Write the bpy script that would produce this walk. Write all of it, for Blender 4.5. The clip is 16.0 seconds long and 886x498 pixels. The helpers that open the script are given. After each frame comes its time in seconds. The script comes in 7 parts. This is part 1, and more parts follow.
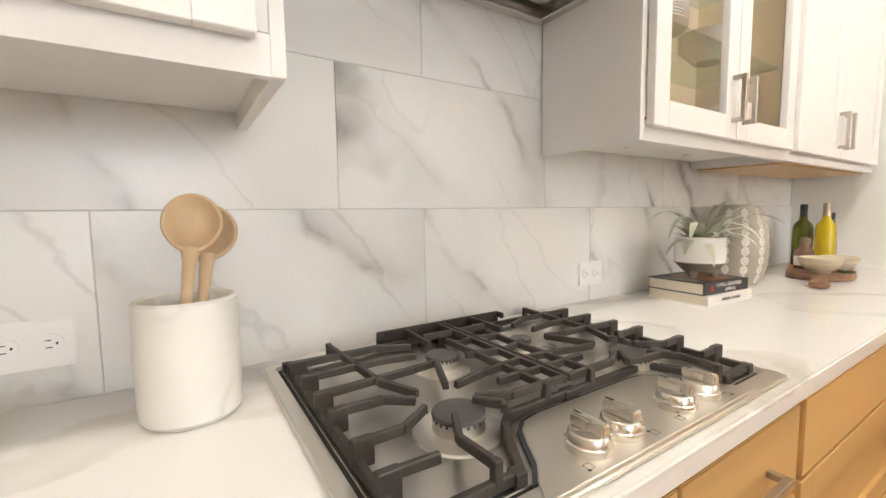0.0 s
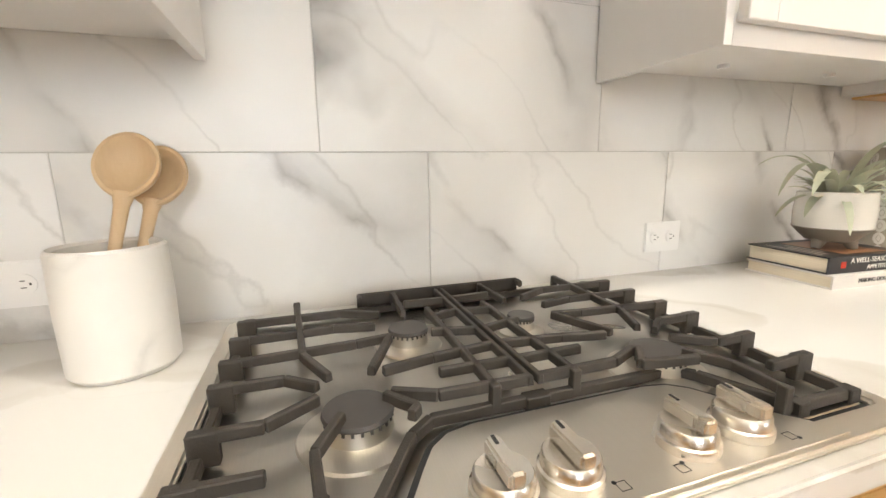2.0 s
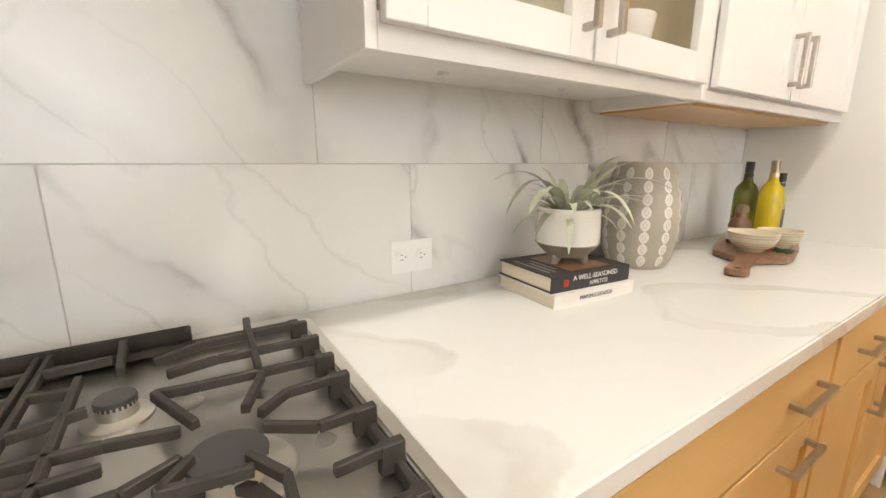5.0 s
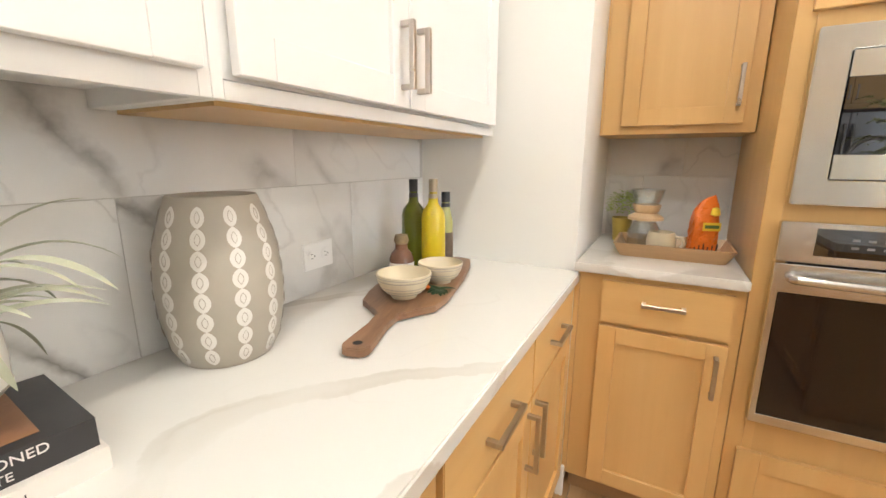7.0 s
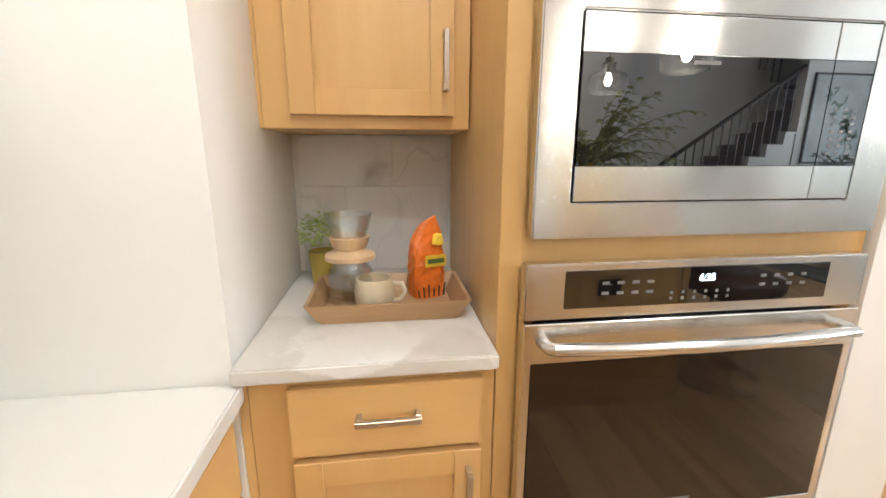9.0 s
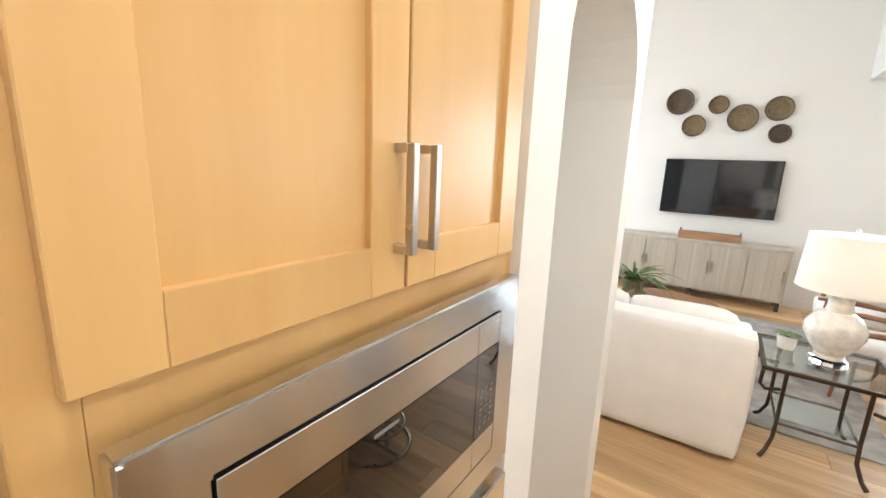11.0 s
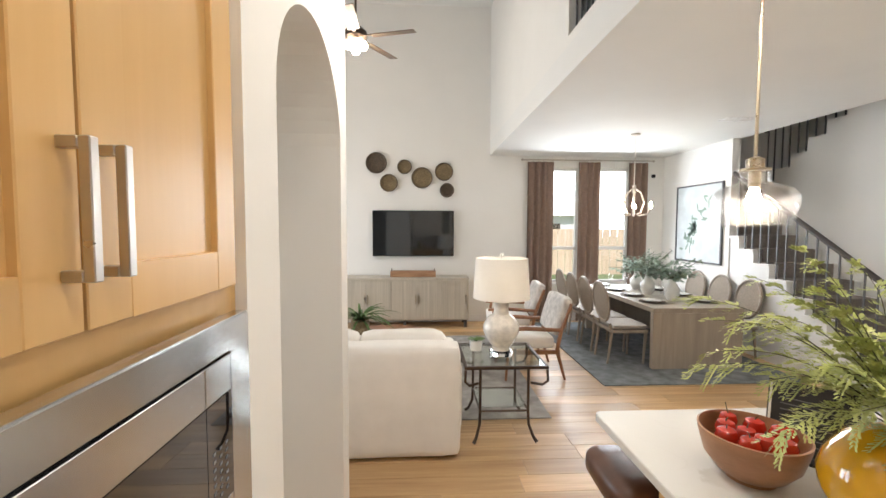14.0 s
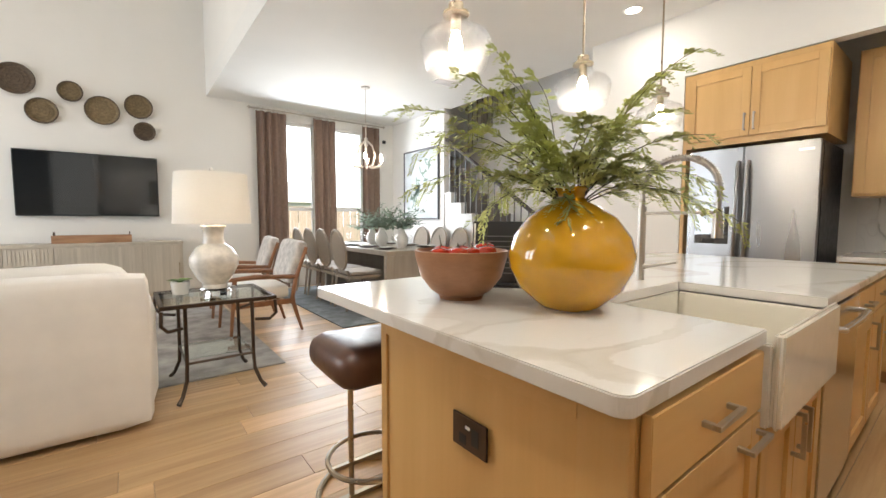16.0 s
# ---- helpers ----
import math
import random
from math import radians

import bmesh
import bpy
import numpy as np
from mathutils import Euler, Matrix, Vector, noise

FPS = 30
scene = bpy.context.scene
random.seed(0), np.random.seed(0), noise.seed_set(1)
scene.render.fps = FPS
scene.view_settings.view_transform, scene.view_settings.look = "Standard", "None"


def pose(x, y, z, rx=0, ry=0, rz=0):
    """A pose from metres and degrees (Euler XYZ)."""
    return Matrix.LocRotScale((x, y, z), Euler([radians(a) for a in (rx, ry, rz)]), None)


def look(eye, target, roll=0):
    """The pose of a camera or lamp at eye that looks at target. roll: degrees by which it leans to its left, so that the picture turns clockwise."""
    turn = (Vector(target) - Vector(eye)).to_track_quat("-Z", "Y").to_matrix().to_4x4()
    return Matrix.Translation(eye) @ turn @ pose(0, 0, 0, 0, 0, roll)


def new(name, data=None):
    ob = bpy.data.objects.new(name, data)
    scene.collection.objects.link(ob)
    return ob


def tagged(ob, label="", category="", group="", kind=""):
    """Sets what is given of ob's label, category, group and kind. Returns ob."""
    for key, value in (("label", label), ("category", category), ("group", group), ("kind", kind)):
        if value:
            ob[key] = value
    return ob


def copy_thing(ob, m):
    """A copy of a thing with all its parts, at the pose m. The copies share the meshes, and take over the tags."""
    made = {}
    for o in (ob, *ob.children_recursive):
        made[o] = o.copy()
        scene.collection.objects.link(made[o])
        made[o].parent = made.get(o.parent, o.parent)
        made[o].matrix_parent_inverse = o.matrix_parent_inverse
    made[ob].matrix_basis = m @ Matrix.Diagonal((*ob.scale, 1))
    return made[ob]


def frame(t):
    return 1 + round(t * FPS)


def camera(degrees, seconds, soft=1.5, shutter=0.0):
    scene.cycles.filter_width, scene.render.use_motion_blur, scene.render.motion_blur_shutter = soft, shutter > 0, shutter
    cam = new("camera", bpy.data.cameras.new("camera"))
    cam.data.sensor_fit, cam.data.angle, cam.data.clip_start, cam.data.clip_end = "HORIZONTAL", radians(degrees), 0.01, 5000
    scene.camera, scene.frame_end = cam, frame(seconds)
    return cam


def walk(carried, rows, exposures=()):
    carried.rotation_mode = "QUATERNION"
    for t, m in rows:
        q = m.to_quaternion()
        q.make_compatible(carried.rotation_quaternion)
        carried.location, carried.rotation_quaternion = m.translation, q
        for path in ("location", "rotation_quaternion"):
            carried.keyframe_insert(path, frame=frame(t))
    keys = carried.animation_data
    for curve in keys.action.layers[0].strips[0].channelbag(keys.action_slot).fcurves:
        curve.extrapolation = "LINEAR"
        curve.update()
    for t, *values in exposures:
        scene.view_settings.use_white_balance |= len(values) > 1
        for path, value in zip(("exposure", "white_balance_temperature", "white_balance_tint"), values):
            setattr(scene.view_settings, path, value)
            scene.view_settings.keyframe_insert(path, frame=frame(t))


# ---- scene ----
cam = camera(94.3, 16.0)
PATH = [
    (0, (-0.114, -0.879, 1.209), (0.958, 0.801, 1.036), -0.8),
    (0.5, (-0.006, -0.807, 1.178), (0.987, 0.912, 0.937), -0.8),
    (1, (0.085, -0.737, 1.143), (0.972, 1.027, 0.821), -0.8),
    (1.5, (0.105, -0.739, 1.158), (0.844, 1.084, 0.794), -0.8),
    (2, (0.153, -0.835, 1.185), (0.756, 1.034, 0.806), -0.9),
    (2.5, (0.173, -0.885, 1.187), (0.678, 1.012, 0.803), -0.8),
    (3, (0.195, -0.916, 1.192), (0.636, 0.994, 0.796), -0.9),
    (3.2, (0.217, -0.921, 1.189), (0.665, 0.988, 0.796), -0.9),
    (5.3, (0.672, -0.846, 1.238), (1.842, 0.72, 0.813), 0.3),
    (5.5, (0.753, -0.861, 1.243), (1.984, 0.657, 0.818), 0.3),
    (6, (0.927, -0.874, 1.253), (2.31, 0.504, 0.821), 0.5),
    (6.5, (1.107, -0.867, 1.253), (2.654, 0.327, 0.828), 0.5),
    (7, (1.282, -0.866, 1.291), (3.005, 0.056, 0.866), 0.2),
    (7.5, (1.463, -0.894, 1.301), (3.316, -0.275, 0.875), 0.0),
    (8, (1.692, -0.936, 1.227), (3.62, -0.623, 0.794), 0.1),
    (8.5, (1.835, -0.956, 1.246), (3.787, -0.934, 0.811), 0.2),
    (9, (1.996, -0.911, 1.328), (3.927, -1.168, 0.875), 0.1),
    (9.5, (2.141, -0.946, 1.49), (4.006, -1.503, 1.034), 0.2),
    (10, (2.296, -1.056, 1.645), (4.007, -1.977, 1.172), 0.4),
    (10.2, (2.347, -1.091, 1.701), (3.954, -2.179, 1.216), 1.0),
    (12.3, (2.338, -0.918, 1.903), (2.896, -2.824, 1.665), 0.4),
    (12.5, (2.331, -0.871, 1.914), (2.943, -2.763, 1.705), 0.4),
    (13, (2.319, -0.846, 1.923), (3.011, -2.717, 1.78), 0.4),
    (13.5, (2.338, -0.927, 1.907), (2.781, -2.875, 1.793), 0.4),
    (14, (2.354, -1.071, 1.773), (2.249, -3.065, 1.662), 0.2),
    (14.5, (2.35, -1.172, 1.557), (1.828, -3.1, 1.447), 0.2),
    (15, (2.331, -1.186, 1.463), (1.523, -3.012, 1.346), 0.2),
    (15.5, (2.279, -1.2, 1.297), (1.227, -2.897, 1.179), 0.2),
    (16, (2.138, -1.293, 1.184), (0.925, -2.876, 1.042), 0.1),
]
EXPOSE = [(0, 1.10, 6350, 11), (1.2, 1.26, 6400, 10), (3.2, 1.16, 6450, 9), (5.5, 1.05, 6380, 9), (7.0, 1.20, 6250, 9), (8.5, 1.40, 6050, 9), (9.5, 1.16, 5980, 9), (10.2, 1.12, 5980, 9), (12.3, 0.58, 6450, 10), (14.0, 0.48, 6450, 11), (15.0, 0.40, 6400, 10), (16, 0.54, 6450, 10)]
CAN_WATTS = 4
walk(cam, [(t, look(eye, target, roll)) for t, eye, target, roll in PATH], EXPOSE)

# world, daylight and lamps
world = bpy.data.worlds.new("sky")
scene.world = world
world.use_nodes = True
wn = world.node_tree
sky = wn.nodes.new("ShaderNodeTexSky")
sky.sky_type = "NISHITA"
sky.sun_disc = False
sky.sun_elevation, sky.sun_rotation = radians(54), radians(17)
wn.links.new(sky.outputs[0], wn.nodes["Background"].inputs[0])
wn.nodes["Background"].inputs[1].default_value = 0.15
sun = new("sun", bpy.data.lights.new("sun", "SUN"))
sun.data.energy, sun.data.angle, sun.data.color = 5.0, radians(0.5), (1, 0.95, 0.88)
sun.matrix_world = look((6, 20, 30), (0, 0, 0))


def area(name, m, w, h, watts, colour):
    lamp = new(name, bpy.data.lights.new(name, "AREA"))
    lamp.data.shape, lamp.data.size, lamp.data.size_y = "RECTANGLE", w, h
    lamp.data.energy, lamp.data.color = watts, colour
    lamp.matrix_world = m
    return lamp


DAY = (0.86, 0.93, 1.0)
WARM = (1.0, 0.94, 0.85)
area("window_daylight", look((-0.65, -8.38, 1.8), (-0.65, -4, 1.2)), 1.7, 2.1, 62, DAY)
# Two added lamps out of view brighten the living room; no openings there.
area("added_east_light", look((6.4, -5.9, 1.6), (1, -5.5, 1.1)), 1.0, 2.4, 55, DAY)
area("added_east_light_far", look((6.4, -7.5, 1.4), (1, -5.0, 1.0)), 1.0, 2.2, 50, DAY)


def node(nt, kind, **values):
    n = nt.nodes.new("ShaderNode" + kind)
    for key, value in values.items():
        if isinstance(key, str) and key in n.inputs:
            n.inputs[key].default_value = value
    return n


def ramp(nt, source, stops):
    n = nt.nodes.new("ShaderNodeValToRGB")
    e = n.color_ramp.elements
    while len(e) < len(stops):
        e.new(0.5)
    for k, (at, col) in zip(e, stops):
        k.position, k.color = at, (*col, 1)
    nt.links.new(source, n.inputs[0])
    return n.outputs[0]


def base(name):
    m = bpy.data.materials.new(name)
    m.use_nodes = True
    return m, m.node_tree, m.node_tree.nodes["Principled BSDF"]


def coords(nt, scale, rot=(0, 0, 0), world_space=False, per_object=0.0):
    tc = nt.nodes.new("ShaderNodeNewGeometry" if world_space else "ShaderNodeTexCoord")
    out = tc.outputs["Position" if world_space else "Object"]
    mp = nt.nodes.new("ShaderNodeMapping")
    mp.inputs["Scale"].default_value, mp.inputs["Rotation"].default_value = scale, [radians(a) for a in rot]
    nt.links.new(out, mp.inputs["Vector"])
    if per_object:
        info = nt.nodes.new("ShaderNodeObjectInfo")
        mul = nt.nodes.new("ShaderNodeMath")
        mul.operation = "MULTIPLY"
        mul.inputs[1].default_value = per_object
        nt.links.new(info.outputs["Random"], mul.inputs[0])
        nt.links.new(mul.outputs[0], mp.inputs["Location"])
    return mp.outputs[0]


def noise_tex(nt, vec, scale, detail=4, rough=0.55, warp=0.0):
    n = nt.nodes.new("ShaderNodeTexNoise")
    for k, v in (("Scale", scale), ("Detail", detail), ("Roughness", rough), ("Distortion", warp)):
        n.inputs[k].default_value = v
    nt.links.new(vec, n.inputs["Vector"])
    return n.outputs["Fac"]


def bump(nt, bsdf, height, strength, dist=0.002):
    b = nt.nodes.new("ShaderNodeBump")
    b.inputs["Strength"].default_value, b.inputs["Distance"].default_value = strength, dist
    nt.links.new(height, b.inputs["Height"])
    nt.links.new(b.outputs[0], bsdf.inputs["Normal"])


def shade(c, f):
    return tuple(min(1, v * f) for v in c)


def plain(name, col, rough=0.5, metal=0.0, vary=0.06, scale=6.0, relief=0.0, fine=150.0, coat=0.0, stretch=(1, 1, 1), per_object=0.0):
    m, nt, b = base(name)
    vec = coords(nt, stretch, per_object=per_object)
    n = noise_tex(nt, vec, scale)
    nt.links.new(ramp(nt, n, [(0.3, shade(col, 1 - vary)), (0.7, shade(col, 1 + vary))]), b.inputs["Base Color"])
    r = ramp(nt, noise_tex(nt, vec, scale * 3), [(0.3, (max(0, rough - 0.05),) * 3), (0.7, (min(1, rough + 0.05),) * 3)])
    nt.links.new(r, b.inputs["Roughness"])
    b.inputs["Metallic"].default_value = metal
    b.inputs["Coat Weight"].default_value = coat
    if relief:
        bump(nt, b, noise_tex(nt, vec, fine, 3), relief)
    return m


def wood(name, dark, light, grain=(28, 28, 1.6), rough=0.38, per_object=7.0, knots=0.0, world_space=False, relief=0.08):
    m, nt, b = base(name)
    vec = coords(nt, grain, per_object=per_object, world_space=world_space)
    broad = noise_tex(nt, vec, 0.5, 2, 0.5, 0.6)
    fine = noise_tex(nt, vec, 3.0, 6, 0.7, 0.3)
    mix = nt.nodes.new("ShaderNodeMath")
    mix.operation = "MULTIPLY_ADD"
    mix.inputs[1].default_value = 0.35
    nt.links.new(fine, mix.inputs[0])
    half = nt.nodes.new("ShaderNodeMath")
    half.operation = "MULTIPLY"
    half.inputs[1].default_value = 0.65
    nt.links.new(broad, half.inputs[0])
    nt.links.new(half.outputs[0], mix.inputs[2])
    col = ramp(nt, mix.outputs[0], [(0.32, dark), (0.5, tuple((p + q) / 2 for p, q in zip(dark, light))), (0.68, light)])
    info = nt.nodes.new("ShaderNodeObjectInfo")
    hsv = nt.nodes.new("ShaderNodeHueSaturation")
    span = nt.nodes.new("ShaderNodeMapRange")
    span.inputs[3].default_value, span.inputs[4].default_value = (0.72, 1.22) if knots else (0.95, 1.05)
    nt.links.new(info.outputs["Random"], span.inputs[0])
    nt.links.new(span.outputs[0], hsv.inputs["Value"])
    nt.links.new(col, hsv.inputs["Color"])
    out = hsv.outputs[0]
    if knots:
        kn = noise_tex(nt, coords(nt, tuple(g * 0.16 for g in grain), per_object=11.0, world_space=world_space), 2.2, 2)
        kmix = nt.nodes.new("ShaderNodeMix")
        kmix.data_type, kmix.blend_type = "RGBA", "MULTIPLY"
        nt.links.new(ramp(nt, kn, [(0.62, (0, 0, 0)), (0.78, (1, 1, 1))]), kmix.inputs[0])
        nt.links.new(out, kmix.inputs[6])
        kmix.inputs[7].default_value = (0.55, 0.42, 0.3, 1)
        out = kmix.outputs[2]
    nt.links.new(out, b.inputs["Base Color"])
    b.inputs["Roughness"].default_value = rough
    bump(nt, b, fine, relief, 0.001)
    return m


def stone(name, ground, vein, warm, scale, rough, width=0.02, amount=0.5, per_object=0.0, tilt=38, stretch=0.38, halo=5.0, crisp=False):
    """White veined stone: long wandering veins that come and go, with a soft grey halo."""
    m, nt, b = base(name)
    vec = coords(nt, (1, 1, 1), (0, tilt, 0) if abs(tilt) > 0 else (0, 0, 28), True, per_object)
    mp = nt.nodes.new("ShaderNodeMapping")
    mp.inputs["Scale"].default_value = (stretch, 1, 1)
    nt.links.new(vec, mp.inputs["Vector"])
    warp = nt.nodes.new("ShaderNodeTexNoise")
    for k, v in (("Scale", scale * 2.6), ("Detail", 5), ("Roughness", 0.62)):
        warp.inputs[k].default_value = v
    nt.links.new(vec, warp.inputs["Vector"])
    add = nt.nodes.new("ShaderNodeVectorMath")
    add.operation = "MULTIPLY_ADD"
    add.inputs[1].default_value = (0.16 / scale,) * 3
    nt.links.new(warp.outputs["Color"], add.inputs[0])
    nt.links.new(mp.outputs[0], add.inputs[2])
    bent = add.outputs[0]

    def ridge(s, w, level, flat=False):
        n = noise_tex(nt, bent, s, 1.0, 0.4)
        sub = nt.nodes.new("ShaderNodeMath")
        sub.operation = "SUBTRACT"
        sub.inputs[1].default_value = level
        nt.links.new(n, sub.inputs[0])
        ab = nt.nodes.new("ShaderNodeMath")
        ab.operation = "ABSOLUTE"
        nt.links.new(sub.outputs[0], ab.inputs[0])
        return ramp(nt, ab.outputs[0], [(0.0, (0.8,) * 3), (w * 0.86, (1, 1, 1)), (w, (0, 0, 0))] if flat else [(0.0, (1, 1, 1)), (w * 0.35, (0.6,) * 3), (w, (0, 0, 0))])

    mask = ramp(nt, noise_tex(nt, vec, scale * 1.7, 3), [(0.46, (0, 0, 0)), (0.66, (1, 1, 1))])
    wide = ramp(nt, noise_tex(nt, vec, scale * 0.9, 3), [(0.38, (0.12,) * 3), (0.62, (1, 1, 1))])

    def times(a, c, k=1.0):
        mm = nt.nodes.new("ShaderNodeMath")
        mm.operation = "MULTIPLY"
        nt.links.new(a, mm.inputs[0])
        nt.links.new(c, mm.inputs[1])
        m2 = nt.nodes.new("ShaderNodeMath")
        m2.operation = "MULTIPLY"
        m2.inputs[1].default_value = k
        nt.links.new(mm.outputs[0], m2.inputs[0])
        return m2.outputs[0]

    thin = times(ridge(scale, width, 0.5), mask, amount * (0.3 if crisp else 1.0))
    hair = times(ridge(scale * 2.1, width * 0.8, 0.46), wide, amount * (0.12 if crisp else 0.3))
    soft = times(ridge(scale, width * halo, 0.515, crisp), wide, amount * (0.9 if crisp else 0.6))
    cloud = ramp(nt, noise_tex(nt, vec, scale * 0.8, 3), [(0.35, ground), (0.75, warm)])

    def mixin(a, fac, col):
        mx = nt.nodes.new("ShaderNodeMix")
        mx.data_type = "RGBA"
        nt.links.new(fac, mx.inputs[0])
        nt.links.new(a, mx.inputs[6])
        mx.inputs[7].default_value = (*col, 1)
        return mx.outputs[2]

    half = tuple((g + 2 * v) / 3 for g, v in zip(ground, vein))
    col = mixin(mixin(mixin(cloud, soft, half), hair, vein), thin, vein)
    nt.links.new(col, b.inputs["Base Color"])
    b.inputs["Roughness"].default_value = rough
    return m


def brushed(name, col, rough, grain=(1.5, 1.5, 700), drawn=0.0):
    """Brushed steel: fine level scratches draw reflections out up and down."""
    m, nt, b = base(name)
    n = noise_tex(nt, coords(nt, grain), 1.0, 2)
    broad = noise_tex(nt, coords(nt, (7, 7, 1.2)), 1.0, 1)
    nt.links.new(ramp(nt, broad, [(0.3, (rough - 0.03,) * 3), (0.7, (rough + 0.04,) * 3)]), b.inputs["Roughness"])
    nt.links.new(ramp(nt, n, [(0.2, shade(col, 0.97)), (0.8, shade(col, 1.03))]), b.inputs["Base Color"])
    b.inputs["Metallic"].default_value = 1.0
    if drawn:
        tg = nt.nodes.new("ShaderNodeTangent")
        tg.direction_type, tg.axis = "RADIAL", "Z"
        nt.links.new(tg.outputs[0], b.inputs["Tangent"])
        b.inputs["Anisotropic"].default_value = drawn
        b.inputs["Anisotropic Rotation"].default_value = 0.25
    b1 = nt.nodes.new("ShaderNodeBump")
    b1.inputs["Strength"].default_value, b1.inputs["Distance"].default_value = 0.25, 0.004
    nt.links.new(broad, b1.inputs["Height"])
    b2 = nt.nodes.new("ShaderNodeBump")
    b2.inputs["Strength"].default_value, b2.inputs["Distance"].default_value = 0.1 if drawn else 0.22, 0.0006
    nt.links.new(n, b2.inputs["Height"])
    nt.links.new(b1.outputs[0], b2.inputs["Normal"])
    nt.links.new(b2.outputs[0], b.inputs["Normal"])
    return m


def glass(name, col=(1, 1, 1), rough=0.0, seeds=0.0):
    m, nt, b = base(name)
    b.inputs["Base Color"].default_value = (*col, 1)
    b.inputs["Transmission Weight"].default_value = 1.0
    b.inputs["Roughness"].default_value = rough
    b.inputs["IOR"].default_value = 1.45
    if seeds:
        bump(nt, b, noise_tex(nt, coords(nt, (1, 1, 1)), seeds, 2), 0.5, 0.003)
    return m


def oily(name, col):
    m, nt, b = base(name)
    b.inputs["Base Color"].default_value = (*col, 1)
    b.inputs["Transmission Weight"].default_value = 0.45
    b.inputs["Roughness"].default_value = 0.05
    return m


def sheer(name, col=(1, 1, 1), gloss=0.03, seeds=0.0, veil=0.0):
    """Thin glass: light goes straight through, with a clear reflection on it."""
    m = bpy.data.materials.new(name)
    m.use_nodes = True
    nt = m.node_tree
    nt.nodes.remove(nt.nodes["Principled BSDF"])
    tr, gl, lw, mx = (nt.nodes.new("ShaderNode" + k) for k in ("BsdfTransparent", "BsdfGlossy", "LayerWeight", "MixShader"))
    tr.inputs["Color"].default_value = (*col, 1)
    gl.inputs["Roughness"].default_value = gloss
    lw.inputs["Blend"].default_value = 0.35
    nt.links.new(ramp(nt, lw.outputs["Facing"], [(0.0, (0.04 + 0.3 * veil,) * 3), (0.6, (0.08 + 0.6 * veil,) * 3), (1.0, (0.6,) * 3)]), mx.inputs[0])
    nt.links.new(tr.outputs[0], mx.inputs[1])
    nt.links.new(gl.outputs[0], mx.inputs[2])
    nt.links.new(mx.outputs[0], nt.nodes["Material Output"].inputs["Surface"])
    if seeds:
        b = nt.nodes.new("ShaderNodeBump")
        b.inputs["Strength"].default_value, b.inputs["Distance"].default_value = 0.9, 0.006
        nt.links.new(noise_tex(nt, coords(nt, (1, 1, 1)), seeds, 2), b.inputs["Height"])
        nt.links.new(b.outputs[0], gl.inputs["Normal"])
        nt.links.new(b.outputs[0], lw.inputs["Normal"])
    return m


def mirror_glass(name, col, ior, rough=0.012):
    """Dark glass with a coating that mirrors the room."""
    m, nt, b = base(name)
    nt.links.new(ramp(nt, noise_tex(nt, coords(nt, (1, 1, 1)), 9.0), [(0.3, shade(col, 0.9)), (0.7, shade(col, 1.1))]), b.inputs["Base Color"])
    b.inputs["Roughness"].default_value, b.inputs["IOR"].default_value = rough, ior
    return m


def glow(name, col, strength):
    m, nt, b = base(name)
    b.inputs["Emission Color"].default_value = (*col, 1)
    b.inputs["Emission Strength"].default_value = strength
    b.inputs["Base Color"].default_value = (*col, 1)
    return m


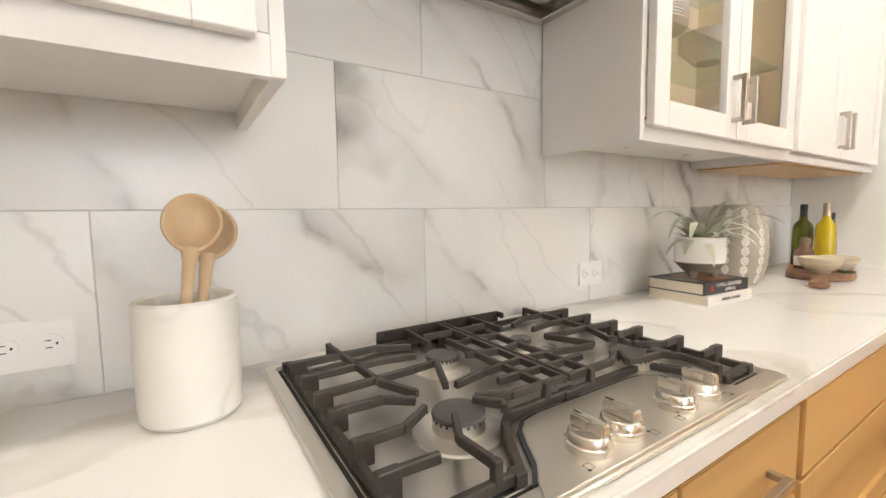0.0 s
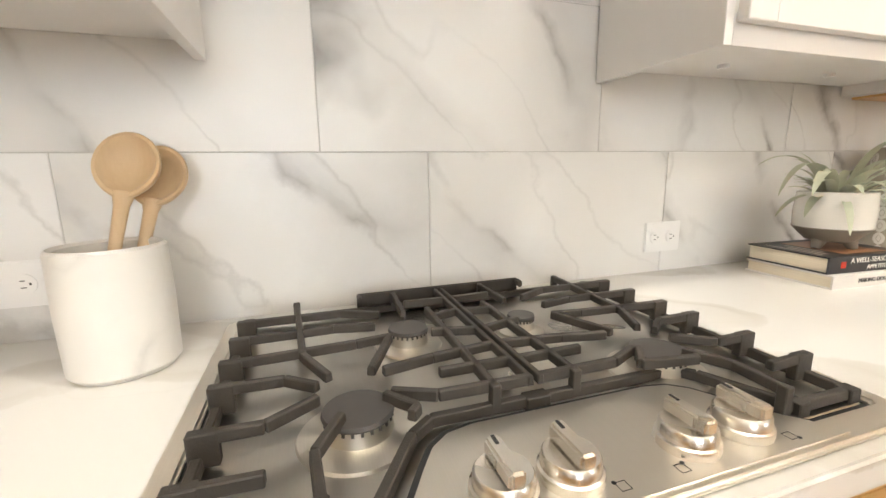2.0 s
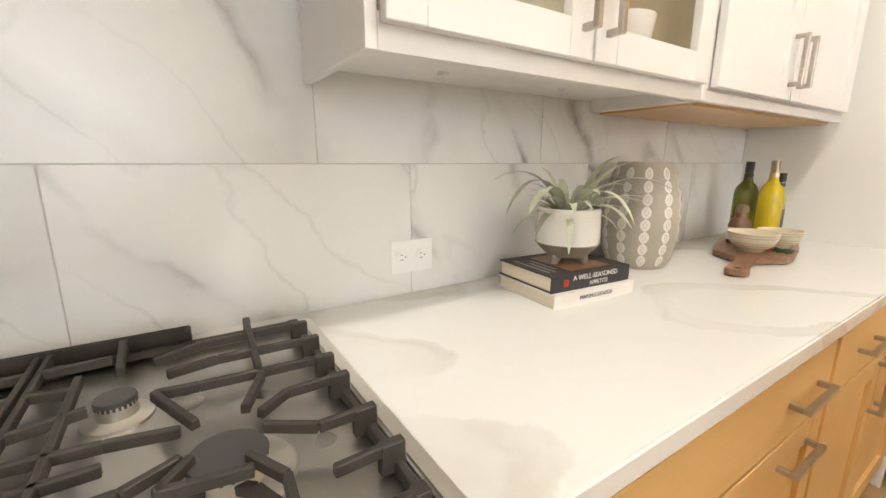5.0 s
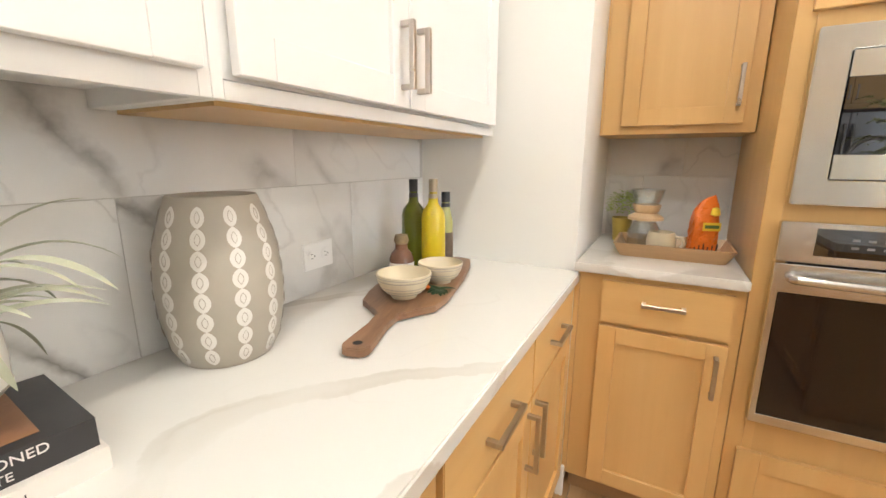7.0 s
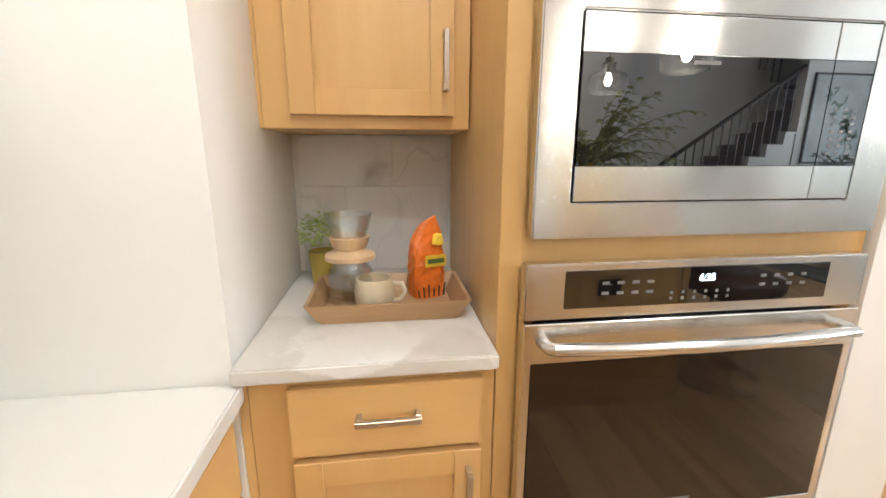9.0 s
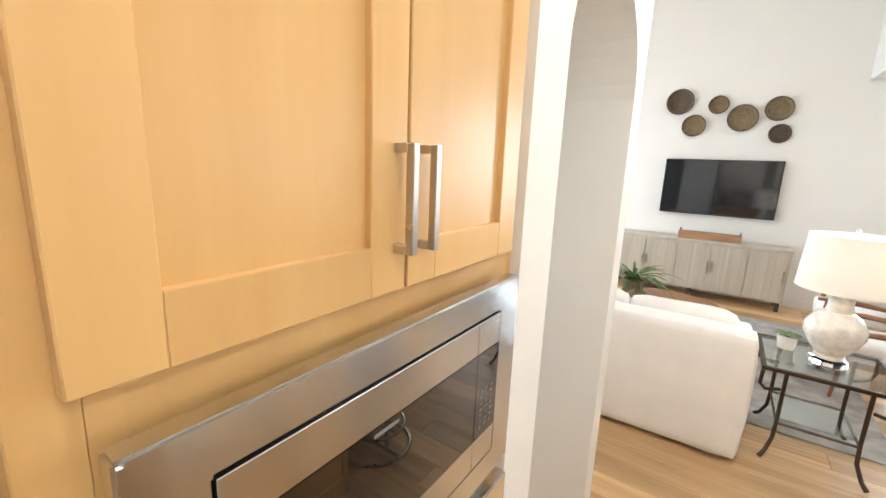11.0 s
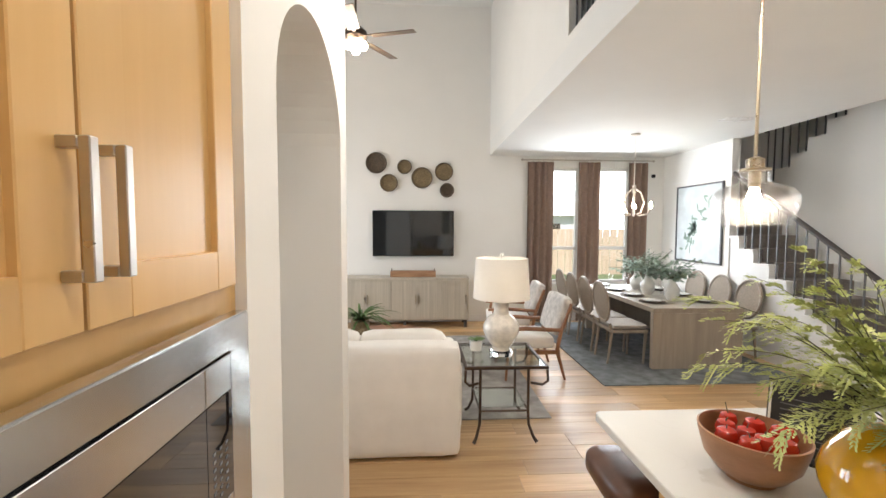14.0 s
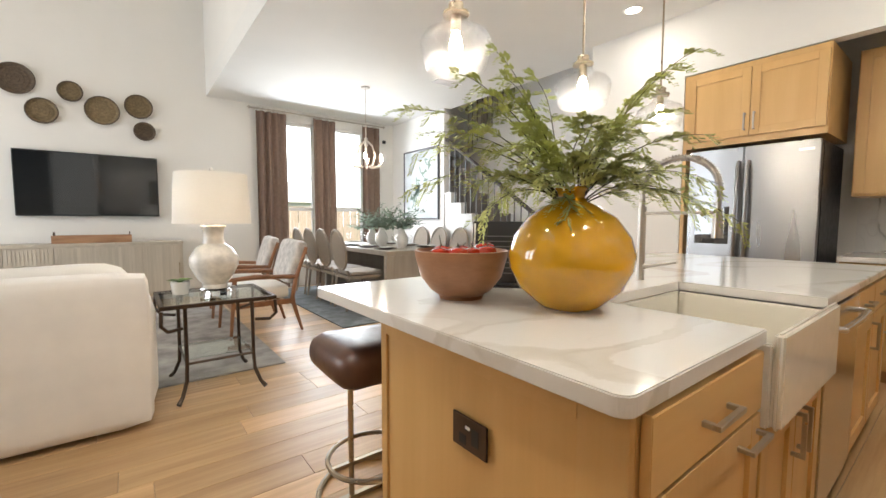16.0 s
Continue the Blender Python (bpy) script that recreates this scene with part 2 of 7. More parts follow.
M = dict(
    wall=plain("wall_paint", (0.80, 0.785, 0.75), 0.75, vary=0.015, scale=2, relief=0.05, fine=220),
    ceil=plain("ceiling_paint", (0.78, 0.775, 0.75), 0.8, vary=0.015, scale=2, relief=0.06, fine=160),
    trim=plain("trim_paint", (0.80, 0.79, 0.77), 0.4, vary=0.01),
    white=plain("white_lacquer", (0.79, 0.775, 0.755), 0.35, vary=0.012, scale=4, relief=0.015, fine=60),
    maple=wood("maple", (0.60, 0.365, 0.135), (0.67, 0.43, 0.178), (14, 14, 0.9), 0.34, per_object=7.0, relief=0.02),
    maple_flat=wood("maple_level", (0.60, 0.365, 0.135), (0.67, 0.43, 0.178), (0.9, 14, 14), 0.34, relief=0.02),
    tile=stone("marble_tile", (0.80, 0.80, 0.795), (0.27, 0.255, 0.24), (0.74, 0.725, 0.70), 2.4, 0.30, 0.019, 0.95, per_object=9.0, tilt=-47, halo=3.6),
    grout=plain("grout", (0.55, 0.54, 0.52), 0.8),
    quartz=stone("quartz", (0.725, 0.71, 0.68), (0.37, 0.32, 0.24), (0.705, 0.69, 0.655), 2.1, 0.12, 0.009, 0.72, tilt=0, stretch=0.5, halo=3.4, crisp=True),
    steel=brushed("stainless", (0.66, 0.65, 0.63), 0.21, drawn=0.8),
    steel_v=brushed("stainless_upright", (0.60, 0.595, 0.58), 0.19, drawn=0.85),
    chrome=plain("polished_metal", (0.75, 0.73, 0.70), 0.14, 1.0, vary=0.02),
    nickel=plain("satin_nickel", (0.50, 0.46, 0.41), 0.32, 1.0, vary=0.03),
    iron=plain("cast_iron", (0.036, 0.030, 0.024), 0.58, vary=0.2, scale=30, relief=0.25, fine=500),
    burner=plain("burner_enamel", (0.05, 0.045, 0.042), 0.45, vary=0.15),
    foil=plain("orange_foil", (0.72, 0.17, 0.02), 0.3, vary=0.12, scale=30),
    carafe=sheer("carafe_glass", (0.93, 0.95, 0.95), 0.02, veil=0.35),
    steel_top=brushed("cooktop_steel", (0.72, 0.68, 0.61), 0.34, (700, 1.5, 1.5)),
    # Cooktop steel again, its colour darkened because the sunken pan is in shade.
    steel_pan_shaded=brushed("pan_steel_shaded", (0.50, 0.475, 0.43), 0.30, (700, 1.5, 1.5)),
    steel_fridge=brushed("fridge_steel", (0.36, 0.36, 0.365), 0.30, drawn=0.8),
    steel_knob=brushed("knob_steel", (0.80, 0.76, 0.69), 0.27),
    black_glass=mirror_glass("black_glass", (0.006, 0.006, 0.007), 1.95),
    oven_glass=plain("oven_glass", (0.016, 0.011, 0.008), 0.07, vary=0.05),
    black=plain("black_plastic", (0.02, 0.02, 0.022), 0.4),
    panel_grey=plain("panel_marks", (0.16, 0.16, 0.16), 0.5),
    digit=glow("clock_digits", (0.75, 0.85, 1.0), 3.0),
    plastic=plain("white_plastic", (0.85, 0.845, 0.84), 0.3, vary=0.01),
    dark=plain("dark_slot", (0.02, 0.02, 0.02), 0.6),
    marble=stone("honed_marble", (0.77, 0.745, 0.70), (0.48, 0.46, 0.43), (0.66, 0.64, 0.61), 6.0, 0.45, 0.03, 0.6),
    beech=wood("beech", (0.58, 0.41, 0.24), (0.67, 0.50, 0.31), (60, 60, 8)),
    acacia=wood("acacia", (0.21, 0.105, 0.055), (0.43, 0.245, 0.135), (6, 40, 40), knots=0.3),
    oak=wood("oak_floor", (0.43, 0.255, 0.115), (0.66, 0.44, 0.225), (1.3, 22, 22), 0.33, knots=1.0, per_object=13.0, relief=0.12),
    leaf=plain("leaf", (0.10, 0.17, 0.045), 0.5, vary=0.3, scale=20),
    fern=plain("fern_leaf", (0.46, 0.50, 0.17), 0.5, vary=0.3, scale=25),
    silver_leaf=plain("silver_leaf", (0.46, 0.48, 0.36), 0.6, vary=0.2, scale=12),
    stem=plain("stem", (0.08, 0.075, 0.035), 0.6),
    ceramic=plain("white_glaze", (0.78, 0.76, 0.72), 0.15, vary=0.03),
    stoneware=plain("grey_stoneware", (0.26, 0.23, 0.19), 0.5, vary=0.15, relief=0.1),
    taupe=plain("taupe_glaze", (0.40, 0.36, 0.30), 0.4, vary=0.06, scale=12, relief=0.05),
    cream=plain("cream_glaze", (0.66, 0.58, 0.42), 0.35, vary=0.08, scale=12),
    amber=plain("amber_glaze", (0.62, 0.325, 0.010), 0.06, vary=0.14, scale=6, coat=0.6),
    bookblack=plain("black_cover", (0.03, 0.028, 0.03), 0.4),
    bookwhite=plain("white_cover", (0.74, 0.70, 0.66), 0.5),
    page=plain("paper_edge", (0.74, 0.66, 0.52), 0.8, vary=0.1, scale=1, stretch=(1, 1, 400)),
    print_white=plain("pale_print", (0.75, 0.73, 0.70), 0.6),
    oil_green=oily("green_glass", (0.17, 0.20, 0.02)),
    oil_yellow=oily("oil", (0.80, 0.62, 0.02)),
    clear=sheer("clear_glass"),
    seeded=sheer("seeded_glass", seeds=110, veil=0.12, gloss=0.06),
    tableglass=sheer("table_glass", (0.90, 0.95, 0.93), 0.02, veil=0.3),
    clear_solid=glass("acrylic"),
    lampjar=plain("porcelain", (0.76, 0.72, 0.66), 0.2, vary=0.22, scale=14),
    lampshade=None,
    lining=plain("pale_cabinet_lining", (0.60, 0.53, 0.39), 0.5, vary=0.05),
    canework=plain("cane", (0.30, 0.25, 0.20), 0.8, vary=0.15, scale=60, relief=0.5, fine=140),
    eucalyptus=plain("eucalyptus_leaf", (0.24, 0.32, 0.24), 0.6, vary=0.25, scale=15),
    oil_pale=oily("pale_oil", (0.62, 0.62, 0.25)),
    spice=plain("brown_spice", (0.16, 0.08, 0.05), 0.2, vary=0.2),
    darkleaf=plain("dark_leaf", (0.03, 0.07, 0.035), 0.5, vary=0.3),
    lightleaf=plain("light_leaf", (0.40, 0.52, 0.13), 0.5, vary=0.3, scale=30),
    mustard=plain("mustard_glaze", (0.42, 0.31, 0.06), 0.4, vary=0.1),
    bulb=glow("bulb", (1.0, 0.86, 0.68), 95.0),
    skyglow=glow("sky_backdrop", (0.93, 0.97, 1.0), 2.6),
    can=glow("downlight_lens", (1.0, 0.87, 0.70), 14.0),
    shade=plain("linen_shade", (0.82, 0.78, 0.72), 0.9, vary=0.03, scale=80),
    orange=plain("orange_foil", (0.72, 0.16, 0.015), 0.35, vary=0.15, relief=0.3, fine=25),
    yellow=plain("yellow_print", (0.80, 0.58, 0.05), 0.45),
    tray=wood("tray_wood", (0.40, 0.24, 0.11), (0.52, 0.33, 0.17), (30, 3, 30)),
    linen=plain("white_slipcover", (0.81, 0.78, 0.74), 0.9, vary=0.04, scale=5, relief=0.25, fine=400),
    teak=wood("teak", (0.22, 0.09, 0.04), (0.34, 0.16, 0.075), (20, 20, 20)),
    greywood=wood("washed_wood", (0.50, 0.445, 0.36), (0.62, 0.56, 0.47), (24, 24, 2)),
    washed=wood("washed_table", (0.34, 0.29, 0.235), (0.45, 0.39, 0.32), (24, 24, 2)),
    cushion=plain("pale_print_cushion", (0.58, 0.55, 0.52), 0.9, vary=0.25, scale=16, relief=0.2),
    chairwood=wood("chair_wood", (0.25, 0.205, 0.165), (0.34, 0.285, 0.23), (24, 24, 2)),
    upholstery=plain("grey_upholstery", (0.40, 0.36, 0.32), 0.9, vary=0.06, relief=0.2, fine=300),
    rug=plain("blue_grey_rug", (0.19, 0.205, 0.215), 0.95, vary=0.35, scale=7, relief=0.5, fine=250),
    rug_pale=plain("pale_patterned_rug", (0.33, 0.31, 0.29), 0.95, vary=0.35, scale=5, relief=0.5, fine=250),
    bronze=plain("dark_bronze", (0.085, 0.06, 0.045), 0.4, 0.8, vary=0.2),
    leather=plain("brown_leather", (0.10, 0.045, 0.028), 0.35, vary=0.2, scale=9, relief=0.2, fine=200),
    curtain=plain("brown_curtain", (0.21, 0.14, 0.105), 0.85, vary=0.1, scale=20, relief=0.2, fine=300),
    screen=mirror_glass("tv_screen", (0.008, 0.010, 0.012), 1.7, 0.06),
    basket=plain("woven_seagrass", (0.21, 0.155, 0.085), 0.85, vary=0.3, scale=40, relief=0.6, fine=120),
    basket_dark=plain("dark_woven", (0.11, 0.08, 0.055), 0.85, vary=0.3, scale=40, relief=0.6, fine=120),
    carpet=plain("stair_carpet", (0.20, 0.17, 0.15), 0.95, vary=0.2, scale=60, relief=0.5, fine=300),
    ironrail=plain("iron_baluster", (0.12, 0.12, 0.125), 0.5, 0.5),
    darkwood=wood("dark_rail", (0.04, 0.032, 0.03), (0.075, 0.062, 0.056), (3, 3, 20)),
    artwork=plain("botanical_print", (0.56, 0.60, 0.60), 0.7, vary=0.15, scale=3),
    artleaf=plain("printed_leaf", (0.25, 0.33, 0.27), 0.7),
    tomato=plain("tomato_skin", (0.55, 0.03, 0.012), 0.15, vary=0.25, scale=12, coat=0.5),
    bowlwood=wood("bowl_wood", (0.26, 0.12, 0.055), (0.40, 0.20, 0.10), (10, 10, 24)),
    fireclay=plain("fireclay", (0.78, 0.745, 0.66), 0.12, vary=0.02),
    bread=plain("bread_crust", (0.50, 0.27, 0.08), 0.7, vary=0.2, scale=30),
    fence=wood("fence_boards", (0.45, 0.34, 0.24), (0.6, 0.47, 0.35)),
    grass=plain("lawn", (0.10, 0.14, 0.05), 0.9, vary=0.3, scale=3),
    siding=plain("pale_siding", (0.7, 0.68, 0.64), 0.7, vary=0.05),
    fanblade=wood("fan_blade", (0.10, 0.065, 0.04), (0.16, 0.11, 0.07)),
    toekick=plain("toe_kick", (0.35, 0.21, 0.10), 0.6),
    pendant_stem=plain("aged_brass", (0.45, 0.38, 0.28), 0.3, 1.0),
    whitewood=plain("whitened_wood", (0.62, 0.56, 0.50), 0.6, vary=0.1, scale=10),
)


def shade_cloth():
    """Thin linen that lets the bulb's light through."""
    m, nt, b = base("lamp_shade_linen")
    vec = coords(nt, (1, 1, 1))
    nt.links.new(ramp(nt, noise_tex(nt, vec, 120), [(0.3, (0.86, 0.84, 0.80)), (0.7, (0.90, 0.88, 0.84))]), b.inputs["Base Color"])
    b.inputs["Roughness"].default_value = 0.9
    tl = nt.nodes.new("ShaderNodeBsdfTranslucent")
    tl.inputs["Color"].default_value = (0.90, 0.88, 0.84, 1)
    mx = nt.nodes.new("ShaderNodeMixShader")
    mx.inputs[0].default_value = 0.4
    nt.links.new(b.outputs[0], mx.inputs[1])
    nt.links.new(tl.outputs[0], mx.inputs[2])
    nt.links.new(mx.outputs[0], nt.nodes["Material Output"].inputs["Surface"])
    return m


M["lampshade"] = shade_cloth()


# builders
def bx(bm, x0, x1, y0, y1, z0, z1):
    vs = [bm.verts.new((x, y, z)) for x in (x0, x1) for y in (y0, y1) for z in (z0, z1)]
    for f in ((0, 1, 3, 2), (4, 6, 7, 5), (0, 4, 5, 1), (2, 3, 7, 6), (0, 2, 6, 4), (1, 5, 7, 3)):
        bm.faces.new([vs[i] for i in f])
    return bm


def boxes(*spans):
    bm = bmesh.new()
    for s in spans:
        bx(bm, *s)
    bmesh.ops.recalc_face_normals(bm, faces=bm.faces)
    return bm


def lathe(profile, segs=40, centre=(0, 0, 0)):
    bm = bmesh.new()
    rings = []
    for r, z in profile:
        if r < 1e-5:
            rings.append([bm.verts.new((centre[0], centre[1], centre[2] + z))])
        else:
            rings.append([bm.verts.new((centre[0] + r * math.cos(2 * math.pi * k / segs), centre[1] + r * math.sin(2 * math.pi * k / segs), centre[2] + z)) for k in range(segs)])
    for a, b in zip(rings, rings[1:]):
        for k in range(segs):
            j = (k + 1) % segs
            if len(a) == 1 and len(b) == 1:
                continue
            if len(a) == 1:
                bm.faces.new((a[0], b[j], b[k]))
            elif len(b) == 1:
                bm.faces.new((a[k], a[j], b[0]))
            else:
                bm.faces.new((a[k], a[j], b[j], b[k]))
    bmesh.ops.recalc_face_normals(bm, faces=bm.faces)
    return bm


def tube(points, radius, segs=8, bm=None, closed=False):
    bm = bm or bmesh.new()
    pts = [Vector(p) for p in points]
    rads = radius if isinstance(radius, (list, tuple)) else [radius] * len(pts)
    rings, side = [], None
    for i, p in enumerate(pts):
        a = pts[i - 1] if i or closed else p
        b = pts[(i + 1) % len(pts)] if i < len(pts) - 1 or closed else p
        d = (b - a).normalized()
        if side is None:
            side = d.cross(Vector((0, 0, 1)) if abs(d.z) < 0.9 else Vector((1, 0, 0))).normalized()
        side = (side - d * side.dot(d)).normalized()
        up = d.cross(side)
        rings.append([bm.verts.new(p + (side * math.cos(2 * math.pi * k / segs) + up * math.sin(2 * math.pi * k / segs)) * rads[i]) for k in range(segs)])
    pairs = list(zip(rings, rings[1:])) + ([(rings[-1], rings[0])] if closed else [])
    for a, b in pairs:
        for k in range(segs):
            j = (k + 1) % segs
            bm.faces.new((a[k], a[j], b[j], b[k]))
    if not closed:
        bm.faces.new(rings[0][::-1])
        bm.faces.new(rings[-1])
    bmesh.ops.recalc_face_normals(bm, faces=bm.faces)
    return bm


def prism(outline, z0, z1):
    """An upright prism over an outline of (x, y)."""
    bm = bmesh.new()
    low = [bm.verts.new((x, y, z0)) for x, y in outline]
    top = [bm.verts.new((x, y, z1)) for x, y in outline]
    bm.faces.new(low[::-1])
    bm.faces.new(top)
    for k in range(len(low)):
        j = (k + 1) % len(low)
        bm.faces.new((low[k], low[j], top[j], top[k]))
    bmesh.ops.recalc_face_normals(bm, faces=bm.faces)
    return bm


def ring_frame(x0, x1, z0, z1, a0, a1, b0, b1, y0, y1):
    """A flat upright frame in one piece round an opening."""
    bm = bmesh.new()
    loops = []
    for y in (y0, y1):
        for xs, zs in (((x0, x1), (z0, z1)), ((a0, a1), (b0, b1))):
            loops.append([bm.verts.new((x, y, z)) for x, z in ((xs[0], zs[0]), (xs[1], zs[0]), (xs[1], zs[1]), (xs[0], zs[1]))])
    for k in range(4):
        j = (k + 1) % 4
        for p, q in ((0, 1), (1, 3), (3, 2), (2, 0)):
            bm.faces.new((loops[p][k], loops[p][j], loops[q][j], loops[q][k]))
    bmesh.ops.recalc_face_normals(bm, faces=bm.faces)
    return bm


def turned(bm, m):
    bmesh.ops.transform(bm, matrix=m, verts=bm.verts)
    return bm


def part(name, bm, material, parent=None, label="", bevel=0.0, smooth=False, steps=2):
    if bevel:
        bmesh.ops.bevel(bm, geom=list(bm.edges), offset=bevel, segments=steps, affect="EDGES", clamp_overlap=True)
    if smooth:
        for f in bm.faces:
            f.smooth = True
    me = bpy.data.meshes.new(name)
    bm.to_mesh(me)
    bm.free()
    me.materials.append(M[material])
    if smooth:
        me.set_sharp_from_angle(angle=radians(38))
    ob = new(name, me)
    ob.parent = parent
    return tagged(ob, label) if label else ob


def thing(name, x, y, z, rz=0.0, label="", category="", group="", kind=""):
    e = new(name)
    e.empty_display_size = 0.1
    e.matrix_basis = pose(x, y, z, 0, 0, rz)
    return tagged(e, label, category, group, kind)


def fixed(name, bm, material, label, category="", bevel=0.0):
    return tagged(part(name, bm, material, None, "", bevel), label, category or name.split("_")[0], "", "structure")


def words(name, text, size, m, material, parent, extrude=0.0004):
    """Raised or printed letters as a mesh."""
    cu = bpy.data.curves.new(name, "FONT")
    cu.body, cu.size, cu.extrude, cu.align_x, cu.align_y = text, size, extrude, "CENTER", "CENTER"
    tmp = bpy.data.objects.new(name, cu)
    me = bpy.data.meshes.new_from_object(tmp)
    bpy.data.objects.remove(tmp)
    me.materials.clear()
    me.materials.append(M[material])
    ob = new(name, me)
    ob.parent, ob.matrix_basis = parent, m
    return ob
# setting
CT = 0.914      # worktop height
CEIL = 3.07     # kitchen and dining ceiling
HIGH = 5.7      # living room ceiling
BACK = -8.63    # wall with the windows and the television
HDR = 1.1       # edge of the tall living room
WEST = -2.2     # dining room side wall
STUB = 2.725    # end wall of the worktop run
AWX = 2.71      # face of the arched wall
OVX = 2.732     # face of the oven column
SOFF = -3.28    # where the kitchen ceiling ends over the living room

fixed("ground", boxes((-60, 60, -80, BACK - 0.15, -0.5, -0.12)), "grass", "mown green lawn behind the house", "ground")
fixed("floor_base", boxes((-4.6, 6.6, BACK - 0.15, 0.15, -0.15, -0.012)), "oak", "subfloor beneath the oak boards", "floor")
fixed("wall_north", boxes((-3.2, 3.5, 0.006, 0.15, 0, HIGH)), "wall", "off-white painted kitchen wall behind the tiles", "wall")
fixed("wall_stub", boxes((STUB, 3.36, -0.618, 0.004, 0, CEIL)), "wall", "short off-white wall at the worktop's end", "wall")
fixed("wall_east", boxes((3.36, 3.5, -2.0, 0.004, 0, CEIL)), "wall", "off-white wall behind the oven cabinets", "wall")


def arch_wall():
    """The thick wall beside the ovens, with an arched passage."""
    y0, y1, ja, jb = -1.925, -3.06, -2.12, -2.92
    spring, crown = 2.12, 2.46
    mid, half = (ja + jb) / 2, (ja - jb) / 2
    bm = boxes((AWX, 3.45, ja, y0, 0, CEIL), (AWX, 3.45, y1, jb, 0, CEIL))
    n = 20
    for k in range(n):
        a0, a1 = math.pi * k / n, math.pi * (k + 1) / n
        p = [(mid + half * math.cos(a), spring + (crown - spring) * math.sin(a)) for a in (a0, a1)]
        vs = []
        for x in (AWX, 3.45):
            vs.append([bm.verts.new((x, y, z)) for y, z in (p[0], p[1], (p[1][0], CEIL), (p[0][0], CEIL))])
        a, b = vs
        for f in (a, b[::-1]):
            bm.faces.new(f)
        bm.faces.new((a[0], b[0], b[1], a[1]))
        bm.faces.new((a[2], b[2], b[3], a[3]))
    bmesh.ops.remove_doubles(bm, verts=bm.verts, dist=0.0005)
    bmesh.ops.recalc_face_normals(bm, faces=bm.faces)
    return bm


fixed("wall_arch", arch_wall(), "wall", "thick off-white wall with an arched passage", "wall")
fixed("baseboard_arch", boxes((AWX - 0.015, AWX - 0.001, -2.12, -1.93, 0, 0.13), (AWX - 0.015, AWX - 0.001, -3.06, -2.92, 0, 0.13), (AWX - 0.015, 3.45, -3.075, -3.061, 0, 0.13)), "trim", "white baseboard round the arched wall", "baseboard", 0.003)
fixed("baseboard_stub", boxes((STUB - 0.014, STUB - 0.001, -0.618, -0.604, 0, 0.13), (STUB - 0.014, STUB + 0.006, -0.632, -0.6185, 0, 0.13)), "trim", "white baseboard on the short wall", "baseboard", 0.003)
fixed("wall_hall", boxes((4.6, 4.7, -3.0, 0, 0, CEIL), (3.5, 4.6, -0.1, 0.0, 0, CEIL)), "wall", "off-white wall of the passage behind the arch", "wall")
WZ0, WZ1 = 0.72, 2.86
WINS = ((-0.58, 0.10), (-1.55, -0.88))


def back_wall():
    bm = bmesh.new()
    y0, y1 = BACK - 0.14, BACK
    bx(bm, -4.6, WINS[1][0], y0, y1, 0, HIGH)
    bx(bm, WINS[1][1], WINS[0][0], y0, y1, 0, HIGH)
    bx(bm, WINS[0][1], 6.6, y0, y1, 0, HIGH)
    for a, b in WINS:
        bx(bm, a, b, y0, y1, 0, WZ0)
        bx(bm, a, b, y0, y1, WZ1, HIGH)
    bmesh.ops.recalc_face_normals(bm, faces=bm.faces)
    return bm


fixed("wall_south", back_wall(), "wall", "tall off-white wall with two windows", "wall")
fixed("baseboard_south", boxes((-2.2, 6.0, BACK + 0.001, BACK + 0.016, 0, 0.13)), "trim", "white baseboard along the window wall", "baseboard", 0.003)
for i, (a, b) in enumerate(WINS):
    w = tagged(thing("window_%d" % (i + 1), (a + b) / 2, BACK - 0.07, WZ0, 0, "tall white-framed window with two panes", "window"), kind="structure")
    h = (b - a) / 2
    H1 = WZ1 - WZ0
    part("window_frame", boxes((-h, -h + 0.05, -0.03, 0.03, 0, H1), (h - 0.05, h, -0.03, 0.03, 0, H1), (-h + 0.05, h - 0.05, -0.03, 0.03, 0, 0.05), (-h + 0.05, h - 0.05, -0.03, 0.03, H1 - 0.05, H1), (-h + 0.05, h - 0.05, -0.03, 0.03, 0.62, 0.68)), "trim", w)
    part("window_sill", boxes((-h - 0.04, h + 0.04, 0.075, 0.12, -0.03, 0.0)), "trim", w, "", 0.004)
    for z0, z1 in ((0.05, 0.62), (0.68, H1 - 0.05)):
        pn = part("pane", boxes((-h + 0.05, h - 0.05, -0.003, 0.003, z0, z1)), "clear", w, "clear window pane")
        pn.visible_shadow = False
fixed("wall_living_east", boxes((6.6, 6.75, BACK - 0.14, 0.15, 0, HIGH)), "wall", "off-white end wall of the living room", "wall")
fixed("wall_dining_west", boxes((WEST - 0.12, WEST, BACK, -6.93, 0, CEIL)), "wall", "off-white dining room wall with a picture", "wall")
fixed("wall_stair_far", boxes((-4.7, -4.6, BACK, 0.15, 0, HIGH)), "wall", "off-white outer wall of the stairwell", "wall")
fixed("wall_fridge", boxes((-2.1, -1.985, -3.98, -3.02, 0, CEIL), (-2.1, -1.985, -3.02, 0, 2.5, CEIL)), "wall", "off-white wall round the fridge recess", "wall")
fixed("wall_fridge_side", boxes((-3.0, -2.1, -3.98, -3.86, 0, CEIL)), "wall", "off-white wall beside the stairs", "wall")
fixed("wall_west", boxes((-2.95, -2.85, -3.86, 0.006, 0, CEIL)), "wall", "off-white wall behind the fridge", "wall")


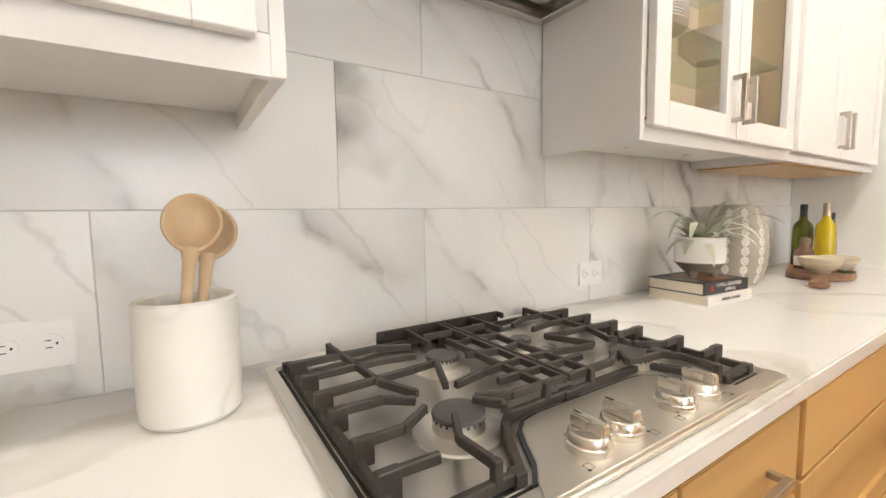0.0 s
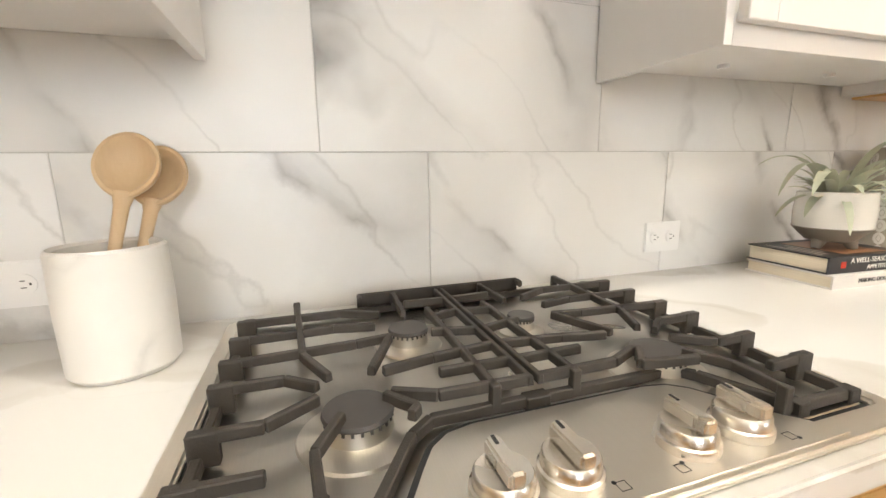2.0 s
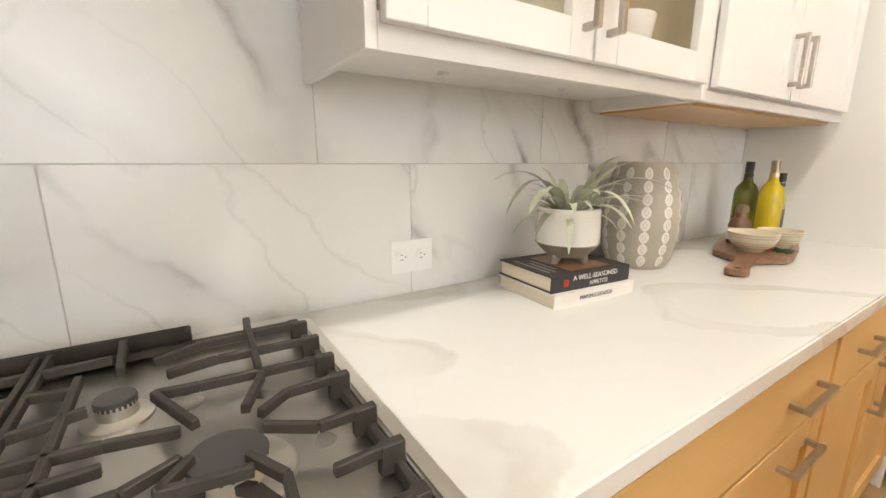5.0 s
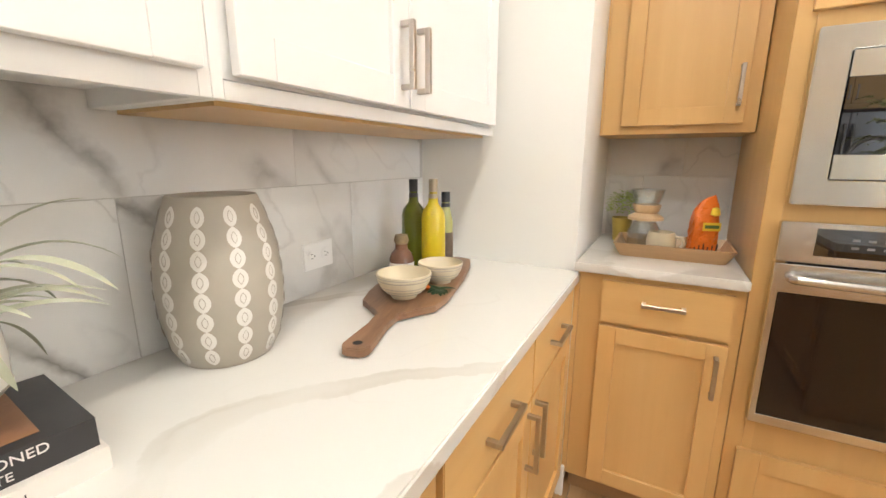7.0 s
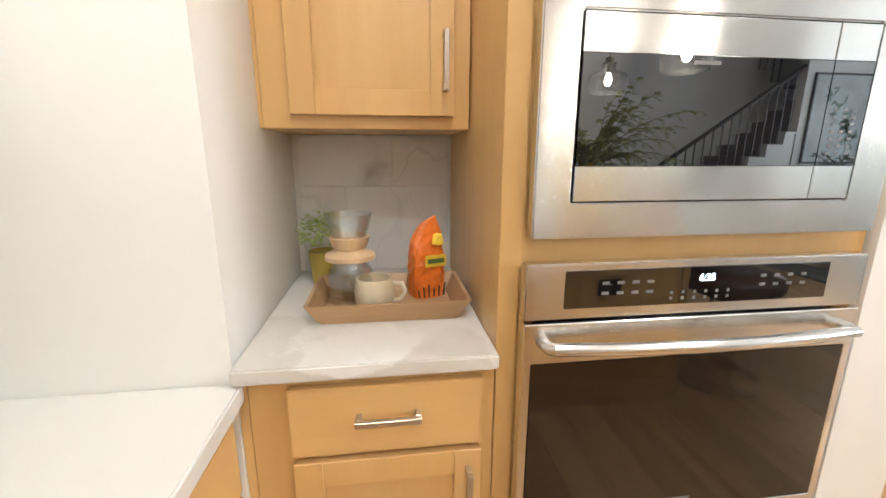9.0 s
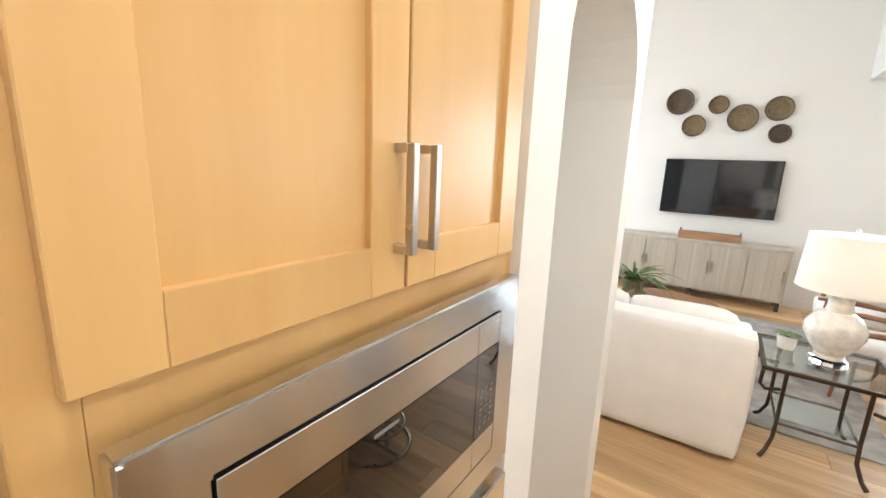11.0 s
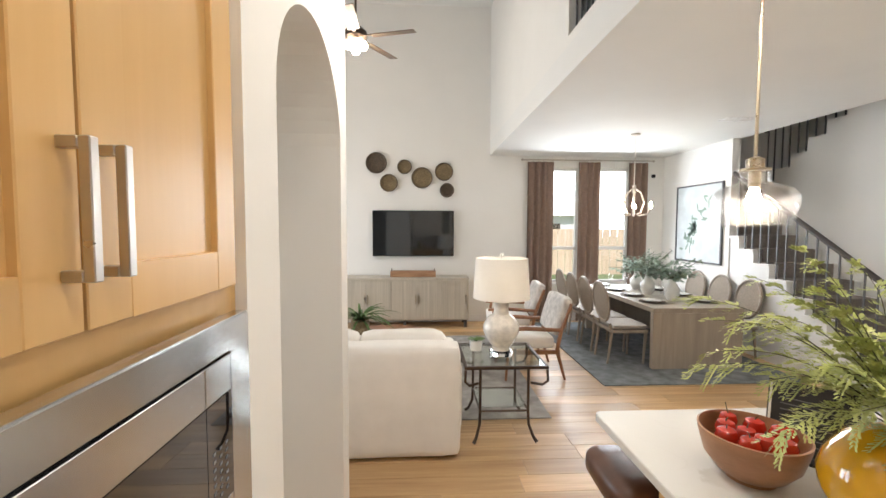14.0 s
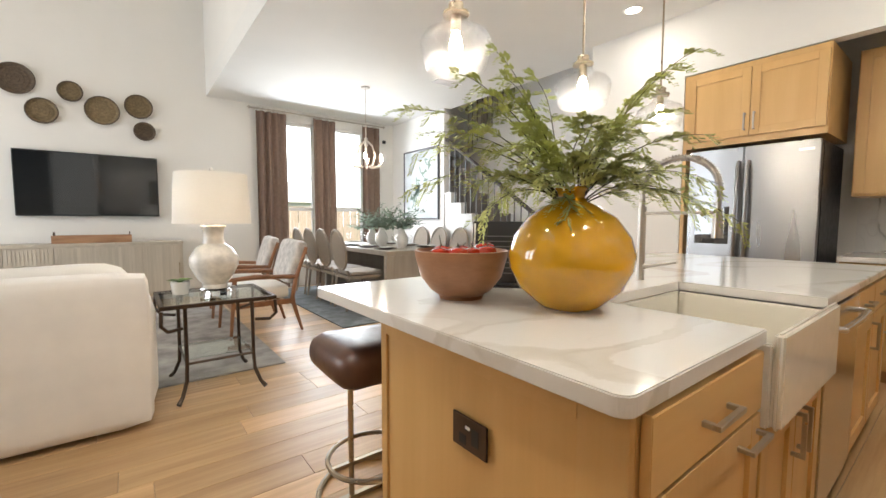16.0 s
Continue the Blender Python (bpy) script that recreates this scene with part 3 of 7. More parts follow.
def ceiling_mesh():
    """Flat ceilings over kitchen and dining room, with the tall living room left open."""
    return boxes((-3.0, 3.5, SOFF, 0.15, CEIL, CEIL + 0.25), (WEST - 0.12, HDR, BACK, SOFF, CEIL, CEIL + 0.25), (3.5, 6.6, -3.06, 0.15, CEIL, CEIL + 0.25))


tagged(part("ceiling", ceiling_mesh(), "ceil"), "flat off-white ceiling of kitchen and dining room", "ceiling", "", "structure")
tagged(part("ceiling_high", boxes((-4.7, 6.7, BACK - 0.14, 0.15, HIGH, HIGH + 0.15)), "ceil"), "high off-white ceiling of the living room", "ceiling", "", "structure")
# upper wall on the edge of the tall room with the loft opening
fixed("wall_header", boxes((HDR - 0.12, HDR, BACK, -4.62, CEIL + 0.25, HIGH), (HDR - 0.12, HDR, -4.62, SOFF, CEIL + 0.25, CEIL + 0.33), (HDR - 0.12, HDR, -4.62, SOFF, 4.9, HIGH)), "wall", "off-white upper wall with a loft opening", "wall")
fixed("wall_header_kitchen", boxes((HDR, 6.6, SOFF, SOFF + 0.12, CEIL + 0.25, HIGH)), "wall", "off-white upper wall above the kitchen", "wall")
lr = thing("loft_railing", HDR - 0.06, -4.0, CEIL + 0.33, 0, "dark iron railing in the loft opening", "railing")
part("handrail", boxes((-0.03, 0.03, -0.62, 0.7, 0.9, 0.95)), "darkwood", lr, "", 0.004)
for k in range(12):
    part("baluster", boxes((-0.007, 0.007, -0.6 + k * 0.11, -0.586 + k * 0.11, 0.0, 0.9)), "ironrail", lr)

# garden behind the windows
fixed("backdrop", boxes((-80, 80, -75.2, -75, -2, 60)), "skyglow", "bright hazy white sky behind the garden", "sky")
fence = thing("garden_fence", 0, -17, -0.12, 0, "pale wooden board fence round the garden", "fence")
for k in range(60):
    part("board", boxes((-9 + k * 0.3, -8.72 + k * 0.3, -0.01, 0.01, 0, 1.8)), "fence", fence)
hs = thing("neighbour_house", -6, -48, -0.12, 0, "pale neighbouring house with a low roof", "house")
part("wall", boxes((-9, 9, -5, 5, 0, 3.0)), "siding", hs)
part("roof", turned(prism([(-5.6, 0), (5.6, 0), (0, 2.6)], -9.5, 9.5), pose(0, 0, 3.0, 90, 0, 90)), "greywood", hs)
for x in (-6, -2, 3):
    part("window", boxes((x, x + 1.2, 5.0, 5.06, 1.0, 2.2)), "black_glass", hs)


# kitchen: cabinet parts in front-facing local places, x along the front, y = 0 the face, -y outwards
def pull(parent, x, z, length, upright, material="nickel", y=-0.022):
    """A square bar pull on two posts."""
    h = length / 2
    s = 0.006
    if upright:
        bm = boxes((x - s, x + s, y - 0.034, y - 0.022, z - h, z + h), (x - s, x + s, y - 0.022, y, z - h, z - h + 0.012), (x - s, x + s, y - 0.022, y, z + h - 0.012, z + h))
    else:
        bm = boxes((x - h, x + h, y - 0.034, y - 0.022, z - s, z + s), (x - h, x - h + 0.012, y - 0.022, y, z - s, z + s), (x + h - 0.012, x + h, y - 0.022, y, z - s, z + s))
    return part("handle", bm, material, parent, "satin nickel bar handle", 0.0012, steps=1)


def shaker(parent, x0, x1, z0, z1, material, rail=0.062, name="door", pane=False):
    inner = (x0 + rail - 0.004, x1 - rail + 0.004, -0.011, -0.006, z0 + rail - 0.004, z1 - rail + 0.004)
    d = part(name, boxes(inner), "clear" if pane else material, parent)
    if pane:
        d.visible_shadow = False
    for a, b in ((x0, x0 + rail), (x1 - rail, x1)):
        part("stile", boxes((a, b, -0.022, -0.002, z0, z1)), material, d, "", 0.0016, steps=1)
    for a, b in ((z0, z0 + rail), (z1 - rail, z1)):
        part("rail", boxes((x0 + rail, x1 - rail, -0.0218, -0.002, a, b)), material, d, "", 0.001, steps=1)
    return d


def slab(parent, x0, x1, z0, z1, material, name="drawer"):
    return part(name, boxes((x0, x1, -0.022, -0.002, z0, z1)), material, parent, "", 0.002)


def carcass(parent, w, depth, z0, z1, material, toe=0.0, name="body"):
    spans = [(0, w, 0.0, depth, z0 + toe, z1)]
    b = part(name, boxes(*spans), material, parent, "", 0.0015, steps=1)
    if toe:
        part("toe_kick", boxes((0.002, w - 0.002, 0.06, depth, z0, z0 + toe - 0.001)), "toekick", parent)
    return b


def hollow_upper(parent, w, depth, z0, z1, material, drop=0.03, lining=None):
    """A wall cabinet open inside, whose sides reach below its floor."""
    t = 0.018
    for a in (0, w - t):
        part("side_panel", boxes((a, a + t, 0, depth, z0, z1)), material, parent, "", 0.001, steps=1)
    part("top_panel", boxes((t, w - t, 0, depth, z1 - t, z1)), material, parent)
    part("bottom_rail", boxes((t, w - t, 0, t, z0, z0 + drop + t)), material, parent)
    part("floor_panel", boxes((t, w - t, t, depth, z0 + drop, z0 + drop + t)), material, parent)
    part("back_panel", boxes((t, w - t, depth - 0.008, depth, z0 + drop + t, z1 - t)), lining or material, parent)


# left wall cabinet and right wall cabinets over the worktop
FY = -0.31
c = thing("wall_cabinet", -0.92, FY - 0.04, 0, 0, "white lacquered shaker wall cabinet with closed doors", "cabinet", "white wall cabinets")
hollow_upper(c, 0.925, 0.346, 1.372, 2.44, "white")
part("face_frame", boxes((0.0185, 0.9065, 0.002, 0.018, 1.4225, 2.4215)), "white", c)
shaker(c, 0.02, 0.455, 1.41, 2.42, "white")
shaker(c, 0.46, 0.89, 1.41, 2.42, "white")
part("puck_light", lathe([(0, 0), (0.012, 0), (0.012, -0.008), (0, -0.008)], 16, (0.62, 0.2, 1.402)), "plastic", c)
c = thing("wall_cabinet", 0.792, FY, 0, 0, "white wall cabinet with two clear glass doors", "cabinet", "white wall cabinets")
hollow_upper(c, 0.862, 0.306, 1.372, 2.44, "white", lining="lining")
for a, b in ((0.0185, 0.0225), (0.8395, 0.8435)):
    part("lining", boxes((a, b, 0.02, 0.297, 1.421, 2.421)), "lining", c, "pale maple inner lining")
part("lining", boxes((0.023, 0.839, 0.02, 0.297, 1.4205, 1.4235)), "lining", c, "pale maple inner lining")
for k, (a, b) in enumerate(((0.02, 0.426), (0.432, 0.842))):
    d = shaker(c, a, b, 1.405, 2.42, "white", pane=True)
    pull(d, (b - 0.03) if k == 0 else (a + 0.03), 1.51, 0.125, True)
for z in (1.68, 1.98):
    part("shelf", boxes((0.024, 0.838, 0.03, 0.295, z, z + 0.008)), "tableglass", c, "clear glass shelf").visible_shadow = False
for x in (0.25, 0.6):
    part("puck_light", lathe([(0, 0), (0.012, 0), (0.012, -0.008), (0, -0.008)], 16, (x, 0.2, 1.402)), "plastic", c)
c = thing("wall_cabinet", 1.655, FY, 0, 0, "white lacquered shaker wall cabinet with closed doors", "cabinet", "white wall cabinets")
hollow_upper(c, 1.035, 0.306, 1.372, 2.44, "white", drop=0.008)
part("face_frame", boxes((0.0185, 1.0165, 0.002, 0.018, 1.40, 2.4215)), "white", c)
part("under_panel", boxes((0.02, 1.015, 0.03, 0.30, 1.366, 1.3795)), "maple_flat", c, "bare maple underside")
for k, (a, b) in enumerate(((0.03, 0.463), (0.469, 1.005))):
    d = shaker(c, a, b, 1.405, 2.42, "white")
    pull(d, (b - 0.03) if k == 0 else (a + 0.03), 1.51, 0.14, True)


def dish(name, x, y, z, profile, material, label, group=""):
    t = tagged(part(name, lathe(profile, 36), material, None, "", smooth=True), label, name.split("_")[-1], group)
    t.matrix_basis = pose(x, y, z)
    return t


PLATE = [(0, 0), (0.07, 0), (0.12, 0.014), (0.118, 0.017), (0.068, 0.005), (0, 0.005)]
for k in range(7):
    dish("dinner_plate", 1.0, -0.17, 1.6885 + k * 0.008, PLATE, "ceramic", "white dinner plate stacked on a glass shelf", "stacked plates")
for k in range(3):
    dish("soup_bowl", 1.38, -0.17, 1.6885 + k * 0.02, [(0, 0), (0.04, 0), (0.085, 0.05), (0.08, 0.05), (0.036, 0.006), (0, 0.006)], "ceramic", "white bowl stacked on a glass shelf", "stacked bowls")
dish("serving_bowl", 1.49, -0.19, 1.424, [(0, 0), (0.035, 0), (0.062, 0.04), (0.074, 0.13), (0.069, 0.13), (0.057, 0.044), (0.03, 0.006), (0, 0.006)], "ceramic", "round white bowl in the glass cabinet", "")
dish("wooden_bowl", 1.12, -0.17, 1.424, [(0, 0), (0.05, 0), (0.10, 0.05), (0.095, 0.05), (0.046, 0.006), (0, 0.006)], "bowlwood", "brown wooden bowl in the glass cabinet", "")
dish("white_mug", 0.9, -0.2, 1.424, [(0, 0), (0.036, 0), (0.04, 0.09), (0.036, 0.09), (0.032, 0.006), (0, 0.006)], "ceramic", "plain white mug in the glass cabinet", "")

# hood between the wall cabinets
h = thing("range_hood", 0.01, -0.5, 1.735, 0, "stainless range hood with slatted filters", "hood")
part("canopy", boxes((0, 0.775, 0, 0.495, 0.045, 0.16), (0, 0.775, 0, 0.03, 0, 0.045), (0, 0.775, 0.465, 0.495, 0, 0.045), (0, 0.03, 0.03, 0.465, 0, 0.045), (0.745, 0.775, 0.03, 0.465, 0, 0.045)), "steel", h, "", 0.002, steps=1)
for k in range(2):
    f = part("filter", boxes((0.04 + k * 0.355, 0.38 + k * 0.355, 0.05, 0.45, 0.03, 0.042)), "steel", h)
    for j in range(9):
        part("slat", boxes((0.06 + k * 0.355, 0.36 + k * 0.355, 0.07 + j * 0.042, 0.085 + j * 0.042, 0.022, 0.0295)), "steel", f)
c = thing("hood_cabinet", 0.01, FY, 0, 0, "white cabinet above the range hood", "cabinet")
carcass(c, 0.77, 0.306, 1.9, 2.44, "white")
shaker(c, 0.01, 0.385, 1.92, 2.42, "white")
shaker(c, 0.39, 0.765, 1.92, 2.42, "white")

# base cabinets and worktop of the cooking run
BY = -0.603
for x0, w, lab in ((-1.0, 0.98, "maple base cabinet beside the cooktop"), (-0.018, 0.83, "maple base cabinet under the cooktop")):
    c = thing("base_cabinet", x0, BY, 0, 0, lab, "cabinet", "maple base cabinets")
    carcass(c, w, 0.60, 0, 0.874, "maple", 0.1)
    for a, b in ((0.01, w / 2 - 0.003), (w / 2 + 0.003, w - 0.01)):
        pull(slab(c, a, b, 0.70, 0.86, "maple_flat"), (a + b) / 2, 0.78, 0.15, False)
        d = shaker(c, a, b, 0.115, 0.69, "maple")
c = thing("base_cabinet", 0.815, BY, 0, 0, "maple base cabinet with three wide drawers", "cabinet", "maple base cabinets")
carcass(c, 0.91, 0.60, 0, 0.874, "maple", 0.1)
for z0, z1 in ((0.71, 0.862), (0.42, 0.70), (0.115, 0.41)):
    d = slab(c, 0.015, 0.90, z0, z1, "maple_flat") if z1 > 0.8 else shaker(c, 0.015, 0.90, z0, z1, "maple_flat", name="drawer")
    pull(d, 0.74, (z0 + z1) / 2 if z1 > 0.8 else z1 - 0.05, 0.16, False)
c = thing("base_cabinet", 1.727, BY, 0, 0, "maple base cabinet with two drawers over doors", "cabinet", "maple base cabinets")
carcass(c, 0.99, 0.60, 0, 0.874, "maple", 0.1)
for k, (a, b) in enumerate(((0.012, 0.482), (0.488, 0.96))):
    pull(slab(c, a, b, 0.71, 0.862, "maple_flat"), (a + b) / 2, 0.786, 0.15, False)
    d = shaker(c, a, b, 0.115, 0.70, "maple")
    pull(d, (b - 0.03) if k == 0 else (a + 0.03), 0.60, 0.16, True)
wt = tagged(part("worktop", boxes((-1.0, STUB - 0.002, -0.636, -0.001, 0.876, CT)), "quartz", None, "", 0.004), "white quartz worktop with faint grey veins", "worktop")


# cooktop
def cooktop():
    t = thing("gas_cooktop", 0.0, -0.62, CT, 0, "stainless gas cooktop with black cast-iron grates", "cooktop")
    rim = part("rim", ring_frame(0, 0.762, 0, 0.565, 0.024, 0.738, 0.036, 0.545, 0.0, 0.0085), "steel_top", t, "wide brushed steel rim", 0.0035, True, 3)
    rim.data.transform(Matrix(((1, 0, 0, 0), (0, 0, 1, 0), (0, 1, 0, 0), (0, 0, 0, 1))))
    rim.data.flip_normals()
    part("gasket", boxes((0.0235, 0.7385, 0.0355, 0.5455, 0.0002, 0.0015)), "dark", t, "dark seam round the pan")
    part("pan", boxes((0.031, 0.731, 0.043, 0.538, 0.0016, 0.004)), "steel_pan_shaded", t, "recessed brushed steel pan, coloured darker for shade", 0.001, steps=1)
    curve = [(0.170, 0.006), (0.188, 0.034), (0.212, 0.060), (0.232, 0.096), (0.248, 0.122), (0.268, 0.138), (0.298, 0.144)]
    out = curve + [(0.815 - x, y) for x, y in curve[::-1]]
    part("seam", prism([(0.4075 + (x - 0.4075) * 1.03, y * 1.035) for x, y in out if y > 0.03], 0.0041, 0.0094), "dark", t, "dark seam round the control plate")
    part("control_plate", prism(out, 0.0087, 0.0118), "steel_top", t, "smooth steel control plate", 0.0014, True, 3)
    for bxx, byy, r in ((0.185, 0.176, 0.036), (0.284, 0.374, 0.030), (0.474, 0.364, 0.022), (0.578, 0.182, 0.037)):
        b = part("burner", lathe([(0, 0.0), (r * 1.75, 0.0), (r * 1.7, 0.003), (r * 1.3, 0.005), (r * 1.02, 0.007), (r * 0.95, 0.0235), (0, 0.0235)], 40, (bxx, byy, 0.0041)), "steel_top", t, "steel burner ring", smooth=True)
        part("cap", lathe([(0, 0.0236), (r, 0.0236), (r * 1.03, 0.026), (r * 0.98, 0.0295), (0, 0.0305)], 40, (bxx, byy, 0.0041)), "burner", b, "dark burner cap", smooth=True)
        nb = bmesh.new()
        for k in range(24):
            a = 2 * math.pi * k / 24
            turned_box = boxes((r * 0.93, r * 1.0, -0.0014, 0.0014, 0.0235, 0.0278))
            turned(turned_box, pose(bxx, byy, 0, 0, 0, math.degrees(a)))
            me = bpy.data.meshes.new("tmp")
            turned_box.to_mesh(me)
            nb.from_mesh(me)
            bpy.data.meshes.remove(me)
            turned_box.free()
        part("port_ring", nb, "burner", b)
    KZ = 0.012
    for n_k, kx in enumerate((0.286, 0.349, 0.478, 0.547)):
        ky = 0.047
        k = part("knob", lathe([(0, 0.0), (0.0285, 0.0), (0.029, 0.003), (0.0285, 0.009), (0.0262, 0.0105), (0.0255, 0.02), (0.0235, 0.0225), (0, 0.0225)], 40, (kx, ky, KZ)), "steel_knob", t, "brushed metal control knob", smooth=True)
        part("grip", turned(boxes((-0.0075, 0.0075, -0.0245, 0.0245, 0.0222, 0.037)), pose(kx, ky, KZ)), "steel_knob", k, "", 0.0025)
        part("pointer", boxes((kx - 0.0016, kx + 0.0016, ky + 0.012, ky + 0.0235, KZ + 0.0371, KZ + 0.0374)), "dark", k)
        mx, my, q = kx + (-0.032 if n_k in (0, 2) else 0.034), 0.022, 0.0052
        e = 0.0006
        part("mark", boxes((mx - q, mx + q, my - q, my - q + e, KZ, KZ + 0.0002), (mx - q, mx + q, my + q - e, my + q, KZ, KZ + 0.0002), (mx - q, mx - q + e, my - q + e, my + q - e, KZ, KZ + 0.0002), (mx + q - e, mx + q, my - q + e, my + q - e, KZ, KZ + 0.0002)), "dark", t)
        part("mark_dot", lathe([(0, 0.0003), (0.0021, 0.0003), (0.0021, 0), (0, 0)], 12, (mx + (-q if n_k in (0, 1) else q), my + (q if n_k in (1, 2) else -q), KZ)), "dark", t)
    Z0, Z1 = 0.031, 0.043

    def bar(bm, x0, y0, x1, y1, w=0.0052, z0=Z0, z1=Z1):
        d = Vector((x1 - x0, y1 - y0, 0)).normalized()
        s = Vector((-d.y, d.x, 0)) * w
        vs = []
        for z in (z0, z1):
            k = 1.0 if z == z0 else 0.8
            vs += [bm.verts.new((x0 + s.x * k, y0 + s.y * k, z)), bm.verts.new((x0 - s.x * k, y0 - s.y * k, z)), bm.verts.new((x1 - s.x * k, y1 - s.y * k, z)), bm.verts.new((x1 + s.x * k, y1 + s.y * k, z))]
        for f in ((0, 1, 2, 3), (7, 6, 5, 4), (0, 4, 5, 1), (1, 5, 6, 2), (2, 6, 7, 3), (3, 7, 4, 0)):
            bm.faces.new([vs[i] for i in f])

    def grate(flip):
        bm = bmesh.new()

        def fx(x):
            return 0.762 - x if flip else x

        L, R, F, B, FI = 0.040, 0.3745, 0.052, 0.528, 0.158
        c0, c1 = (0.128, 0.166) if flip else (0.180, 0.232)
        low = dict(z0=0.0085, z1=0.021, w=0.006)
        for x0, y0, x1, y1 in ((L, F, L, B), (L, B, R, B), (L, F, c0, F), (c0, F, c1, FI - 0.02), (c1, FI - 0.02, c1 + 0.025, FI), (c1 + 0.025, FI, R, FI)):
            bar(bm, fx(x0), y0, fx(x1), y1, **low)
        # raised fingers from the frame towards each burner
        fingers = [(L, 0.462, 0.19, 0.462), (0.19, 0.462, 0.250, 0.432), (L, 0.392, 0.175, 0.396), (0.175, 0.396, 0.235, 0.384), (L, 0.318, 0.20, 0.328), (0.20, 0.328, 0.248, 0.335), (0.248, 0.335, 0.208, 0.242),
                   (0.119, B, 0.131, 0.312), (0.131, 0.312, 0.160, 0.244), (L, 0.256, 0.112, 0.254), (0.112, 0.254, 0.147, 0.226), (L, 0.169, 0.098, 0.168), (0.098, 0.168, 0.147, 0.200), (L, 0.099, 0.105, 0.096),
                   (0.146, F, 0.142, 0.112), (0.142, 0.112, 0.168, 0.160), (c1, FI - 0.02, 0.242, 0.150), (0.242, 0.150, 0.214, 0.184),
                   (R, 0.164, 0.268, 0.166), (0.268, 0.166, 0.222, 0.188), (R, 0.212, 0.284, 0.213), (R, 0.262, 0.287, 0.252), (0.287, 0.252, 0.222, 0.238), (0.330, FI, 0.330, 0.43),
                   (R, 0.318, 0.31, 0.335), (R, 0.405, 0.33, 0.392), (0.292, B, 0.288, 0.425), (R, 0.47, 0.30, 0.474)]
        for x0, y0, x1, y1 in fingers:
            bar(bm, fx(x0), y0, fx(x1), y1)
        # tall roots where fingers rise over the frame
        for y in (0.462, 0.392, 0.318, 0.256, 0.169, 0.099):
            bx(bm, min(fx(L - 0.0075), fx(L + 0.019)), max(fx(L - 0.0075), fx(L + 0.019)), y - 0.0062, y + 0.0062, 0.0092, 0.0428)
        for x, y in ((0.119, B), (0.292, B), (0.146, F), (0.330, FI)):
            bx(bm, fx(x) - 0.0056, fx(x) + 0.0056, y - 0.0056, y + 0.0056, 0.0092, 0.0428)
        bar(bm, fx(R), FI, fx(R), B, w=0.0042)
        for x, y in ((L, F), (L, B), (R, FI), (R - 0.002, B), (c0 - 0.005, F)):
            bx(bm, fx(x) - 0.0085, fx(x) + 0.0085, y - 0.0085, y + 0.0085, 0.0041, 0.0212)
        bmesh.ops.recalc_face_normals(bm, faces=bm.faces)
        return bm

    part("grate", grate(False), "iron", t, "black cast-iron pan grate", 0.0012, steps=1)
    part("grate", grate(True), "iron", t, "black cast-iron pan grate", 0.0012, steps=1)
    part("rear_rail", boxes((0.225, 0.560, 0.5385, 0.5445, 0.0042, 0.044), (0.225, 0.233, 0.515, 0.538, 0.03, 0.044), (0.552, 0.560, 0.515, 0.538, 0.03, 0.044)), "iron", t, "", 0.002)
    return t


cooktop()


# wall outlets
def outlet(x, z, w=0.115, h=0.078, plate="plastic", label="white double wall outlet on the marble tiles"):
    t = thing("wall_outlet", x, -0.0005, z, 0, label, "outlet", "tile outlets")
    p = part("cover_plate", boxes((-w / 2, w / 2, -0.006, 0, -h / 2, h / 2)), plate, t, "", 0.0025)
    for s in (-1, 1):
        cx = s * 0.026
        f = part("socket", turned(lathe([(0, 0), (0.0165, 0), (0.0165, 0.002), (0, 0.002)], 24), pose(cx, -0.0062, 0, 90)), plate, p)
        part("slot", boxes((cx - 0.006, cx + 0.001, -0.0086, -0.0083, 0.005, 0.0065), (cx - 0.006, cx + 0.002, -0.0086, -0.0083, -0.0065, -0.005), (cx + 0.006, cx + 0.009, -0.0086, -0.0083, -0.002, 0.002)), "dark", f)
    return t


outlet(-0.323, 1.012)
outlet(1.022, 1.005)
outlet(2.13, 1.022)


# alcove: base, worktop, wall cabinet
AX = 2.732
CT2 = 0.949
c = thing("base_cabinet", AX, -0.637, 0, -90, "maple base cabinet with a drawer over one door", "cabinet", "maple base cabinets")
carcass(c, 0.478, 0.615, 0, 0.916, "maple", 0.1)
part("filler", boxes((-0.0175, -0.0006, 0.0, 0.6, 0.1, 0.916)), "maple", c)
pull(slab(c, 0.076, 0.449, 0.752, 0.897, "maple_flat"), 0.263, 0.835, 0.125, False)
d = shaker(c, 0.076, 0.449, 0.12, 0.736, "maple", 0.056)
pull(d, 0.421, 0.634, 0.135, True)
tagged(part("alcove_worktop", boxes((2.70, 3.352, -1.1155, -0.6195, 0.918, CT2)), "quartz", None, "", 0.004), "white quartz worktop in the coffee alcove", "worktop")
c = thing("wall_cabinet", 3.04, -0.627, 0, -90, "single-door maple wall cabinet over the coffee alcove", "cabinet")
carcass(c, 0.487, 0.315, 1.385, 2.5, "maple")
part("filler", boxes((-0.0085, -0.0006, 0.0, 0.31, 1.385, 2.5)), "maple", c)
d = shaker(c, 0.066, 0.447, 1.415, 2.48, "maple", 0.058)
pull(d, 0.424, 1.534, 0.13, True, "nickel")

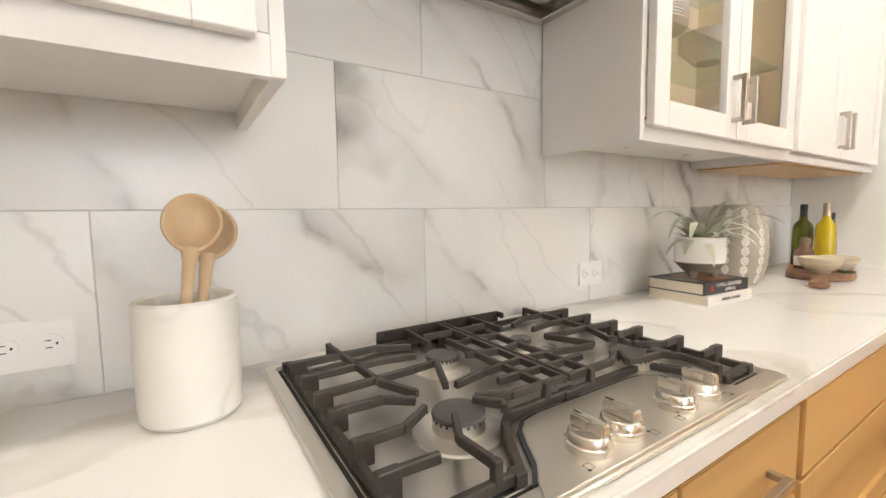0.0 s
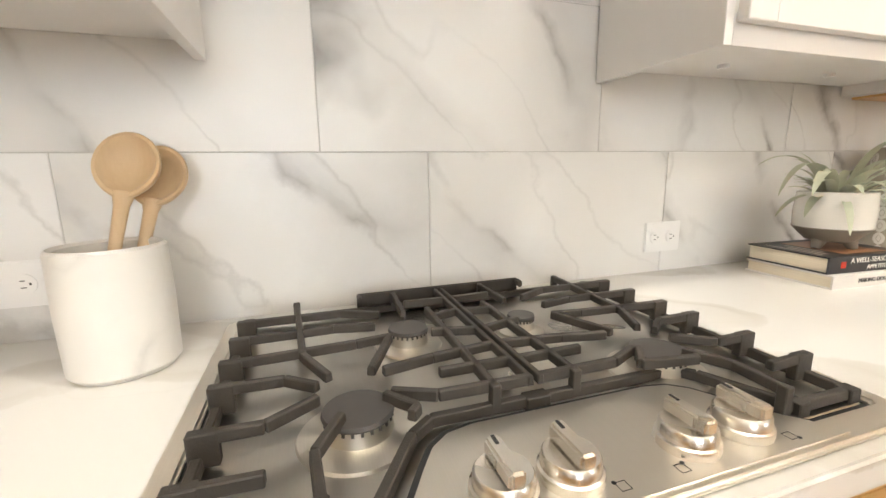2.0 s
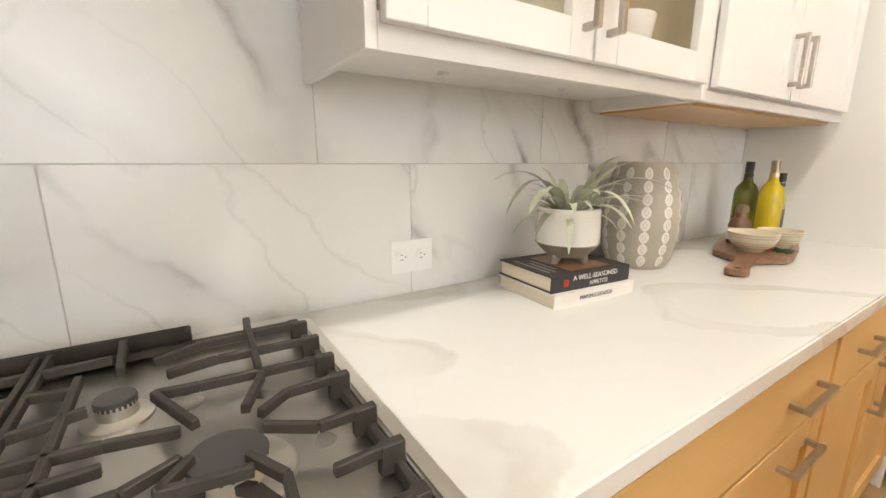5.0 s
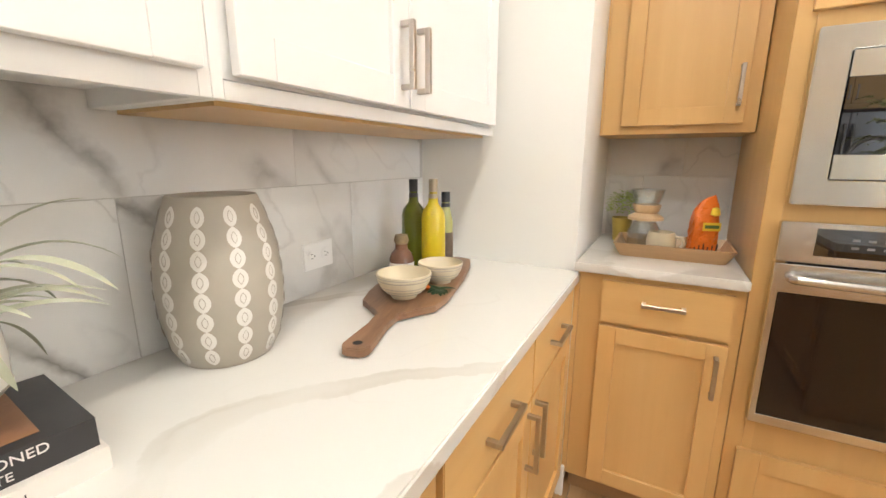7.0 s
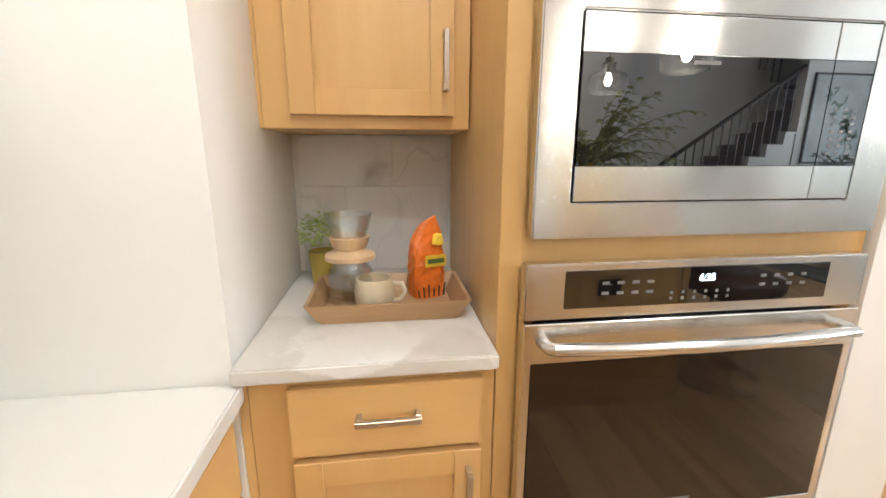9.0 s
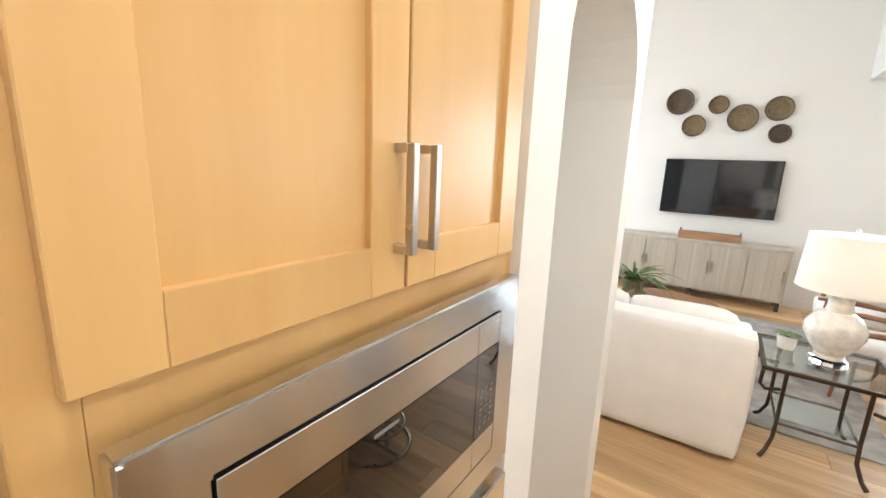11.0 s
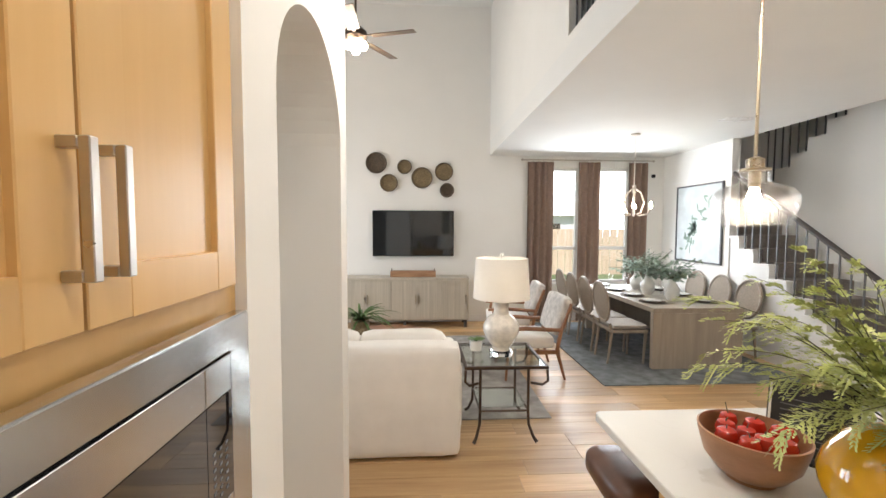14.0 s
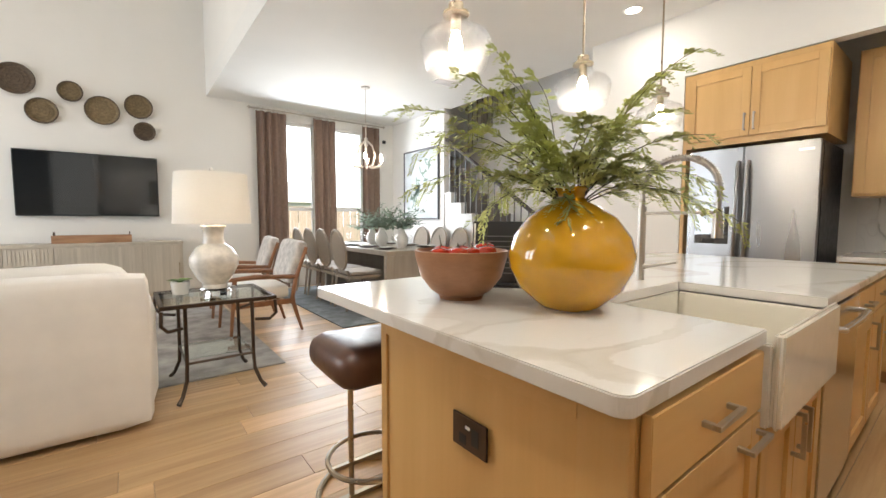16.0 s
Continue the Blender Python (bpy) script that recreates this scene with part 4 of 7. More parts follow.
# oven column
oc = thing("oven_cabinet", OVX, -1.142, 0, -90, "tall maple cabinet housing microwave and oven", "cabinet")
OW = 0.78
for a, b in ((-0.025, 0.02), (OW - 0.02, OW)):
    part("side_panel", boxes((a, b, 0, 0.62, 0.0, 2.5)), "maple", oc, "", 0.0015, steps=1)
part("top_panel", boxes((0.02, OW - 0.02, 0, 0.62, 2.44, 2.5)), "maple", oc)
part("back_panel", boxes((0.02, OW - 0.02, 0.595, 0.62, 0.1, 2.44)), "maple", oc)
for a, b in ((0.02, 0.045), (OW - 0.045, OW - 0.02)):
    part("stile", boxes((a, b, 0.0, 0.02, 0.1, 2.44)), "maple", oc)
for a, b in ((1.60, 1.665), (1.125, 1.18), (0.40, 0.54), (0.1, 0.13)):
    part("rail", boxes((0.045, OW - 0.045, 0, 0.02, a, b)), "maple", oc)
for z in (1.14, 0.49, 1.62):
    part("shelf", boxes((0.02, OW - 0.02, 0.021, 0.59, z, z + 0.03)), "maple", oc)
for k, (a, b) in enumerate(((0.006, 0.379), (0.384, 0.735))):
    d = shaker(oc, a, b, 1.659, 2.46, "maple", 0.068)
    pull(d, (b - 0.022) if k == 0 else (a + 0.022), 1.788, 0.145, True)
d = shaker(oc, 0.006, 0.735, 0.12, 0.41, "maple", name="drawer")
pull(d, 0.37, 0.35, 0.16, False)

mw = thing("built_in_microwave", OVX - 0.016, -1.142, 1.18, -90, "stainless built-in microwave with a black glass door", "microwave")
part("cavity", boxes((0.05, 0.72, 0.022, 0.45, 0.004, 0.425)), "black", mw)
X0, X1, Z0, Z1 = 0.02, 0.73, -0.002, 0.432
a0, a1, b0, b1 = 0.088, 0.65, 0.062, 0.375
part("trim_kit", ring_frame(X0, X1, Z0, Z1, a0, a1, b0, b1, -0.03, -0.001), "steel_v", mw, "brushed steel surround", 0.003, True)
q = 0.562
dr = part("door", boxes((a0 + 0.003, q, -0.028, -0.002, b0 + 0.004, b1 - 0.004)), "steel_v", mw)
for a, b in ((b0 + 0.003, b0 + 0.065), (b1 - 0.065, b1 - 0.003)):
    part("door_rail", boxes((a0 + 0.003, q, -0.032, -0.0285, a, b)), "steel_v", dr, "", 0.001, steps=1)
part("door_glass", boxes((a0 + 0.003, q, -0.0325, -0.0285, b0 + 0.0655, b1 - 0.0655)), "black_glass", dr, "black mirror-like door glass")
cp = part("control_panel", boxes((q + 0.002, a1 - 0.003, -0.028, -0.002, b0 + 0.004, b1 - 0.004)), "steel_v", mw)
for a, b in ((b0 + 0.003, b0 + 0.065), (b1 - 0.065, b1 - 0.003)):
    part("panel_rail", boxes((q + 0.002, a1 - 0.003, -0.032, -0.0285, a, b)), "steel_v", cp, "", 0.001, steps=1)
part("key_field", boxes((q + 0.002, a1 - 0.003, -0.0325, -0.0285, b0 + 0.0655, b1 - 0.0655)), "black_glass", cp)
for r in range(7):
    for k in range(3):
        part("key", boxes((q + 0.018 + k * 0.02, q + 0.026 + k * 0.02, -0.0331, -0.0327, b0 + 0.085 + r * 0.013, b0 + 0.090 + r * 0.013)), "panel_grey", cp)
part("badge", boxes((0.29, 0.34, -0.0331, -0.0327, b1 - 0.079, b1 - 0.073)), "panel_grey", mw)

ov = thing("wall_oven", OVX - 0.018, -1.142, 0.53, -90, "stainless wall oven with dark glass and bar handle", "oven")
part("cavity", boxes((0.05, 0.72, 0.022, 0.55, 0.005, 0.59)), "black", ov)
part("control_fascia", boxes((0.012, 0.735, -0.03, -0.001, 0.493, 0.602)), "steel", ov, "", 0.003)
fp = part("display_panel", boxes((0.089, 0.643, -0.0325, -0.0305, 0.515, 0.588)), "black_glass", ov, "black glass control panel")
for k in range(4):
    for r in range(2):
        part("key", boxes((0.16 + k * 0.03, 0.174 + k * 0.03, -0.0331, -0.0327, 0.540 + r * 0.02, 0.546 + r * 0.02)), "panel_grey", fp)
        part("key", boxes((0.49 + k * 0.03, 0.502 + k * 0.03, -0.0331, -0.0327, 0.545 + r * 0.018, 0.551 + r * 0.018)), "panel_grey", fp)
for k in range(6):
    for r in range(2):
        part("key", boxes((0.30 + k * 0.024, 0.306 + k * 0.024, -0.0331, -0.0327, 0.524 + r * 0.012, 0.530 + r * 0.012)), "panel_grey", fp)
words("clock", "6:25", 0.02, pose(0.375, -0.0328, 0.566, 90), "digit", fp)
part("door", ring_frame(0.012, 0.735, 0.0, 0.487, 0.03, 0.717, 0.03, 0.405, -0.034, -0.001), "steel", ov, "", 0.002, steps=1)
part("door_glass", boxes((0.0305, 0.7165, -0.034, -0.006, 0.0305, 0.4045)), "oven_glass", ov, "dark brown oven glass")
part("badge", boxes((0.34, 0.41, -0.0346, -0.0342, 0.055, 0.062)), "panel_grey", ov)
pts = [(0.05, -0.034, 0.45), (0.055, -0.058, 0.45)] + [(0.06 + 0.63 * k / 12, -0.068 - 0.022 * math.sin(math.pi * k / 12), 0.452) for k in range(13)] + [(0.695, -0.058, 0.45), (0.70, -0.034, 0.45)]
part("handle", tube(pts, 0.0125, 12), "steel", ov, "brushed steel bar handle", smooth=True)

# island
IX1, IX0, IY1, IY0 = 1.55, -1.42, -1.60, -2.905


def island_top():
    sx0, sx1, sy = 0.215, 0.885, -2.09
    r = 0.03
    bm = bmesh.new()
    outline = [(IX0, IY0)]
    for cx, cy, a0 in ((IX1 - r, IY0 + r, -90), (IX1 - r, IY1 - r, 0)):
        for k in range(7):
            a = radians(a0 + 15 * k)
            outline.append((cx + r * math.cos(a), cy + r * math.sin(a)))
    outline += [(sx1, IY1), (sx1, sy), (sx0, sy), (sx0, IY1), (IX0, IY1)]
    return prism(outline, 0.876, CT)


tagged(part("island_worktop", island_top(), "quartz", None, "", 0.003), "white veined quartz worktop of the island", "worktop")
EX = 1.50
isl = thing("island_cabinet", EX, IY1 - 0.022, 0, 180, "maple island cabinet with a panelled end", "cabinet", "island cabinets")
part("body", boxes((0.02, 0.612, 0, 0.825, 0.1, 0.874)), "maple", isl)
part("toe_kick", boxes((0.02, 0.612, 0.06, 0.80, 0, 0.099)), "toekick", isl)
for a, b in ((0.0, 0.10), (0.80, 0.83)):
    part("stile", boxes((0.0, 0.0195, a, b, 0, 0.874)), "maple", isl, "", 0.001)
for a, b in ((0.82, 0.874), (0, 0.12)):
    part("rail", boxes((0.0, 0.0195, 0.1003, 0.7997, a, b)), "maple_flat", isl, "", 0.001)
part("end_panel", boxes((0.008, 0.0195, 0.1003, 0.7997, 0.1203, 0.8197)), "maple", isl)
pull(slab(isl, 0.03, 0.60, 0.715, 0.862, "maple_flat"), 0.30, 0.79, 0.14, False)
d = shaker(isl, 0.03, 0.60, 0.12, 0.705, "maple")
pull(d, 0.51, 0.665, 0.14, False)
t = thing("island_outlet", EX + 0.0005, -2.015, 0.665, 0, "dark bronze outlet plate on the island's end", "outlet")
p = part("cover_plate", boxes((-0.001, 0.005, -0.062, 0.062, -0.042, 0.042)), "bronze", t, "", 0.002)
part("usb_socket", boxes((0.0052, 0.0065, -0.012, 0.004, 0.012, 0.02)), "plastic", p)
part("socket", boxes((0.0052, 0.006, -0.035, -0.01, -0.03, -0.005), (0.0052, 0.006, 0.01, 0.035, -0.02, 0.02)), "dark", p)
sk = thing("sink_cabinet", 0.886, IY1 - 0.022, 0, 180, "maple sink cabinet with two closed doors", "cabinet", "island cabinets")
part("body", boxes((0.002, 0.672, 0, 0.825, 0.1, 0.65)), "maple", sk)
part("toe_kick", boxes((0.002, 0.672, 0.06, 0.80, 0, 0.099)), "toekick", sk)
for k, (a, b) in enumerate(((0.008, 0.333), (0.339, 0.664))):
    d = shaker(sk, a, b, 0.12, 0.64, "maple")
    pull(d, (b - 0.03) if k == 0 else (a + 0.03), 0.55, 0.14, True)


snk = thing("apron_sink", 0.222, -2.10, 0.655, 0, "white fireclay apron-front farmhouse sink", "sink")
SD = IY1 + 0.035 + 2.10
part("front_apron", boxes((0, 0.656, SD - 0.024, SD, 0, 0.25)), "fireclay", snk, "", 0.009, True, 3)
part("back_wall", boxes((0, 0.656, 0, 0.022, 0, 0.219)), "fireclay", snk, "", 0.005, True, 3)
for a in (0, 0.634):
    part("side_wall", boxes((a, a + 0.022, 0.0225, SD - 0.0245, 0, 0.219)), "fireclay", snk, "", 0.005, True, 3)
part("basin_floor", boxes((0.0225, 0.6335, 0.0225, SD - 0.0245, 0, 0.02)), "fireclay", snk)
dw = thing("dishwasher", 0.208, IY1 - 0.02, 0.0, 180, "stainless dishwasher built into the island", "dishwasher")
part("tub", boxes((0.0, 0.6, 0.0, 0.58, 0.02, 0.87)), "black", dw)
part("door", boxes((0.003, 0.597, -0.025, -0.001, 0.11, 0.868)), "steel", dw, "", 0.004)
part("handle", tube([(0.04, -0.026, 0.80), (0.05, -0.06, 0.80), (0.30, -0.066, 0.80), (0.55, -0.06, 0.80), (0.56, -0.026, 0.80)], 0.012, 10), "steel", dw, "", smooth=True)
c = thing("island_cabinet", -0.395, IY1 - 0.022, 0, 180, "maple island cabinet beside the dishwasher", "cabinet", "island cabinets")
carcass(c, 0.98, 0.825, 0, 0.874, "maple", 0.1)
for a, b in ((0.01, 0.485), (0.495, 0.97)):
    pull(slab(c, a, b, 0.715, 0.862, "maple_flat"), (a + b) / 2, 0.79, 0.14, False)
    pull(shaker(c, a, b, 0.12, 0.705, "maple"), b - 0.035, 0.6, 0.14, True)
tagged(part("island_back_panel", boxes((-1.375, 1.495, -2.463, -2.4495, 0.0, 0.874)), "maple", None), "maple back panel of the island", "panel")
fa = thing("kitchen_faucet", 0.30, -2.22, CT, 0, "steel spring-hose kitchen faucet with pull-down spray", "faucet")
part("post", tube([(0, 0, 0), (0, 0, 0.33)], 0.017, 14), "nickel", fa, smooth=True)
part("lever", tube([(0.0, 0.015, 0.06), (0.0, 0.04, 0.065), (-0.01, 0.15, 0.09)], [0.012, 0.008, 0.005], 10), "nickel", fa, smooth=True)
arc = [(0, 0, 0.33)] + [(0.0, 0.15 - 0.15 * math.cos(math.pi * k / 16), 0.40 + 0.13 * math.sin(math.pi * k / 16)) for k in range(17)] + [(0, 0.30, 0.30)]
part("hose", tube(arc, 0.010, 10), "nickel", fa, smooth=True)
spring = []
for k in range(480):
    u = k / 480 * (len(arc) - 1)
    i = int(u)
    p0, p1 = Vector(arc[i]), Vector(arc[min(i + 1, len(arc) - 1)])
    p = p0.lerp(p1, u - i)
    a = k * 0.55
    d = (p1 - p0).normalized() if (p1 - p0).length > 1e-6 else Vector((0, 0, -1))
    side = Vector((1, 0, 0))
    up = d.cross(side)
    spring.append(p + (side * math.cos(a) + up * math.sin(a)) * 0.014)
part("spring", tube(spring, 0.0022, 5), "nickel", fa, smooth=True)
part("spray_head", tube([(0, 0.30, 0.31), (0, 0.30, 0.27), (0, 0.30, 0.20)], [0.013, 0.019, 0.021], 14), "nickel", fa, smooth=True)
part("docking_arm", tube([(0, 0, 0.30), (0, 0.30, 0.30)], 0.007, 10), "nickel", fa, smooth=True)

# fridge wall
fr = thing("refrigerator", -1.99, -2.93, 0, 90, "stainless french-door refrigerator with water dispenser", "refrigerator")
part("body", boxes((0.0, 0.90, 0.02, 0.7, 0.02, 1.78)), "black", fr, "dark grey cabinet body")
dl = part("door", boxes((0.004, 0.415, -0.06, 0.015, 0.72, 1.79)), "steel_fridge", fr, "", 0.006)
part("dispenser", boxes((0.07, 0.33, -0.063, -0.0605, 0.98, 1.30)), "black_glass", dl, "dark water dispenser recess")
part("door", boxes((0.421, 0.896, -0.06, 0.015, 0.72, 1.79)), "steel_fridge", fr, "", 0.006)
part("drawer", boxes((0.004, 0.896, -0.06, 0.015, 0.06, 0.71)), "steel_fridge", fr, "", 0.006)
for x in (0.385, 0.455):
    part("handle", tube([(x, -0.06, 0.85), (x, -0.10, 0.90), (x, -0.112, 1.25), (x, -0.10, 1.62), (x, -0.06, 1.67)], 0.015, 10), "steel_fridge", fr, smooth=True)
part("badge", boxes((0.77, 0.86, -0.0625, -0.0605, 1.71, 1.73)), "plastic", fr)
c = thing("fridge_cabinet", -1.99, -3.015, 0, 90, "two-door maple cabinet above the refrigerator", "cabinet")
part("body", boxes((0, 0.03, 0, 0.7, 0, 2.49), (0.03, 1.0, 0, 0.7, 1.83, 2.49)), "maple", c)
for k, (a, b) in enumerate(((0.04, 0.512), (0.518, 0.99))):
    d = shaker(c, a, b, 1.885, 2.44, "maple")
    pull(d, (b - 0.03) if k == 0 else (a + 0.03), 2.0, 0.14, True)
c = thing("wall_cabinet", -2.42, -1.93, 0, 90, "maple wall cabinet beside the refrigerator", "cabinet")
carcass(c, 1.5, 0.42, 1.372, 2.49, "maple")
for a, b in ((0.01, 0.49), (0.50, 0.98), (0.99, 1.49)):
    shaker(c, a, b, 1.39, 2.47, "maple")
c = thing("base_cabinet", -2.14, -1.93, 0, 90, "maple base cabinet beside the refrigerator", "cabinet", "maple base cabinets")
carcass(c, 1.8, 0.6, 0, 0.874, "maple", 0.1)
for a, b in ((0.01, 0.59), (0.60, 1.19), (1.20, 1.79)):
    pull(slab(c, a, b, 0.715, 0.862, "maple_flat"), (a + b) / 2, 0.79, 0.14, False)
    shaker(c, a, b, 0.12, 0.705, "maple")
tagged(part("far_worktop", boxes((-2.845, -2.10, -1.94, -0.05, 0.876, CT)), "quartz", None, "", 0.004), "white quartz worktop beside the refrigerator", "worktop")
tagged(part("far_backsplash", boxes((-2.849, -2.84, -1.94, -0.05, CT + 0.002, 1.37)), "tile", None), "pale tiled backsplash behind the far worktop", "backsplash", "", "structure")
t = thing("toaster_oven", -2.62, -1.62, CT, 90, "white countertop toaster oven with dark window", "oven")
part("body", boxes((0, 0.36, 0.0, 0.26, 0.01, 0.26)), "plastic", t, "", 0.01)
part("window", boxes((0.03, 0.28, -0.004, -0.001, 0.05, 0.2)), "black_glass", t)
bp = dish("bread_plate", -2.4, -1.6, CT, [(0, 0), (0.05, 0), (0.1, 0.03), (0.14, 0.035), (0.14, 0.04), (0.09, 0.036), (0, 0.01)], "ceramic", "white plate holding bread rolls")
for k in range(5):
    dish("bread_roll", -2.4 + 0.06 * math.cos(k * 1.26), -1.6 + 0.06 * math.sin(k * 1.26), CT + 0.03, [(0, 0), (0.03, 0.003), (0.036, 0.02), (0.022, 0.042), (0, 0.048)], "bread", "golden bread roll on a plate", "bread rolls")


# pendants and downlights
def pendant(x, y, z):
    t = thing("pendant_lamp", x, y, z, 0, "lit pendant lamp with a clear seeded-glass shade", "lamp", "island pendants")
    g = part("shade", lathe([(0.114, 0.0), (0.121, 0.006), (0.136, 0.06), (0.143, 0.095), (0.140, 0.118), (0.122, 0.142), (0.088, 0.158), (0.058, 0.168), (0.049, 0.182), (0.049, 0.212), (0.044, 0.212), (0.044, 0.182), (0.054, 0.164), (0.085, 0.154), (0.118, 0.138), (0.135, 0.116), (0.138, 0.095), (0.131, 0.06), (0.112, 0.006)], 48), "seeded", t, "clear seeded glass shade", smooth=True)
    g.visible_shadow = False
    part("socket", lathe([(0, 0.15), (0.02, 0.15), (0.02, 0.212), (0.052, 0.213), (0.052, 0.222), (0.03, 0.226), (0.03, 0.258), (0.012, 0.268), (0, 0.268)], 24), "pendant_stem", t, smooth=True)
    part("stem", tube([(0, 0, 0.26), (0, 0, CEIL - z - 0.012)], 0.006, 8), "pendant_stem", t, smooth=True)
    part("canopy", lathe([(0, -0.03), (0.055, -0.025), (0.06, -0.001), (0, -0.001)], 24, (0, 0, CEIL - z)), "pendant_stem", t, smooth=True)
    part("bulb", lathe([(0, 0.055), (0.018, 0.065), (0.028, 0.09), (0.022, 0.12), (0.013, 0.15), (0, 0.15)], 20), "bulb", t, "glowing bulb", smooth=True)
    return t


for x in (1.074, 0.219, -0.636):
    pendant(x, -2.60, 1.775)


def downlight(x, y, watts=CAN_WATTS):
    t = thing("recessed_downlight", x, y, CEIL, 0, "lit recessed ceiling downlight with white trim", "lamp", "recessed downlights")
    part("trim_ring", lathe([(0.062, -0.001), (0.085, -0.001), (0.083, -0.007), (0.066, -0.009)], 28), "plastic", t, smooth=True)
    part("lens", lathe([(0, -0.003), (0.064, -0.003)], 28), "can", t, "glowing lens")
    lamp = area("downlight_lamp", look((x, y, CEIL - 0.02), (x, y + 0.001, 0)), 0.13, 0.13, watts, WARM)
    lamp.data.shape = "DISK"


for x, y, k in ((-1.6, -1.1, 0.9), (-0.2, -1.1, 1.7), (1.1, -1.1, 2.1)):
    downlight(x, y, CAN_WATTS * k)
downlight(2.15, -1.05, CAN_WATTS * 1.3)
# Out-of-view downlight, placed and strengthened to brighten the sofa's back and floor.
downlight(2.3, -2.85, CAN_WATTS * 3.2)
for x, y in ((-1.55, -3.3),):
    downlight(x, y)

# stairs along the dining room side
SX0, SX1 = -3.2, -2.22
st = thing("staircase", SX1, -4.62, 0, 0, "white staircase with a dark carpet runner and iron balusters", "staircase")
RISE, RUN = 0.183, 0.268
for k in range(14):
    y = -RUN * k
    s = part("step", boxes((-0.98, 0.0, y - RUN, y, 0, RISE * (k + 1) - 0.03)), "trim", st)
    part("tread", boxes((-0.98, 0.03, y - RUN, y + 0.025, RISE * (k + 1) - 0.03, RISE * (k + 1))), "trim", s, "", 0.006)
    part("runner", boxes((-0.86, -0.10, y - RUN + 0.001, y + 0.032, RISE * (k + 1) + 0.0005, RISE * (k + 1) + 0.012), (-0.86, -0.10, y + 0.0265, y + 0.034, RISE * k + 0.013, RISE * (k + 1) + 0.0)), "carpet", s, "dark carpet runner")
    if k < 9:
        for j in range(2):
            yy = y - 0.06 - j * 0.13
            part("baluster", boxes((-0.035, -0.021, yy - 0.007, yy + 0.007, RISE * (k + 1), RISE * (k + 1) + 0.82 + (0.06 + j * 0.13) * RISE / RUN)), "ironrail", s)
slope = math.degrees(math.atan2(RISE, RUN))
part("handrail", tube([(-0.028, 0.06, RISE + 0.80), (-0.028, -RUN * 8.7, RISE * 9.7 + 0.80)], 0.032, 8), "darkwood", st, "dark wooden handrail", smooth=True)
nw = part("newel_post", boxes((-0.075, 0.02, 0.03, 0.125, 0.0, 1.08)), "darkwood", st, "dark square newel post", 0.006)
part("cap", boxes((-0.085, 0.03, 0.02, 0.135, 1.08, 1.12)), "darkwood", nw, "", 0.008)
# the wall under the returning flight, with a stepped top, and its railing
uf = thing("upper_flight", -3.26, -7.6, 0, 0, "white stepped wall and railing of the upper flight", "staircase")
for k in range(9):
    y0 = 0.0 + k * 0.27
    s = part("wall_piece", boxes((-0.05, 0.05, y0, y0 + 0.27, 0, 2.5 + k * 0.187)), "wall", uf)
    for j in range(2):
        yy = y0 + 0.07 + j * 0.13
        part("baluster", boxes((-0.008, 0.008, yy - 0.008, yy + 0.008, 2.5 + k * 0.187, 3.35 + k * 0.187 + j * 0.09)), "ironrail", s)
part("wall_piece", boxes((-0.05, 0.05, 2.43, 3.6, 0, HIGH - 0.01)), "wall", uf)
part("wall_piece", boxes((-0.05, 0.05, -1.02, 0, 0, 2.4)), "wall", uf)
part("handrail", tube([(0, 0.0, 3.33), (0, 2.43, 3.33 + 9 * 0.187)], 0.03, 8), "darkwood", uf, "dark handrail", smooth=True)
fixed("landing", boxes((-4.6, WEST - 0.13, BACK + 0.01, -8.38, 2.2, 2.562)), "carpet", "carpeted half landing of the stairs", "landing")

# picture
pc = thing("framed_picture", WEST + 0.002, -7.61, 1.83, 90, "large pale botanical print in a dark thin frame", "picture")
part("frame", boxes((-0.56, -0.535, -0.035, 0, -0.64, 0.64), (0.535, 0.56, -0.035, 0, -0.64, 0.64), (-0.535, 0.535, -0.035, 0, -0.64, -0.615), (-0.535, 0.535, -0.035, 0, 0.615, 0.64)), "ironrail", pc, "", 0.003, steps=1)
part("print", boxes((-0.534, 0.534, -0.02, -0.002, -0.614, 0.614)), "artwork", pc)
rng = random.Random(5)
bm = bmesh.new()
for k in range(46):
    u = rng.random()
    cx, cz = -0.30 + 0.5 * u + rng.uniform(-0.12, 0.12), -0.35 + 0.75 * u + rng.uniform(-0.14, 0.14)
    a = rng.uniform(0, math.pi)
    l, w = rng.uniform(0.05, 0.09), rng.uniform(0.014, 0.026)
    vs = [bm.verts.new((cx + l * s * math.cos(a) - w * q * math.sin(a), -0.0212, cz + l * s * math.sin(a) + w * q * math.cos(a))) for s, q in ((-1, 0), (-0.3, 1), (0.4, 0.9), (1, 0), (0.4, -0.9), (-0.3, -1))]
    bm.faces.new(vs)
part("leaf_print", bm, "artleaf", pc)

